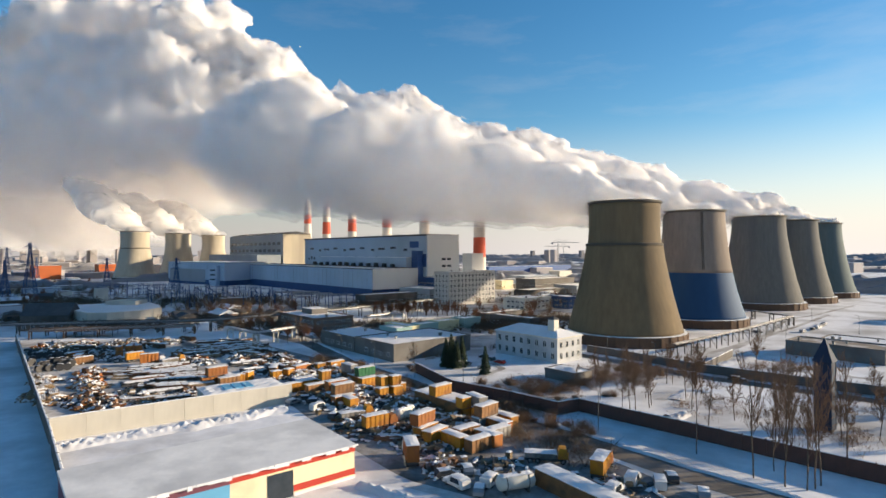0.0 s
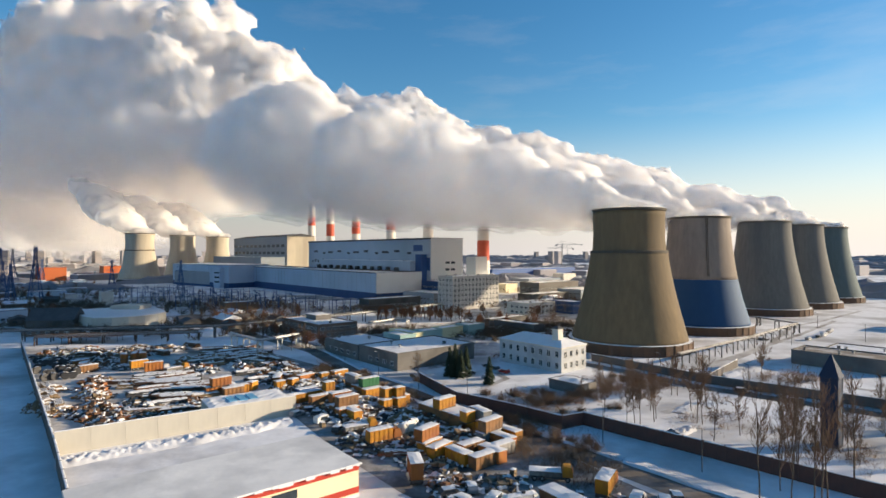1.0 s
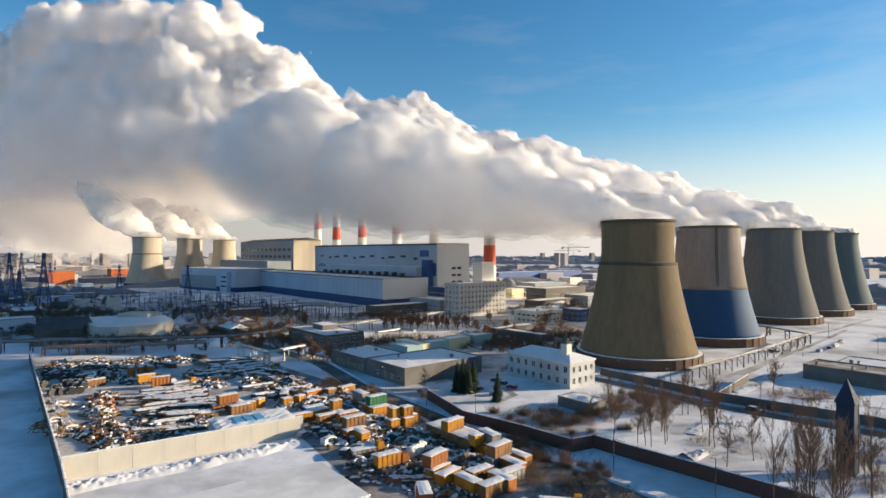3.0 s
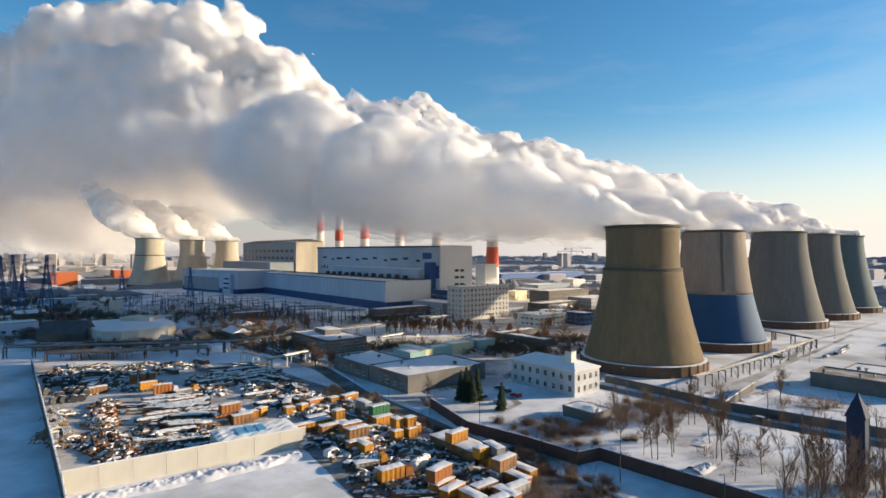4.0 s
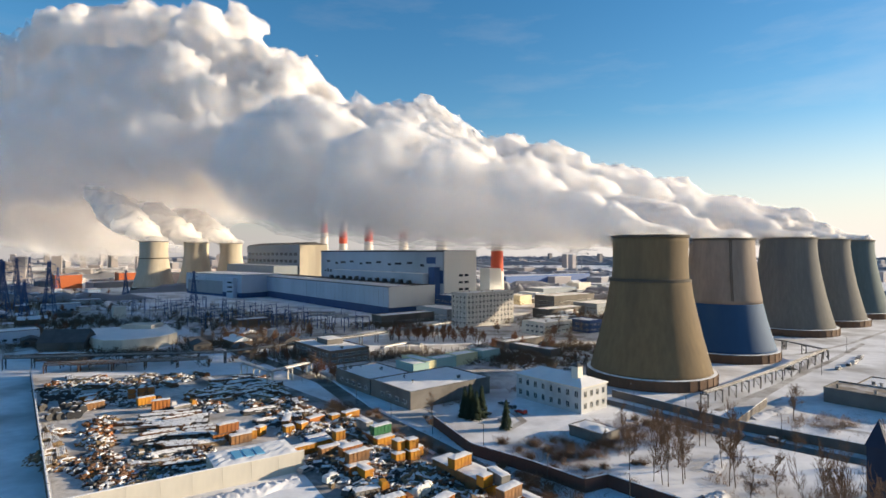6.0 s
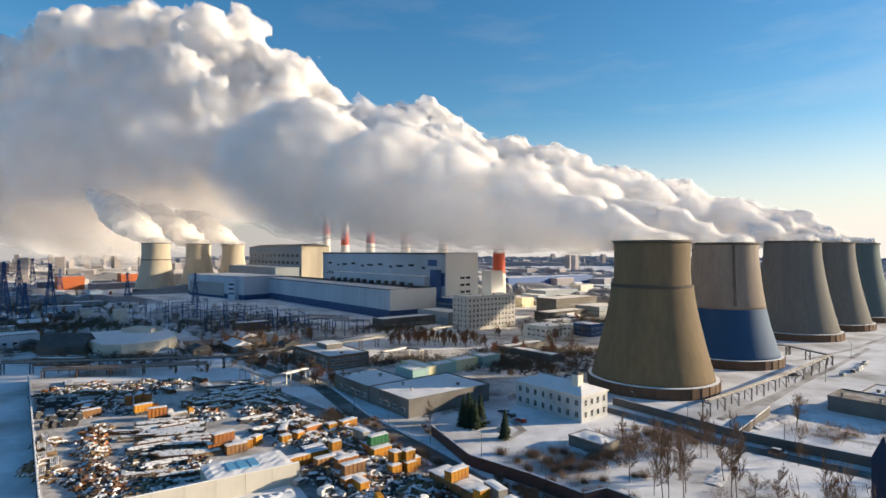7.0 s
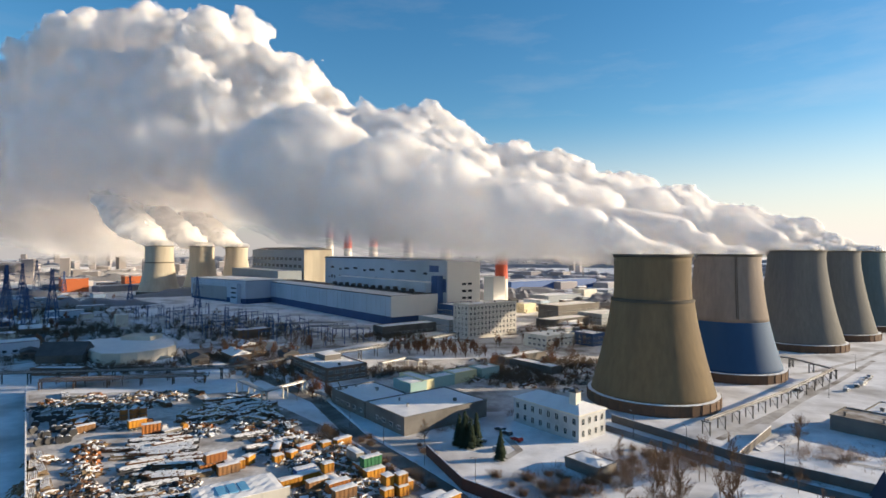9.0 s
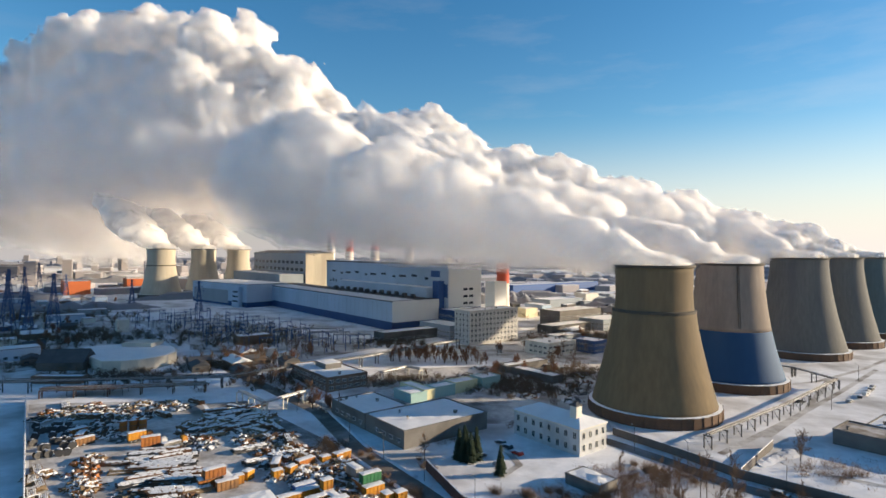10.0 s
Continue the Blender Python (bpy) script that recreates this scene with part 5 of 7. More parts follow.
def rubble(label, seed, n, R, hmax, mats):
    """A heap of odd boxes, boards and bars, with snow lying on it."""
    g0 = random.Random(seed)
    t = thing("scrap_heap", label, "scrap heap", group="scrap heaps")
    for k, material in enumerate(mats):
        s = Shape()
        for i in range(n):
            a, d = g0.uniform(0, 6.28), R * math.sqrt(g0.random())
            z = max(0.0, hmax * (1 - d / R) * g0.uniform(0.2, 1.0))
            m = pose(d * math.cos(a), d * math.sin(a), z, g0.uniform(-14, 14), g0.uniform(-14, 14), g0.uniform(0, 180))
            if g0.random() < 0.62:
                l, w, h = g0.uniform(1.2, 4.6), g0.uniform(0.1, 0.32), g0.uniform(0.1, 0.28)
            else:
                l, w, h = g0.uniform(0.5, 1.9), g0.uniform(0.4, 1.2), g0.uniform(0.25, 0.9)
            s.box(-l / 2, -w / 2, -0.1, l / 2, w / 2, h, m)
        part("scrap", s, material, t, kind_label(material))["kind"] = "stuff"
    s = Shape()
    for i in range(n):
        a, d = g0.uniform(0, 6.28), R * math.sqrt(g0.random())
        z = max(0.05, hmax * (1 - d / R) * g0.uniform(0.5, 1.0) + 0.2)
        w, l = g0.uniform(0.25, 0.9), g0.uniform(0.6, 3.0)
        s.box(-l / 2, -w / 2, -0.1, l / 2, w / 2, g0.uniform(0.15, 0.4), pose(d * math.cos(a), d * math.sin(a), z, g0.uniform(-8, 8), g0.uniform(-8, 8), g0.uniform(0, 180)), top=(l * 0.22, w * 0.25))
    part("snow", s, SNOW_ROOF, t, "snow caught on the heap")["kind"] = "stuff"
    return t


def kind_label(material):
    return {"rusty_steel": "rusty scrap", "weathered_timber": "old timber", "dark_steel": "dark steel scrap", "orange_paint": "orange-painted scrap"}.get(material.name, "")


HEAPS = [lambda: rubble("mixed heap of dark scrap under patchy snow", 21, 34, 4.2, 1.8, (STEEL_DARK, RUST)), lambda: rubble("heap of old timber and crates under snow", 22, 34, 4.0, 2.0, (TIMBER, BROWN_BOX)),
         lambda: rubble("heap of orange and rusty machine parts", 23, 20, 3.4, 1.8, (ORANGE, RUST)), lambda: rubble("heap of grey blocks and beams under snow", 24, 24, 4.5, 1.5, (GREY_BOX, STEEL_DARK)),
         lambda: rubble("low spread of dark scrap in the snow", 25, 22, 5.5, 0.8, (STEEL_DARK, TIMBER))]


def quad(a, b, c, d, u, w):
    """A place within four corners."""
    return tuple((a[i] * (1 - u) + b[i] * u) * (1 - w) + (d[i] * (1 - u) + c[i] * u) * w for i in (0, 1))


def spread(n, corners, seed, items, turn=(0, 180), gap=2.5):
    g0 = random.Random(seed)
    done = []
    for k in range(n):
        for tries in range(12):
            p = quad(*corners, g0.random(), g0.random())
            if all((p[0] - q[0]) ** 2 + (p[1] - q[1]) ** 2 > gap * gap for q in done):
                break
        done.append(p)
        key, b = items[g0.randrange(len(items))]
        put(key, b, pose(p[0], p[1], 0, 0, 0, g0.uniform(*turn)))


HP = [("heap%d" % k, b) for k, b in enumerate(HEAPS)]
ST = [("stack%d" % k, b) for k, b in enumerate(STACKS)]
# long material in the middle of the yard, all one way
spread(30, ((-106, 181), (-80, 155), (-71, 163), (-92, 192)), 31, ST, (8, 38), 2.2)
spread(9, ((-104, 190), (-84, 172), (-80, 176), (-98, 196)), 32, [ST[3], ST[0]], (12, 24), 2.8)
spread(8, ((-123, 186), (-103, 159), (-99, 161), (-117, 188)), 33, [HP[1], HP[2]], (0, 180), 4.0)
spread(9, ((-104, 154), (-86, 134), (-80, 140), (-98, 160)), 34, [HP[0], HP[2]], (0, 180), 3.6)
spread(9, ((-88, 150), (-76, 134), (-64, 142), (-80, 154)), 35, [HP[4], HP[3]], (0, 180), 4.0)
spread(9, ((-98, 203), (-84, 196), (-88, 214), (-106, 232)), 36, [HP[1], HP[2], HP[3]], (0, 180), 4.5)
spread(26, ((-168, 222), (-120, 226), (-112, 256), (-170, 244)), 37, HP + ST[:2], (0, 180), 5.0)
spread(8, ((-150, 212), (-126, 196), (-118, 208), (-138, 224)), 38, [HP[2], HP[3], HP[0]], (0, 180), 4.5)
spread(10, ((-128, 172), (-104, 144), (-101, 146), (-125, 175)), 39, [ST[2], HP[1]], (125, 137), 3.0)
# the second pile, past the lane
spread(40, ((-104, 236), (-62, 186), (-44, 186), (-90, 252)), 41, HP + ST[:3], (0, 180), 4.4)
spread(14, ((-98, 214), (-84, 206), (-76, 236), (-96, 250)), 42, ST, (30, 50), 3.2)
spread(12, ((-60, 184), (-44, 168), (-34, 182), (-50, 196)), 43, HP[:4], (0, 180), 4.0)
# among the cabins and in the near corner
spread(11, ((-36, 152), (-14, 128), (-6, 134), (-26, 160)), 44, [HP[0], HP[3], HP[4], ST[0]], (0, 180), 4.2)
spread(3, ((-10, 112), (4, 98), (14, 108), (0, 118)), 45, [HP[4], HP[3], HP[0]], (0, 180), 4.2)
spread(3, ((-2, 104), (24, 78), (34, 88), (14, 108)), 46, [HP[4], HP[0]], (0, 180), 4.0)
spread(5, ((-24, 126), (-12, 110), (-2, 112), (-12, 130)), 47, [HP[0], HP[4], ST[3]], (0, 180), 4.2)
spread(1, ((18, 104), (40, 84), (46, 88), (26, 108)), 48, [HP[4]], (0, 180), 4.5)

spread(16, ((-40, 156), (-18, 128), (-2, 122), (-28, 162)), 91, [HP[0], HP[1], HP[4]], (0, 180), 3.4)
spread(12, ((-16, 150), (-2, 120), (12, 122), (-8, 152)), 92, [HP[1], HP[4], HP[0]], (0, 180), 3.4)
spread(16, ((-60, 196), (-44, 170), (-22, 158), (-36, 190)), 93, [HP[0], HP[1], HP[3]], (0, 180), 3.6)
spread(14, ((-96, 160), (-70, 138), (-56, 148), (-80, 168)), 94, [HP[0], HP[4], ST[3], ST[1]], (10, 40), 3.2)

# ---- trodden yards ----
def patch(name, pts, z, material, label):
    s = Shape()
    s.add([(x, y, z) for x, y in pts], [tuple(range(len(pts)))])
    return tagged(part(name, s, material), label, "ground", kind="structure")


patch("pavement_yard", [(-82, 118), (-41, 148), (-44, 178), (-64, 186), (-104, 238), (-118, 258), (-188, 246)], 0.02, SNOW_DIRTY, "trodden grey snow of the storage yard")
patch("pavement_cabins", [(-40, 146), (-22, 118), (-8, 100), (20, 72), (44, 88), (8, 146), (-34, 196), (-66, 228), (-96, 258), (-112, 252), (-62, 184), (-44, 176)], 0.016, MUD, "churned dark slush between the cabins")
patch("pavement_plant", [(-12, 232), (20, 232), (58, 224), (62, 262), (74, 300), (80, 340), (20, 345), (-40, 330), (-58, 300), (-30, 262)], 0.012, SNOW_DIRTY, "trodden grey snow between the workshops")
patch("pavement_far_left", [(-250, 300), (-200, 380), (-330, 520), (-520, 640), (-700, 700), (-520, 470)], 0.012, SNOW_DIRTY, "trodden grey snow among the sheds")
patch("pavement_office", [(-60, 400), (80, 350), (140, 420), (220, 560), (120, 640), (40, 470), (-10, 410)], 0.010, SNOW_DIRTY, "trodden grey snow round the office block")
patch("pavement_switchyard", [(-104, 340), (-60, 400), (-120, 450), (-250, 560), (-330, 520), (-200, 380)], 0.020, SNOW_DIRTY, "trodden snow of the switchyard")


def snow_bank(pts, width, h, seed, material=None):
    """A ploughed ridge of lumpy snow along a line."""
    s = Shape()
    P = [Vector((*p, 0)) for p in pts]
    rows = []
    for a, b in zip(P, P[1:]):
        n = max(2, int((b - a).length / 0.4))
        d = (b - a).normalized()
        nr = Vector((-d.y, d.x, 0))
        for i in range(n):
            c = a + (b - a) * (i / n)
            row = []
            for k in range(15):
                w = k / 14 * 2 - 1
                lump = abs(noise.noise(Vector((c.x * 0.35 + seed, c.y * 0.35, w * 1.2)))) * 0.6 + abs(noise.noise(Vector((c.x * 0.9, c.y * 0.9 + seed, w * 2.6)))) * 0.7 + abs(noise.noise(Vector((c.x * 2.1, c.y * 2.1, w * 5 + seed)))) * 0.4
                z = h * max(0.0, 1 - w * w) * (0.40 + lump)
                q = c + nr * (w * width / 2 * (0.8 + 0.4 * noise.noise(Vector((c.x * 0.2, c.y * 0.2, seed)))))
                row.append((q.x, q.y, z if 0 < k < 14 else -0.02))
            rows.append(row)
    vs = [p for r in rows for p in r]
    fs = [(i * 15 + k, i * 15 + k + 1, i * 15 + k + 16, i * 15 + k + 15) for i in range(len(rows) - 1) for k in range(14)]
    s.add(vs, fs)
    return tagged(part("snow_bank", s, material or SNOW, smooth=True), "lumpy ridge of ploughed snow", "snow bank", group="snow banks")


snow_bank([(-79, 112.0), (-59, 126.2), (-39, 140.5)], 7.5, 1.25, 1)
snow_bank([(-14, 95), (-2, 88), (8, 76)], 3.0, 1.1, 2)
snow_bank([(-55, 244), (-31, 203), (-11.5, 178)], 1.8, 0.6, 3)
snow_bank([(16, 138.5), (31, 122), (46.5, 102), (64, 84)], 1.8, 0.5, 4)
snow_bank([(-40, 201), (-20, 176), (-7, 159)], 1.8, 0.6, 5)
snow_bank([(62, 150), (70, 160), (84, 166)], 6.0, 0.35, 6)
snow_bank([(95, 196), (112, 206), (124, 222)], 8.0, 0.7, 7)
snow_bank([(54.0, 133.0), (57.0, 134.5), (59.5, 137.0)], 5.5, 0.9, 9)


# ---- trees ----
def bare_tree(name, label, h, seed, spread_deg=32, twig=TWIG, stems=1, density=1.0, thick=1.0):
    g0 = random.Random(seed)
    t = thing(name, label, "tree", group="bare trees" if name != "bush" else "bare bushes")
    tr, cr = Shape(), Shape()

    def grow(p, d, L, r, depth):
        steps = 5 if depth == 0 else (3 if depth < 2 else 2)
        for k in range(steps):
            q = p + d * (L / steps)
            r2 = r * (0.86 if depth == 0 else (0.80 if depth < 2 else 0.7))
            (tr if depth == 0 else cr).tube(p, q, r, r2, n=6 if depth == 0 else (4 if depth == 1 else 3), caps=False)
            if depth < 4 and (depth > 0 or k > (-1 if stems > 3 else 0)):
                for c in range(int((2 if depth == 0 else 1.75) * density + g0.random())):
                    a = g0.uniform(0, 360)
                    tilt = math.radians(g0.uniform(spread_deg * 0.6, spread_deg * 1.5))
                    side = d.orthogonal().normalized()
                    side.rotate(Matrix.Rotation(math.radians(a), 3, d))
                    nd = (d * math.cos(tilt) + side * math.sin(tilt)).normalized()
                    nd = (nd + Vector((0, 0, 0.18))).normalized()
                    grow(p.lerp(q, g0.uniform(0.3, 1.0)), nd, L * (0.8 - 0.08 * k if depth == 0 else 1.0) * g0.uniform(0.40, 0.60), max(r2 * 0.55, 0.026), depth + 1)
            p, r = q, r2
            d = (d + Vector((g0.uniform(-1, 1), g0.uniform(-1, 1), g0.uniform(-0.3, 0.6))) * 0.10).normalized()

    for s in range(stems):
        lean = Vector((g0.uniform(-1, 1), g0.uniform(-1, 1), 0)) * (0.06 if stems == 1 else 0.28)
        grow(Vector((g0.uniform(-0.3, 0.3) * (stems > 1), g0.uniform(-0.3, 0.3) * (stems > 1), -0.05)), (Vector((0, 0, 1)) + lean).normalized(), h * 0.78, h * 0.0125 * thick, 0)
    part("trunk", tr, BARK, t)
    part("crown", cr, twig, t, "leafless brown branches and twigs")
    return t


TREES = [lambda: bare_tree("bare_tree", "bare broad-crowned tree standing in snow", 12.0, 1, 40, density=1.2, thick=0.9), lambda: bare_tree("bare_tree", "slender bare tree standing in snow", 12.0, 2, 28, density=1.15, thick=0.75),
         lambda: bare_tree("bare_tree", "tall bare birch with upright branches", 20.0, 3, 20, thick=0.55), lambda: bare_tree("bare_tree", "bare tree with a dense brown crown", 10.0, 4, 40, density=1.15, thick=0.8)]
TK = [("tree%d" % k, b) for k, b in enumerate(TREES)]
g1 = random.Random(77)
for k, x, y in ((0, 42.3, 150.5), (1, 47.3, 141.4), (3, 46.0, 143.5), (1, 48.4, 140.6), (0, 52.5, 142.3), (1, 54.0, 145.0), (1, 62.9, 141.4), (1, 63.6, 140.0), (0, 60.8, 128.0), (1, 68.8, 132.0), (1, 67.3, 168.5), (1, 69.0, 168.5), (3, 90.6, 163.0),
                (2, 58.2, 95.0), (2, 60.9, 93.4), (2, 62.6, 93.9), (2, 77.4, 107.1), (2, 54.8, 98.5), (1, 60.2, 101.6), (2, 68.9, 111.6), (2, 67.2, 108.2), (0, 108.2, 194.0), (2, 70.5, 113.0), (2, 65.6, 110.0), (1, 72.0, 118.0), (2, 64.4, 95.2),
                (1, 103.2, 132.1), (3, 119.0, 155.4), (1, 92.0, 118.0), (2, 96.0, 112.0), (1, 84.0, 118.0), (1, 78.0, 130.0), (2, 88.0, 104.0), (1, 99.0, 122.0), (1, 81.0, 112.0), (2, 101.0, 104.0),
                (3, 44.0, 160.0), (1, 52.0, 160.0), (3, 58.0, 166.0), (1, 63.0, 172.0), (3, 49.0, 168.0), (1, 55.0, 152.0), (3, 38.0, 158.0), (3, 74.0, 176.0), (1, 78.0, 172.0), (1, 111.0, 199.0), (3, 55.0, 172.0),
                (3, 60.0, 178.0), (3, 48.0, 176.0), (1, 66.0, 152.0), (1, 72.0, 156.0), (3, -10.0, 190.0), (3, 132.0, 145.0), (1, 126.0, 140.0), (3, 140.0, 136.0), (1, 118.0, 128.0), (1, 110.0, 120.0)):
    put(*TK[k], pose(x, y, 0, 0, 0, g1.uniform(0, 360)) @ Matrix.Scale(g1.uniform(0.82, 1.12), 4))


def bush():
    g0 = random.Random(19)
    t = thing("bush", "bare brown bush in the snow", "bush", group="bare bushes")
    s = Shape()
    for k in range(150):
        a, b = g0.uniform(0, 6.283), g0.uniform(0.15, 1.15)
        d = Vector((math.cos(a) * math.sin(b), math.sin(a) * math.sin(b), math.cos(b)))
        p = Vector((g0.uniform(-1.1, 1.1), g0.uniform(-0.8, 0.8), 0))
        L = g0.uniform(0.5, 1.0) * (1.5 if k % 9 == 0 else 1.0)
        for i in range(3):
            q = p + d * L
            s.tube(p, q, 0.03 - 0.006 * i, 0.022 - 0.006 * i, n=3, caps=False)
            p = q
            d = (d + Vector((g0.uniform(-1, 1), g0.uniform(-1, 1), g0.uniform(-0.2, 0.8))) * 0.45).normalized()
            L *= 0.7
    part("stem_tangle", s, TWIG, t, "thin tangled brown stems")["kind"] = "stuff"
    return t


for x, y in [(8 + 24 * (k % 7) / 7 + 3 * (k % 3), 150 - 30 * (k % 7) / 7 - 2 - (k % 4)) for k in range(16)] + [(-40 + 34 * k / 9, 196 - 36 * k / 9) for k in range(10)] + [(26 + k * 3.1, 160 + 9 * math.sin(k * 1.7)) for k in range(8)]:
    put("bush", bush, pose(x + g1.uniform(-1, 1), y + g1.uniform(-1, 1), 0, 0, 0, g1.uniform(0, 360)) @ Matrix.Scale(g1.uniform(0.8, 1.5), 4))
for x, y in ((23.8, 161.5), (24.6, 156.0), (27.6, 158.0), (30, 164), (33, 160), (21, 168), (26, 170), (32, 168), (36, 166), (30, 150), (29.8, 143), (34.1, 146), (22, 150), (19, 158), (-9.6, 186), (-12, 192), (-7, 184), (58, 186), (64, 182), (56, 192), (70, 180), (40, 140), (12, 168), (16, 163), (-43.7, 203), (-42, 200), (-45, 206), (-31, 195), (-29, 198), (-28, 192), (-47, 210), (20, 136), (17, 140), (14, 146), (22, 131), (24, 126), (18, 132), (10, 152), (26, 122), (60, 176), (52, 182)):
    put("bush", bush, pose(x + g1.uniform(-1, 1), y + g1.uniform(-1, 1), 0, 0, 0, g1.uniform(0, 360)) @ Matrix.Scale(g1.uniform(0.8, 1.7), 4))


# low dry scrub between the trees, along the fences and round the cabins
def scrub(zones, seed, thick=0.035, material=None):
    rng = np.random.default_rng(seed)
    vs, fs = [], []
    for x, y, rx, ry, n, h in zones:
        c = np.stack([x + rng.normal(size=n // 14) * rx * 0.5, y + rng.normal(size=n // 14) * ry * 0.5], 1)
        p = c[rng.integers(0, len(c), n)] + rng.normal(size=(n, 2)) * 0.8
        for (px, py), hh, (lx, ly) in zip(p, h * rng.uniform(0.45, 1.2, n), rng.normal(size=(n, 2)) * 0.35):
            w = thick
            a = np.array((px, py, 0.0))
            m = a + np.array((lx, ly, 0.55)) * hh
            t2 = m + np.array((lx * 0.5 + rng.normal() * 0.25, ly * 0.5 + rng.normal() * 0.25, 0.5)) * hh
            t3 = m + np.array((rng.normal() * 0.4, rng.normal() * 0.4, 0.35)) * hh
            for q0, q1, w0 in ((a, m, w), (m, t2, w * 0.75), (m, t3, w * 0.65)):
                b = len(vs)
                for q, ww in ((q0, w0), (q1, w0 * 0.6)):
                    vs += [(q[0] + ww, q[1], q[2]), (q[0] - ww * 0.5, q[1] + ww * 0.87, q[2]), (q[0] - ww * 0.5, q[1] - ww * 0.87, q[2])]
                fs += [(b, b + 1, b + 4, b + 3), (b + 1, b + 2, b + 5, b + 4), (b + 2, b, b + 3, b + 5)]
    me = bpy.data.meshes.new("scrub")
    me.from_pydata(vs, [], fs)
    me.materials.append(material or TWIG)
    tagged(part("scrub", me, None), "dry brown scrub standing in the snow", "scrub", kind="stuff")


scrub(((52, 176, 14, 12, 1500, 1.8), (66, 184, 12, 8, 1000, 1.8), (28, 160, 12, 12, 1200, 1.6), (24, 140, 8, 9, 700, 1.6), (40, 168, 9, 8, 800, 1.6), (118, 190, 14, 10, 900, 1.8), (96, 172, 12, 6, 500, 1.6),
       (20, 116, 7, 10, 400, 1.6), (8, 140, 5, 14, 400, 1.6), (-28, 168, 6, 14, 500, 1.6), (-4, 212, 10, 8, 500, 1.6), (30, 228, 14, 6, 500, 1.6), (68, 140, 16, 12, 400, 1.2), (84, 118, 14, 10, 500, 1.4), (120, 140, 22, 14, 700, 1.5)), 5)
scrub(((14, 128, 4, 9, 700, 1.9), (2, 144, 4, 9, 600, 1.9), (-12, 163, 4, 9, 500, 1.8), (27, 112, 5, 9, 600, 1.9), (-44, 200, 5, 9, 500, 1.8)), 6, 0.045, BARK)
scrub(((20, 300, 34, 22, 1700, 3.0), (60, 325, 26, 20, 1300, 3.0), (100, 450, 44, 34, 2200, 4.0), (-30, 300, 26, 14, 900, 2.6), (-140, 330, 30, 20, 1300, 3.0), (-300, 420, 60, 50, 2600, 4.0), (-430, 560, 90, 60, 2600, 4.5), (-60, 415, 34, 12, 1000, 3.2), (130, 600, 60, 60, 1600, 5.0), (-230, 330, 60, 34, 2200, 3.2), (-180, 300, 40, 18, 1200, 2.6), (-90, 300, 30, 22, 1300, 2.8), (-190, 440, 70, 60, 2200, 4.0), (40, 285, 26, 16, 1200, 2.6)), 7, 0.12, BARK)


def spruce():
    g0 = random.Random(8)
    t = thing("spruce", "dark green spruce dusted with snow", "tree", group="spruces")
    h = 9.5
    part("trunk", Shape().tube((0, 0, 0), (0, 0, h), 0.18, 0.03, 6), BARK, t)
    s = Shape()
    for k in range(30):
        z = 0.7 + (h - 0.9) * (k / 30)
        R = 2.3 * (1 - z / h) ** 0.85 + 0.15
        for j in range(13):
            a = g0.uniform(0, 6.283)
            L = R * g0.uniform(0.75, 1.15)
            d = Vector((math.cos(a), math.sin(a), -0.28))
            side = Vector((-math.sin(a), math.cos(a), 0)) * (0.10 + 0.16 * L)
            p0, p1 = Vector((0, 0, z)), Vector((0, 0, z)) + d * L
            mid = p0.lerp(p1, 0.6)
            s.add([p0, mid + side, p1, mid - side, mid + Vector((0, 0, -0.25))], [(0, 1, 2, 3), (0, 4, 1), (1, 4, 2), (2, 4, 3), (3, 4, 0)])
    part("crown", s, NEEDLE, t, "drooping dark needle boughs")
    return t


for x, y, k in ((4.6, 191.0, 1.06), (2.6, 192.6, 1.12), (6.4, 193.4, 1.08), (3.4, 195.0, 1.0), (13.6, 181.5, 1.0), (0.8, 194.0, 1.05)):
    put("spruce", spruce, pose(x, y, 0, 0, 0, k * 400) @ Matrix.Scale(k * k * 0.95, 4))


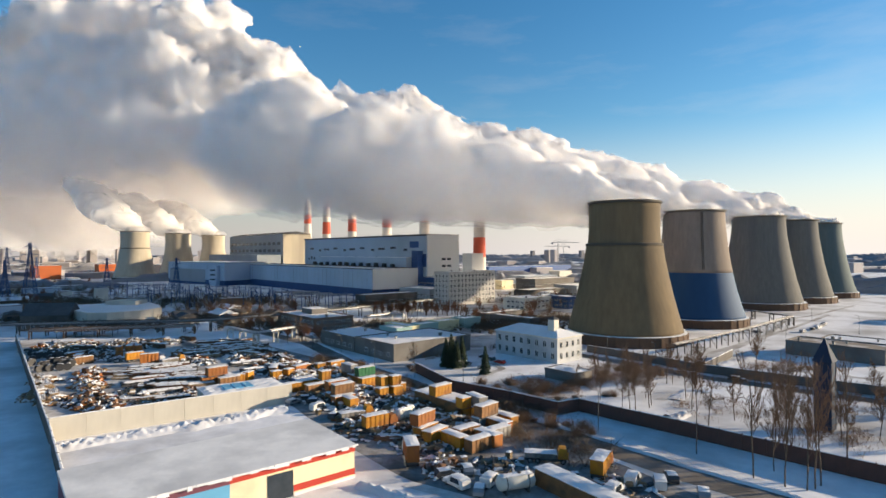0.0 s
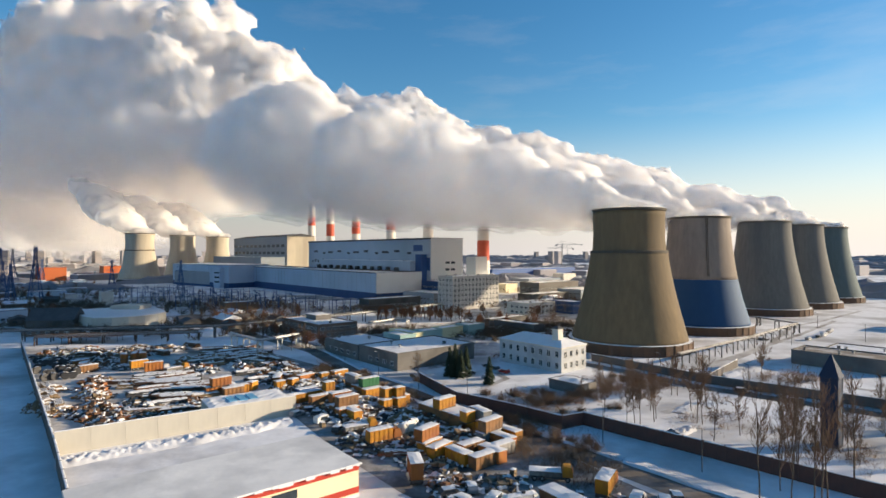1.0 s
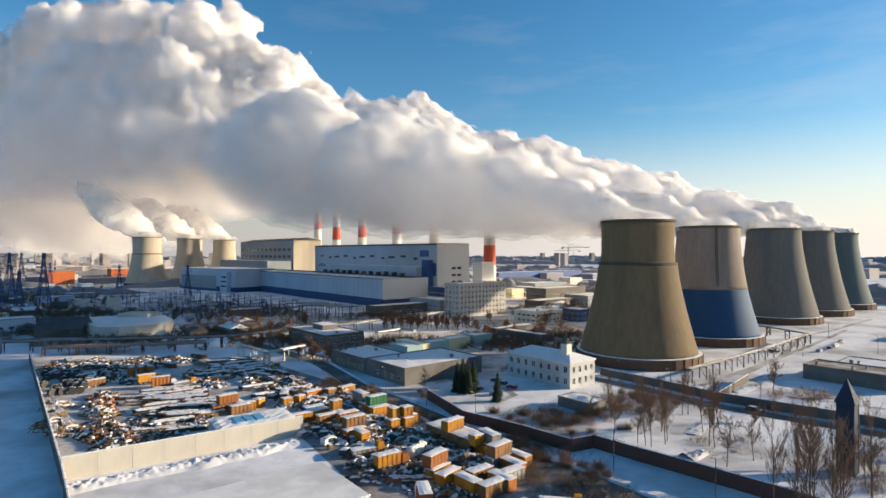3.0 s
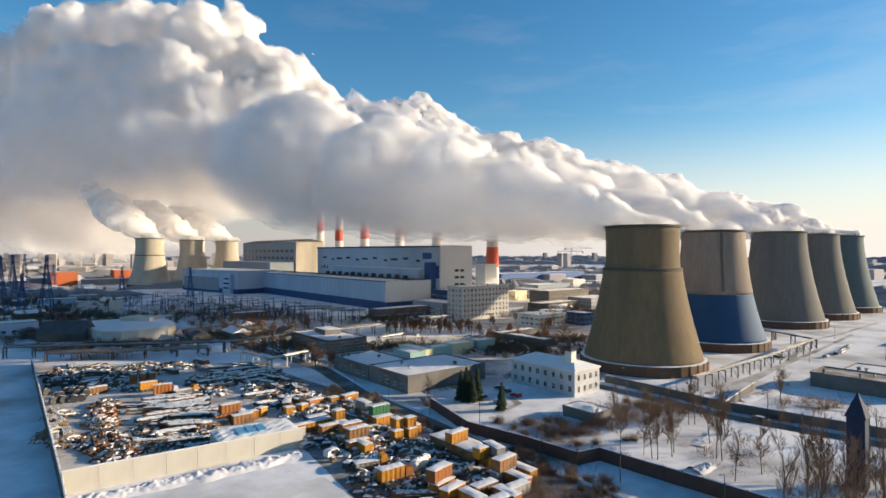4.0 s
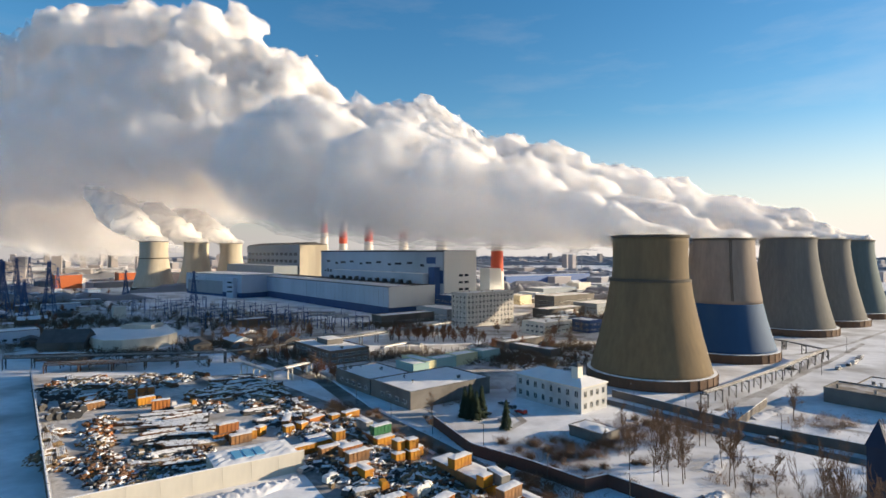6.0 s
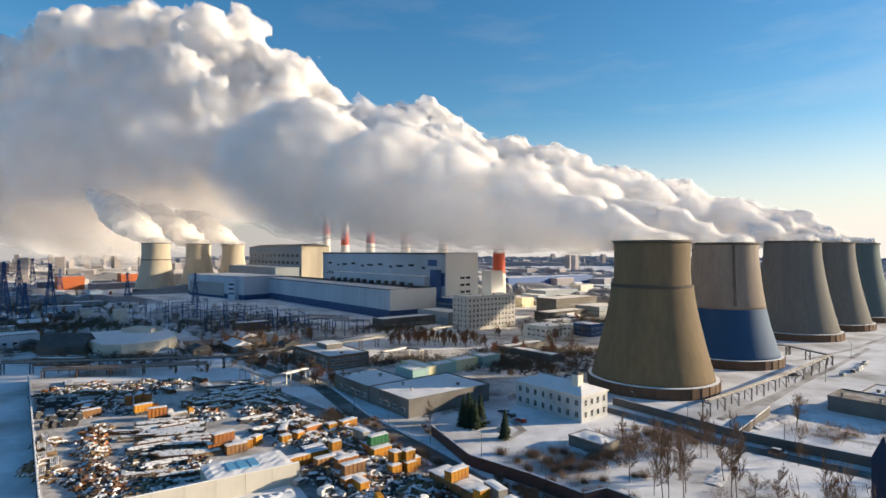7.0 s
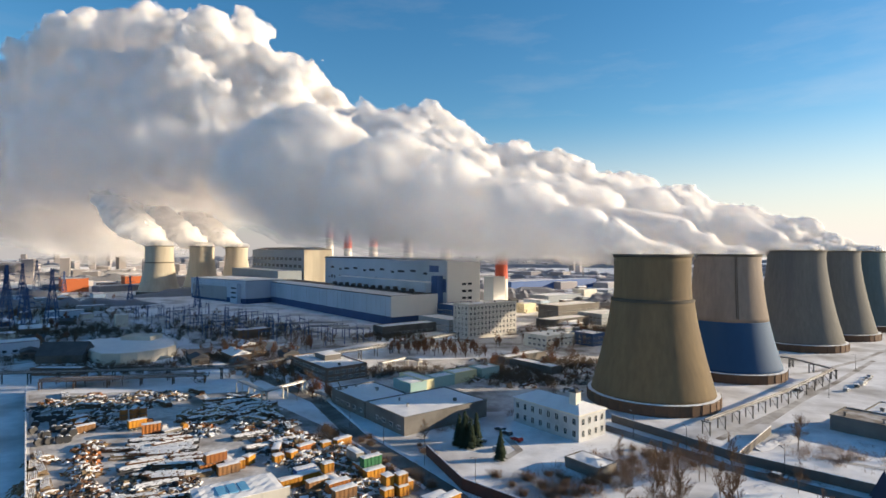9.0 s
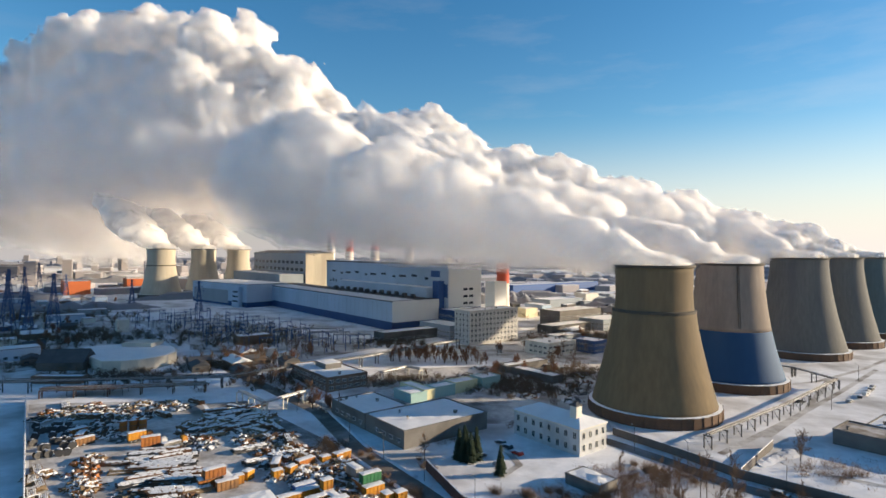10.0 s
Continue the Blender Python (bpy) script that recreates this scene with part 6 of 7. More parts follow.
# ---- pipe bridges and lattice ----
def pipe_bridge(name, label, pts, z, pipes, post_step=12.0, girder=True, material=STEEL_DARK, pipe_mat=STEEL_GALV, snow=True):
    t = thing(name, label, "pipe bridge", pose(0, 0, 0), "pipe bridges")
    for (ax, ay), (bx, by) in zip(pts, pts[1:]):
        a, b = Vector((ax, ay, z)), Vector((bx, by, z))
        d = (b - a).normalized()
        nr = Vector((-d.y, d.x, 0))
        L = (b - a).length
        ang = math.degrees(math.atan2(d.y, d.x))
        n = max(1, int(L / post_step))
        pm = Shape().box(-0.2, -1.5, 0, 0.2, -1.15, z).box(-0.2, 1.15, 0, 0.2, 1.5, z).box(-0.2, -1.7, z - 0.35, 0.2, 1.7, z).tube((0, -1.3, 0.2), (0, 1.3, z - 0.4), 0.09, n=4).mesh("trestle", material)
        for k in range(n + 1):
            p = a.lerp(b, k / n)
            part("trestle", pm, None, t, m=pose(p.x, p.y, 0, 0, 0, ang))
        if girder:
            for off in (-1.5, 1.5):
                g2 = Shape().box(0, -0.12, -0.1, L, 0.12, 0.15).box(0, -0.12, 1.2, L, 0.12, 1.4)
                m2 = max(2, int(L / 2.4))
                for i in range(m2):
                    x0, x1 = L * i / m2, L * (i + 1) / m2
                    g2.tube((x0, 0, 0), ((x0 + x1) / 2, 0, 1.3), 0.07, n=3, caps=False).tube(((x0 + x1) / 2, 0, 1.3), (x1, 0, 0), 0.07, n=3, caps=False)
                part("girder", g2, material, t, m=pose(a.x + nr.x * off, a.y + nr.y * off, z, 0, 0, ang))
        for off, r in pipes:
            q = nr * off
            part("pipe", Shape().tube(a + q + Vector((0, 0, r + 0.12)), b + q + Vector((0, 0, r + 0.12)), r, n=10), pipe_mat, t)
            if snow:
                part("pipe_snow", Shape().box(0, -r * 0.7, 0, L, r * 0.7, 0.16, top=(0.02, r * 0.35)), SNOW_DIRTY, t, m=pose(a.x + q.x, a.y + q.y, z + 2 * r + 0.08, 0, 0, ang))
    return t


pipe_bridge("pipe_bridge", "long dark steel pipe bridge carrying insulated pipes", [(-215, 262), (-118, 281), (-60, 335), (-5, 402)], 5.2, ((-0.9, 0.45), (0.3, 0.35), (1.1, 0.3)))
pipe_bridge("pipe_bridge", "brown timber-decked pipe bridge beside the yard", [(-190, 255), (-122, 272)], 3.6, ((-0.8, 0.5), (0.6, 0.5)), material=RUST)
pipe_bridge("heating_pipe", "raised heating pipe topped with snow", [(-98, 255), (-80, 237), (-69, 256)], 4.8, ((-0.5, 0.45), (0.5, 0.45)), 9.0, girder=False, material=WALL_CREAM)
pipe_bridge("heating_pipe", "low heating pipe topped with snow", [(-68, 256), (-55, 243)], 1.6, ((-0.5, 0.5), (0.5, 0.5)), 6.0, girder=False, material=WALL_CREAM)
pipe_bridge("heating_pipe", "raised snowy pipe on steel trestles by the towers", [(86, 209), (136, 252), (186, 300), (181, 328), (172, 338)], 4.6, ((-0.6, 0.3), (0.6, 0.3)), 10.0, girder=False, pipe_mat=STEEL_DARK)
pipe_bridge("heating_pipe", "double pipe loop topped with snow", [(-42, 296), (-30, 311), (-22, 305)], 5.0, ((-0.5, 0.5), (0.5, 0.5)), 8.0, girder=False, material=WALL_CREAM)
for k, (x, y, w) in enumerate(((-130, 424, 46), (-112, 408, 40), (-92, 398, 36))):
    pipe_bridge("heating_pipe", "square pipe portal topped with snow", [(x, y), (x + w * 0.72, y + w * 0.10)], 8.5, ((0, 0.6),), 20.0, girder=False, material=STEEL_BLUE)


def pylon(h, label):
    t = thing("power_pylon", label, "pylon", group="power pylons")
    s = Shape()
    n, b, c = 7, h * 0.10, h * 0.018
    lev = [(b + (c - b) * min(1, (k / n) * 1.25), h * k / n) for k in range(n + 1)]
    for (r0, z0), (r1, z1) in zip(lev, lev[1:]):
        q0 = [(r0, r0), (-r0, r0), (-r0, -r0), (r0, -r0)]
        q1 = [(r1, r1), (-r1, r1), (-r1, -r1), (r1, -r1)]
        for i in range(4):
            j = (i + 1) % 4
            s.tube((*q0[i], z0), (*q1[i], z1), 0.34, n=4, caps=False)
            s.tube((*q0[i], z0), (*q1[j], z1), 0.20, n=3, caps=False)
            s.tube((*q0[j], z0), (*q1[i], z1), 0.20, n=3, caps=False)
    part("mast", s, STEEL_BLUE, t, "blue-grey lattice mast")
    for z, w in ((h * 0.66, h * 0.16), (h * 0.8, h * 0.13), (h * 0.93, h * 0.10)):
        a = Shape()
        for sg in (-1, 1):
            a.tube((0, 0, z + 1.2), (sg * w, 0, z), 0.16, n=4).tube((0, 0, z), (sg * w, 0, z), 0.16, n=4)
            a.tube((sg * w * 0.95, 0, z), (sg * w * 0.95, 0, z - 2.2), 0.14, n=4)
        part("crossarm", a, STEEL_BLUE, t)
    return t


for x, y, a, k in ((-344, 460, 20, 1), (-372, 446, 20, 1), (-337, 425, 60, 0), (-470, 560, 10, 1), (-420, 520, 35, 0), (-520, 640, 15, 1), (-610, 700, 10, 1), (-560, 760, 60, 0), (-680, 860, 20, 1), (-390, 640, 45, 0), (-300, 620, 45, 0)):
    put("pylon%d" % k, (lambda: pylon(48.0, "tall blue-grey lattice power pylon")) if k else (lambda: pylon(34.0, "shorter blue-grey lattice power pylon")), pose(x, y, 0, 0, 0, a))


def gantry():
    t = thing("switchyard_gantry", "blue-grey steel switchgear gantry with insulators", "gantry", group="switchyard gantries")
    for x in (-5, 5):
        part("post", Shape().box(x - 0.22, -0.22, 0, x + 0.22, 0.22, 10.5, top=(0.08, 0.08)).tube((x, 0, 10.5), (x, 0, 13), 0.08, n=4), STEEL_BLUE, t)
    b = Shape().box(-5.4, -0.35, 9.2, 5.4, -0.2, 9.4).box(-5.4, 0.2, 9.2, 5.4, 0.35, 9.4).box(-5.4, -0.1, 9.9, 5.4, 0.1, 10.05)
    for i in range(8):
        b.tube((-5 + i * 1.25, -0.27, 9.3), (-4.4 + i * 1.25, 0, 10), 0.05, n=3).tube((-4.4 + i * 1.25, 0, 10), (-3.75 + i * 1.25, 0.27, 9.3), 0.05, n=3)
    part("beam", b, STEEL_BLUE, t)
    for x in (-3, 0, 3):
        part("insulator", Shape().lathe([(0.05, 7.4), (0.22, 7.6), (0.12, 7.9), (0.22, 8.2), (0.12, 8.5), (0.22, 8.8), (0.05, 9.2)], 8, pose(x, 0, 0)), WHITE_PAINT, t)
    return t


def breaker():
    t = thing("switchgear_unit", "grey switchgear unit on a steel frame", "switchgear", group="switchgear")
    part("frame", Shape().box(-1.6, -0.5, 0, -1.4, 0.5, 2.6).box(1.4, -0.5, 0, 1.6, 0.5, 2.6).box(-1.8, -0.5, 2.6, 1.8, 0.5, 2.8), STEEL_GALV, t)
    for x in (-1.2, 0, 1.2):
        part("bushing", Shape().lathe([(0.1, 2.8), (0.3, 3.0), (0.16, 3.5), (0.3, 4.0), (0.16, 4.5), (0.28, 5.0), (0.05, 5.3)], 8, pose(x, 0, 0)), BROWN_BOX, t)
    return t


g2 = random.Random(15)
for i in range(11):
    for j in range(7):
        u, w = i / 10, j / 6
        x, y = quad((-118, 352), (-72, 398), (-262, 560), (-316, 512), w, u)
        if g2.random() < 0.85:
            put("gantry", gantry, pose(x + g2.uniform(-3, 3), y + g2.uniform(-3, 3), 0, 0, 0, (GRID if g2.random() < 0.7 else GRID + 90)))
        if g2.random() < 0.7:
            put("breaker", breaker, pose(x + g2.uniform(4, 9), y + g2.uniform(-6, 6), 0, 0, 0, GRID))
strip("road_switchyard", [(-300, 505), (-196, 392), (-150, 330), (-138, 296)], 10.0, 0.035, SNOW, "snowed-over road beside the switchyard", "road")

for k, pts in enumerate(([(88, 204), (134, 246), (182, 292), (240, 350)], [(112, 222), (150, 262), (196, 322)], [(58, 150), (70, 160), (80, 176)], [(110, 190), (128, 178), (150, 160)], [(150, 300), (186, 316), (232, 350), (300, 410)], [(40, 236), (52, 262), (50, 300), (30, 330)], [(-6, 96), (14, 84), (30, 62)], [(12, 178), (20, 190), (14, 212)])):
    strip("road_track", pts, 2.6, 0.045 + 0.003 * k, SNOW_DIRTY, "trodden track across the snow", "road")

# ---- low buildings round the yard ----
rb = thing("curved_hall", "low pale hall with a rounded front and flat snowy roof", "hall", pose(0, 0, 0))
arc = [(-214, 320), (-198, 308), (-188, 309.5), (-181, 314), (-175.5, 321), (-172.5, 330), (-173, 340), (-180, 352), (-204, 380), (-240, 350)]
part("wall", Shape().prism(arc, 0, 6.2), WALL_CREAM, rb)
part("roof_snow", Shape().prism([(x + (-202 - x) * 0.03, y + (340 - y) * 0.03) for x, y in arc], 6.2, 6.6), SNOW_ROOF, rb)
part("roof_room", Shape().box(-215, 352, 6.2, -196, 366, 9.0), WALL_CREAM, rb)
gb = thing("dark_barn", "dark open barn with a steep roof", "barn", site(-236, 309, 0, -30))
part("wall", Shape().box(0, 0, 0, 24, 16, 4.5), FENCE_GREY, gb)
part("roof", Shape().add([(-0.5, -0.5, 4.5), (24.5, -0.5, 4.5), (24.5, 16.5, 4.5), (-0.5, 16.5, 4.5), (-0.5, 8, 11), (24.5, 8, 11)], [(0, 1, 5, 4), (1, 2, 5), (2, 3, 4, 5), (3, 0, 4), (3, 2, 1, 0)]), ROOF_DARK, gb, "steep black roof")
hut = block("brick_shed", "low red-brown brick shed under snow", "shed", -216.0, 281.0, 25.0, 6.0, 3.4, BRICK_BROWN, snow=0.4, turn=-38)
for k in range(5):
    add_window(hut, 3 + k * 4.6, -0.02, 1.2, 2.0, 1.4, "y", frame_mat=WHITE_PAINT)
rf = thing("ribbed_roof", "low canopy roof with snow between its ribs", "canopy", site(-182, 259, 0, -30))
part("deck", Shape().box(0, 0, 2.6, 26, 7, 2.8), STEEL_DARK, rf)
for k in range(20):
    part("rib", Shape().box(0.4 + k * 1.3, 0, 2.8, 1.0 + k * 1.3, 7, 2.98), SNOW_ROOF, rf)
for x in (1, 9, 17, 25):
    part("post", Shape().box(x - 0.1, 0.2, 0, x + 0.1, 0.4, 2.6).box(x - 0.1, 6.6, 0, x + 0.1, 6.8, 2.6), STEEL_DARK, rf)
block("cube_building", "pale cubic building without windows", "building", -286, 455, 9, 9, 9.5, PLASTER)
block("small_house", "small white house with a snowy roof", "house", -127, 360, 9, 9, 4.5, PLASTER, snow=0.5)
block("small_house", "small white shed with a snowy roof", "house", -114, 353, 7, 8, 3.4, PLASTER, snow=0.5)
for nm, lab, x, y, lx, ly, h, wl_, in (
    ("teal_workshop", "low pale teal workshop under snow", -22, 258, 9, 14, 4.0, TEAL_WALL), ("teal_workshop", "pale teal workshop wing under snow", -12, 268, 12, 7, 4.6, TEAL_WALL),
    ("yellow_workshop", "low pale yellow workshop under snow", -16.5, 264, 6, 20, 4.2, LEMON_WALL), ("yellow_workshop", "pale yellow workshop with a dark gate", -3, 277, 14, 8, 4.8, LEMON_WALL), ("teal_workshop", "pale teal garage under snow", 10, 286, 12, 9, 5.2, TEAL_WALL),
    ("pavilion", "dark blue glazed pavilion with a snowy roof", 86, 388, 14, 18, 8.0, STEEL_BLUE), ("gatehouse", "white two-storey gatehouse with ribbon windows", 54, 376, 28, 20, 8.0, PLASTER),
    ("garage_row", "low dark garage row under snow", 24, 324, 34, 8, 3.6, BRICK_GREY), ("garage_row", "low dark garage row under snow", 46, 300, 8, 30, 3.6, FENCE_GREY),
    ("workshop", "long dark workshop with a snowy roof", 84, 520, 60, 24, 14.0, BRICK_GREY), ("workshop", "dark workshop with a snowy roof", 70, 470, 50, 16, 7.0, FENCE_GREY), ("workshop", "grey-blue workshop with a snowy roof", 118, 500, 40, 26, 9.0, PANEL_D),
    ("workshop", "pale yellow workshop beside the office", 60, 590, 18, 14, 9.0, CREAM), ("workshop", "long blue hall on the far side", 70, 905, 220, 24, 15.0, BLUE_BOX), ("workshop", "white block with dark windows", 152, 742, 26, 18, 14.0, PLASTER), ("workshop", "long pale hall under snow", 100, 700, 110, 30, 9.0, PANEL_D),
    ("stair_tower", "narrow white stair tower beside the boiler house", 27, 562, 16, 14, 38.0, PANEL_W), ("boiler_annex", "dark blue annex beneath the boiler house", -5, 480, 36, 30, 17.0, PLINTH),
    ("brick_depot", "low grey brick depot with a brown gravel roof", 153.0, 194.0, 16, 31, 5.0, BRICK_GREY), ("brick_depot", "low grey depot wing under snow", 168, 208, 22, 26, 3.6, BRICK_GREY),
    ("workshop", "brown brick workshop under snow", -160, 400, 24, 14, 6, BRICK_BROWN), ("workshop", "dark shed behind the pipe bridge", -60, 420, 50, 14, 7, FENCE_GREY), ("workshop", "dark low canteen block under snow", -12, 440, 20, 40, 10, PANEL_D)):
    b0 = block(nm, lab, "building", x, y, lx, ly, h, wl_, snow=0 if "gravel" in lab else 0.35)
    if "gravel" in lab:
        part("gravel_roof", Shape().box(0.4, 0.4, h + 0.002, lx - 0.4, ly - 0.4, h + 0.12), GRAVEL_ROOF, b0)
    if h > 6.5 and y < 560:
        for fl in range(int(h // 3.6)):
            for k in range(int(lx // 4.2)):
                add_window(b0, 2.4 + k * 4.2, -0.02, 1.3 + fl * 3.4, 2.6, 1.5, "y", frame_mat=WHITE_PAINT)
            for k in range(int(ly // 4.2)):
                add_window(b0, -0.02, 2.4 + k * 4.2, 1.3 + fl * 3.4, 2.6, 1.5, "x", frame_mat=WHITE_PAINT)
for x, y, lx, ly, h in ((-605, 815, 34, 60, 20), (-565, 905, 30, 40, 20), (-395, 1020, 30, 30, 22)):
    block("brick_red_hall", "orange-red clad hall with a snowy roof", "building", x, y, lx, ly, h, TERRACOTTA, snow=0.4)


for wall_of, n, x0 in ((grey2, 5, 3.0), (grey, 4, 3.5)):
    for k in range(n):
        add_window(wall_of, -0.02, x0 + k * 4.8, 1.6, 2.2, 1.5, "x", frame_mat=WHITE_PAINT)


# ---- sheds, trees and houses further off ----
def low_shed(lx, ly, h, material, label, gable, seed):
    t = thing("low_shed", label, "shed", group="low sheds")
    part("wall", Shape().box(0, 0, 0, lx, ly, h), material, t)
    if gable:
        part("roof", Shape().add([(-0.5, -0.5, h), (lx + 0.5, -0.5, h), (lx + 0.5, ly + 0.5, h), (-0.5, ly + 0.5, h), (lx / 2, -0.5, h + lx * 0.22), (lx / 2, ly + 0.5, h + lx * 0.22)], [(0, 1, 4), (1, 2, 5, 4), (2, 3, 5), (3, 0, 4, 5), (3, 2, 1, 0)]), SNOW_ROOF if seed % 2 else ROOF_DARK, t)
    else:
        part("roof_edge", Shape().box(-0.2, -0.2, h, lx + 0.2, ly + 0.2, h + 0.3), ROOF_DARK, t)
        part("roof_snow", snow_cap(0.2, 0.2, lx - 0.2, ly - 0.2, h + 0.3, 0.3, seed), SNOW_ROOF, t)
    for k in range(int(lx // 5)):
        part("window", Shape().box(1.5 + k * 5, -0.06, 1.2, 3.7 + k * 5, 0.02, 2.6), GLASS_DARK, t)
    return t


SHEDS = [("shed0", lambda: low_shed(18, 9, 4.5, BRICK_GREY, "grey brick shed under snow", False, 1)), ("shed1", lambda: low_shed(12, 26, 5.5, PANEL_D, "grey panel shed with a snowy roof", False, 2)), ("shed2", lambda: low_shed(11, 18, 4.0, BRICK_BROWN, "brown shed with a snowy gable roof", True, 3)),
         ("shed3", lambda: low_shed(9, 12, 3.5, FENCE_GREY, "dark shed with a black gable roof", True, 4)), ("shed4", lambda: low_shed(30, 14, 7.0, PANEL, "pale blue workshop with a snowy roof", False, 5)), ("shed5", lambda: low_shed(14, 10, 4.0, PLASTER, "pale plastered shed under snow", False, 6))]
BUILT = [(-63, 482, 110), (-17, 517, 110), (-110, 600, 130), (-262, 660, 90), (-158, 740, 90), (-447, 800, 40), (-431, 896, 40), (-412, 986, 40), (3, 430, 45), (139, 311, 40), (82, 254, 40), (225, 401, 42), (280, 450, 42), (334, 500, 42), (-190, 450, 95), (-600, 840, 45), (-560, 920, 40), (-202, 340, 45), (-180, 720, 100), (40, 620, 15), (-23, 692, 15)]


def scatter(n, region, seed, items, gap, turns=(0, 90), jig=6):
    g0 = random.Random(seed)
    done = []
    for k in range(n):
        for tries in range(20):
            p = quad(*region, g0.random(), g0.random())
            if all((p[0] - q[0]) ** 2 + (p[1] - q[1]) ** 2 > gap * gap for q in done) and all((p[0] - x) ** 2 + (p[1] - y) ** 2 > r * r for x, y, r in BUILT):
                done.append(p)
                key, b = items[g0.randrange(len(items))]
                put(key, b, pose(p[0], p[1], 0, 0, 0, GRID + g0.choice(turns) + g0.uniform(-jig, jig)))
                break


scatter(34, ((-420, 380), (-230, 300), (-330, 480), (-560, 560)), 51, SHEDS, 26)
scatter(44, ((-700, 560), (-330, 500), (-470, 740), (-900, 900)), 52, SHEDS, 30)
scatter(12, ((-150, 300), (-110, 290), (-100, 330), (-150, 370)), 53, SHEDS[2:4], 20)
spread(22, ((-10, 285), (60, 262), (80, 340), (0, 345)), 81, HP[:4], (0, 180), 8)
scatter(22, ((60, 440), (180, 420), (300, 760), (60, 760)), 54, SHEDS[:5], 34)
scatter(26, ((60, 760), (400, 640), (800, 1100), (60, 1100)), 55, SHEDS, 40)
scatter(10, ((240, 300), (420, 420), (640, 560), (330, 330)), 56, SHEDS, 45)

BR = [("grove%d" % k, b) for k, b in enumerate((lambda: bare_tree("bare_tree", "bare reddish-brown shrubby tree", 7.5, 12, 36, TWIG_RED, stems=3, density=1.15, thick=1.5), lambda: bare_tree("bare_tree", "bare reddish tree with a dense crown", 8.5, 13, 34, TWIG_RED, density=1.3, thick=2.0)))]
scatter(46, ((-46, 350), (8, 346), (8, 372), (-46, 380)), 61, BR, 4.2, (0, 90, 180, 270), 40)
DT = [("tree0", TREES[0]), ("tree3", TREES[3]), ("grove0", BR[0][1])]
scatter(60, ((-330, 360), (-180, 330), (-320, 520), (-520, 560)), 62, DT, 7, (0, 90, 180, 270), 40)
scatter(36, ((-160, 330), (-110, 320), (-60, 400), (-140, 440)), 63, DT, 6, (0, 90, 180, 270), 40)
scatter(54, ((0, 290), (110, 330), (130, 480), (40, 480)), 64, DT, 6, (0, 90, 180, 270), 40)
scatter(50, ((-680, 560), (-330, 500), (-470, 740), (-900, 900)), 65, DT, 12, (0, 90, 180, 270), 40)
scatter(16, ((110, 140), (170, 100), (190, 140), (130, 160)), 66, DT, 8, (0, 90, 180, 270), 40)
scatter(7, ((90, 108), (112, 86), (150, 100), (108, 134)), 68, [("tree2", TREES[2]), ("tree1", TREES[1]), ("tree3", TREES[3])], 4, (0, 90, 180, 270), 40)
scatter(20, ((-60, 244), (-46, 236), (-100, 300), (-120, 300)), 67, DT, 5, (0, 90, 180, 270), 40)


def lamp_post():
    t = thing("lamp_post", "grey street lamp post", "lamp post", group="lamp posts")
    part("pole", Shape().tube((0, 0, 0), (0, 0, 8.5), 0.11, 0.07, 6), STEEL_DARK, t)
    part("arm", Shape().tube((0, 0, 8.4), (1.3, 0, 8.8), 0.05, n=5), STEEL_DARK, t)
    part("lamp_head", Shape().box(1.0, -0.14, 8.72, 1.7, 0.14, 8.88), STEEL_GALV, t)
    return t


for k in range(9):
    u = k / 8
    put("lamp", lamp_post, pose(50 - 118 * u, 110 + 132 * u, 0, 0, 0, 215))
for x, y in ((72, 190), (92, 172), (112, 156), (60, 205), (97, 240), (160, 262), (200, 270), (210, 320)):
    put("lamp", lamp_post, pose(x, y, 0, 0, 0, 120))

# ---- the town on the horizon ----
def town_block(lx, ly, h, material, label):
    t = thing("town_building", label, "building", group="distant town")
    # wall and roof snow carry the distance haze in their colours
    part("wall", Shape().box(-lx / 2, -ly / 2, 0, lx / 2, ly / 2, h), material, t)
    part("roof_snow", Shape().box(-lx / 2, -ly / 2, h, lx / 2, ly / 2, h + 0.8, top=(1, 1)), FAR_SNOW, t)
    return t


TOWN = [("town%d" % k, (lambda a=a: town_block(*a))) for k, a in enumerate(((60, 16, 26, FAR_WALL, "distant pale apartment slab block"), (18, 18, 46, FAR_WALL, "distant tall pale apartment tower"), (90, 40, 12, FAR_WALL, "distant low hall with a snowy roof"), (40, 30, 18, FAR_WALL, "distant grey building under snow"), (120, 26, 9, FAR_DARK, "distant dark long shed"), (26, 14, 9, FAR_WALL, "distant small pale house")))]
scatter(70, ((-1300, 900), (-500, 1080), (-900, 1900), (-2000, 1500)), 71, TOWN, 45, (0, 90), 20)
scatter(50, ((-1900, 1500), (-700, 1900), (-900, 3300), (-2700, 2700)), 72, TOWN[:4], 70, (0, 90), 20)
scatter(60, ((-100, 1000), (700, 900), (1100, 1500), (-200, 1700)), 73, TOWN[2:], 60, (0, 90), 20)
scatter(40, ((-300, 1700), (1300, 1500), (2300, 2700), (-300, 3400)), 74, TOWN, 70, (0, 90), 20)
scatter(30, ((-700, 900), (-250, 800), (-250, 1200), (-600, 1300)), 75, TOWN[2:], 50, (0, 90), 20)

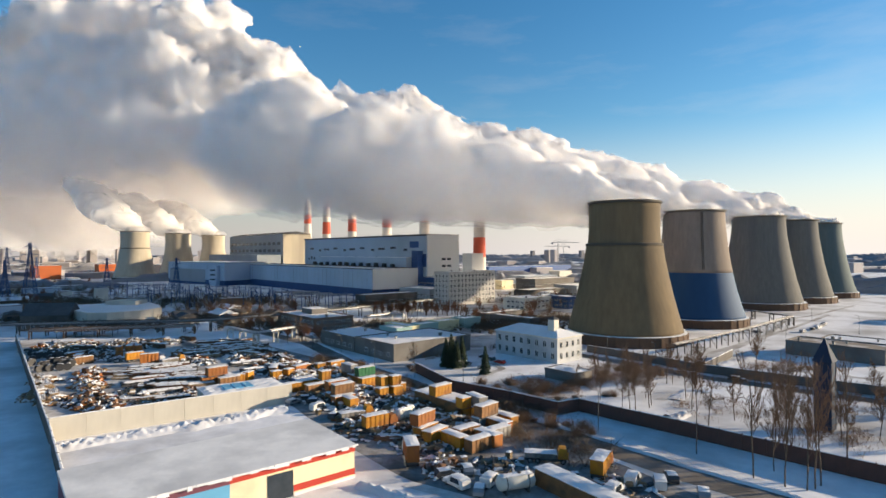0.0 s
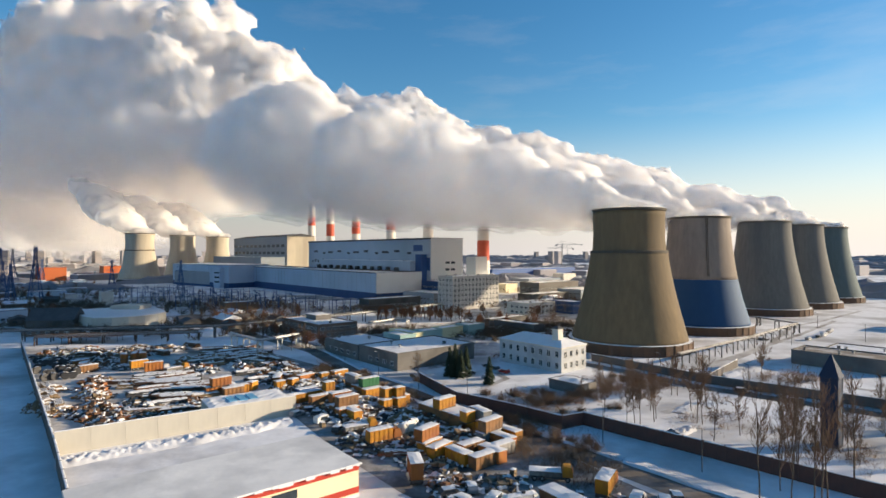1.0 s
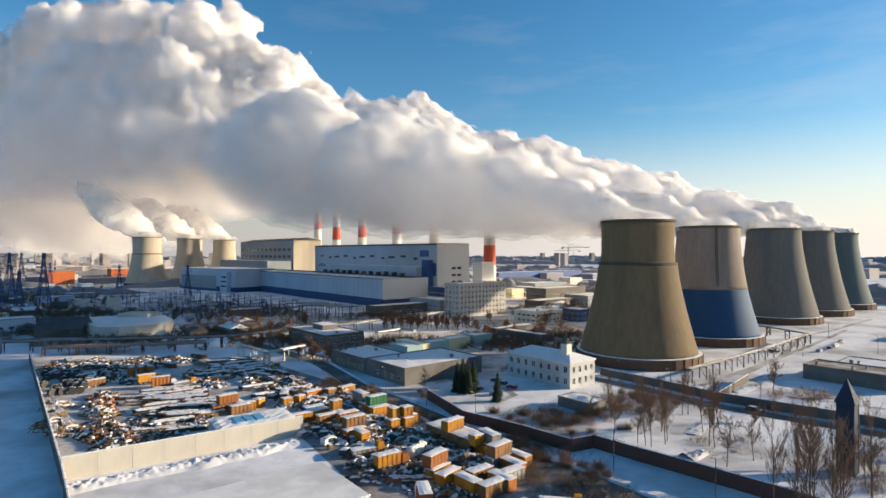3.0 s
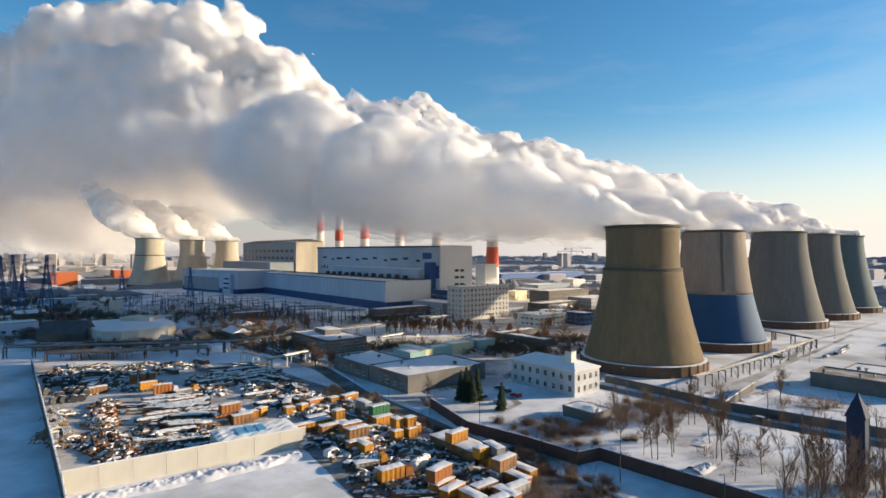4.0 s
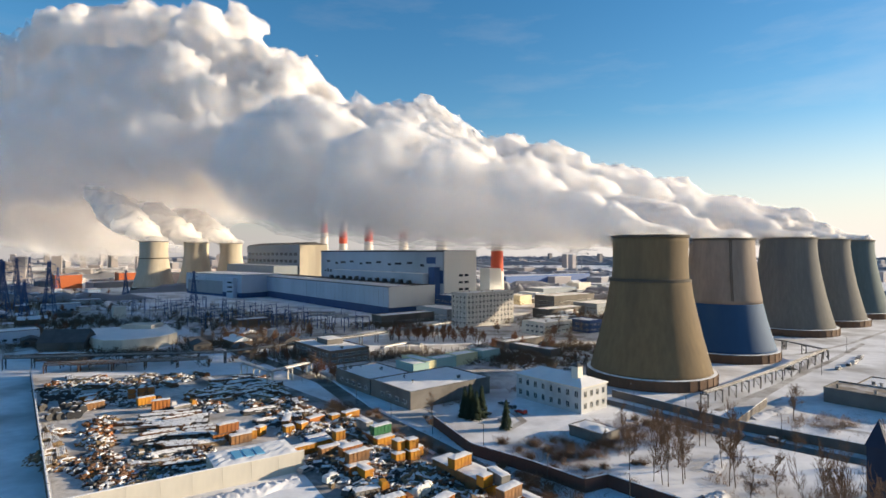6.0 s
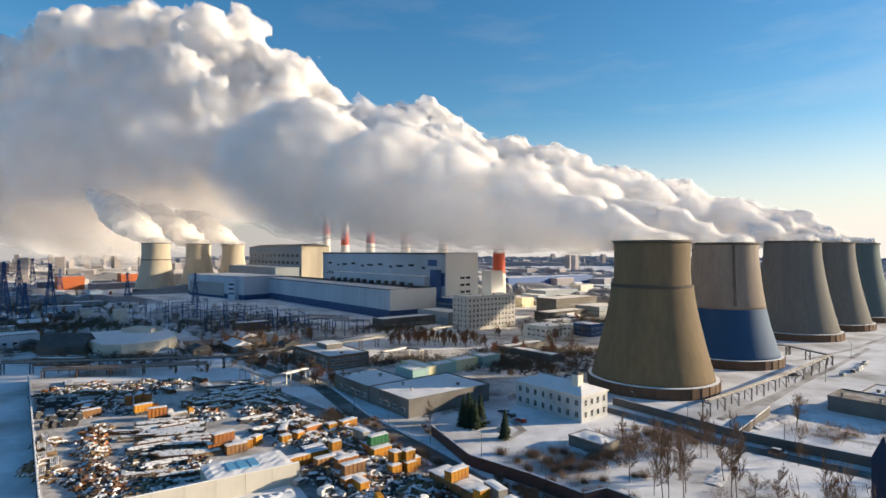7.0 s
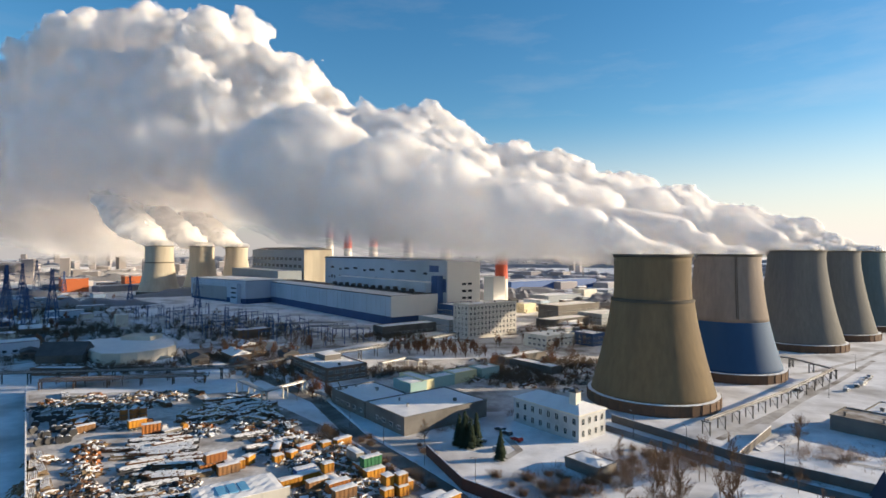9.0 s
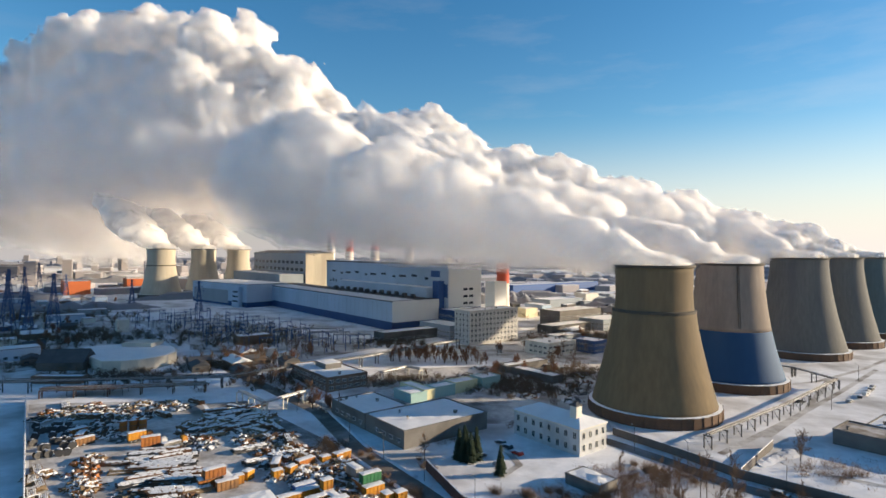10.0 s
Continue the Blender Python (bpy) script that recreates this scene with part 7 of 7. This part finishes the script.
def tower_crane(x, y, h, turn):
    t = thing("tower_crane", "slim grey tower crane against the horizon", "crane", pose(x, y, 0, 0, 0, turn), "far cranes")
    s = Shape()
    for k in range(int(h / 3)):
        z = k * 3.0
        for a, b in (((-0.9, -0.9), (0.9, -0.9)), ((0.9, -0.9), (0.9, 0.9)), ((0.9, 0.9), (-0.9, 0.9)), ((-0.9, 0.9), (-0.9, -0.9))):
            s.tube((*a, z), (*a, z + 3.0), 0.22, n=4, caps=False).tube((*a, z), (*b, z + 3.0), 0.14, n=3, caps=False)
    part("mast", s, STEEL_GALV, t)
    part("jib", Shape().tube((0, 0, h), (42, 0, h), 0.35, n=4).tube((0, 0, h + 2.4), (42, 0, h + 0.5), 0.2, n=4), STEEL_GALV, t)
    part("counter_jib", Shape().tube((0, 0, h), (-14, 0, h), 0.4, n=4), STEEL_GALV, t)
    # the counterweight takes the haze-tinted wall colour
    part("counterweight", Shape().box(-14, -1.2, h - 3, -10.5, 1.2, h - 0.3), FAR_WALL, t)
    part("apex", Shape().tube((0, 0, h), (0, 0, h + 7), 0.4, 0.15, n=4), STEEL_GALV, t)
    part("tie_rod", Shape().tube((0, 0, h + 7), (30, 0, h + 1.2), 0.12, n=3), STEEL_DARK, t)
    part("tie_rod", Shape().tube((0, 0, h + 7), (-13, 0, h + 0.2), 0.12, n=3), STEEL_DARK, t)


tower_crane(222.0, 1100.0, 58.0, 8)
tower_crane(262.0, 1240.0, 52.0, 170)

# far woods: long uneven dark belts, distance haze put into their grey colour
rngw = random.Random(9)
wd = Shape()
for k in range(230):
    az = radians(rngw.uniform(42, 140))
    dist = rngw.uniform(620, 3800) if k % 4 else rngw.uniform(3800, 4500)
    cx, cy = dist * math.cos(az), dist * math.sin(az)
    if any((cx - x) ** 2 + (cy - y) ** 2 < (r + 60) ** 2 for x, y, r in BUILT):
        continue
    L, h = rngw.uniform(30, 110) * (1 + dist / 1500), rngw.uniform(6, 12) * (1 + dist / 2600)
    n = 26
    dirn = az + math.pi / 2 + rngw.uniform(-0.25, 0.25)
    vs, fs = [], []
    for i in range(n + 1):
        u = i / n * 2 - 1
        px, py = cx + math.cos(dirn) * L * u, cy + math.sin(dirn) * L * u
        hh = h * (1 - abs(u) ** 4) * rngw.uniform(0.55, 1.1)
        wx, wy = math.cos(az) * h * 0.6, math.sin(az) * h * 0.6
        vs += [(px - wx, py - wy, -0.5), (px - wx * 0.5, py - wy * 0.5, hh * 0.8), (px + wx * 0.3, py + wy * 0.3, hh), (px + wx, py + wy, -0.5)]
        if i:
            a = (i - 1) * 4
            fs += [(a + j, a + j + 1, a + j + 5, a + j + 4) for j in range(3)]
    wd.add(vs, fs)
tagged(part("far_woods", wd, FAR_DARK), "bare woods on the horizon, greyed in colour for distance haze", "woods", kind="stuff")
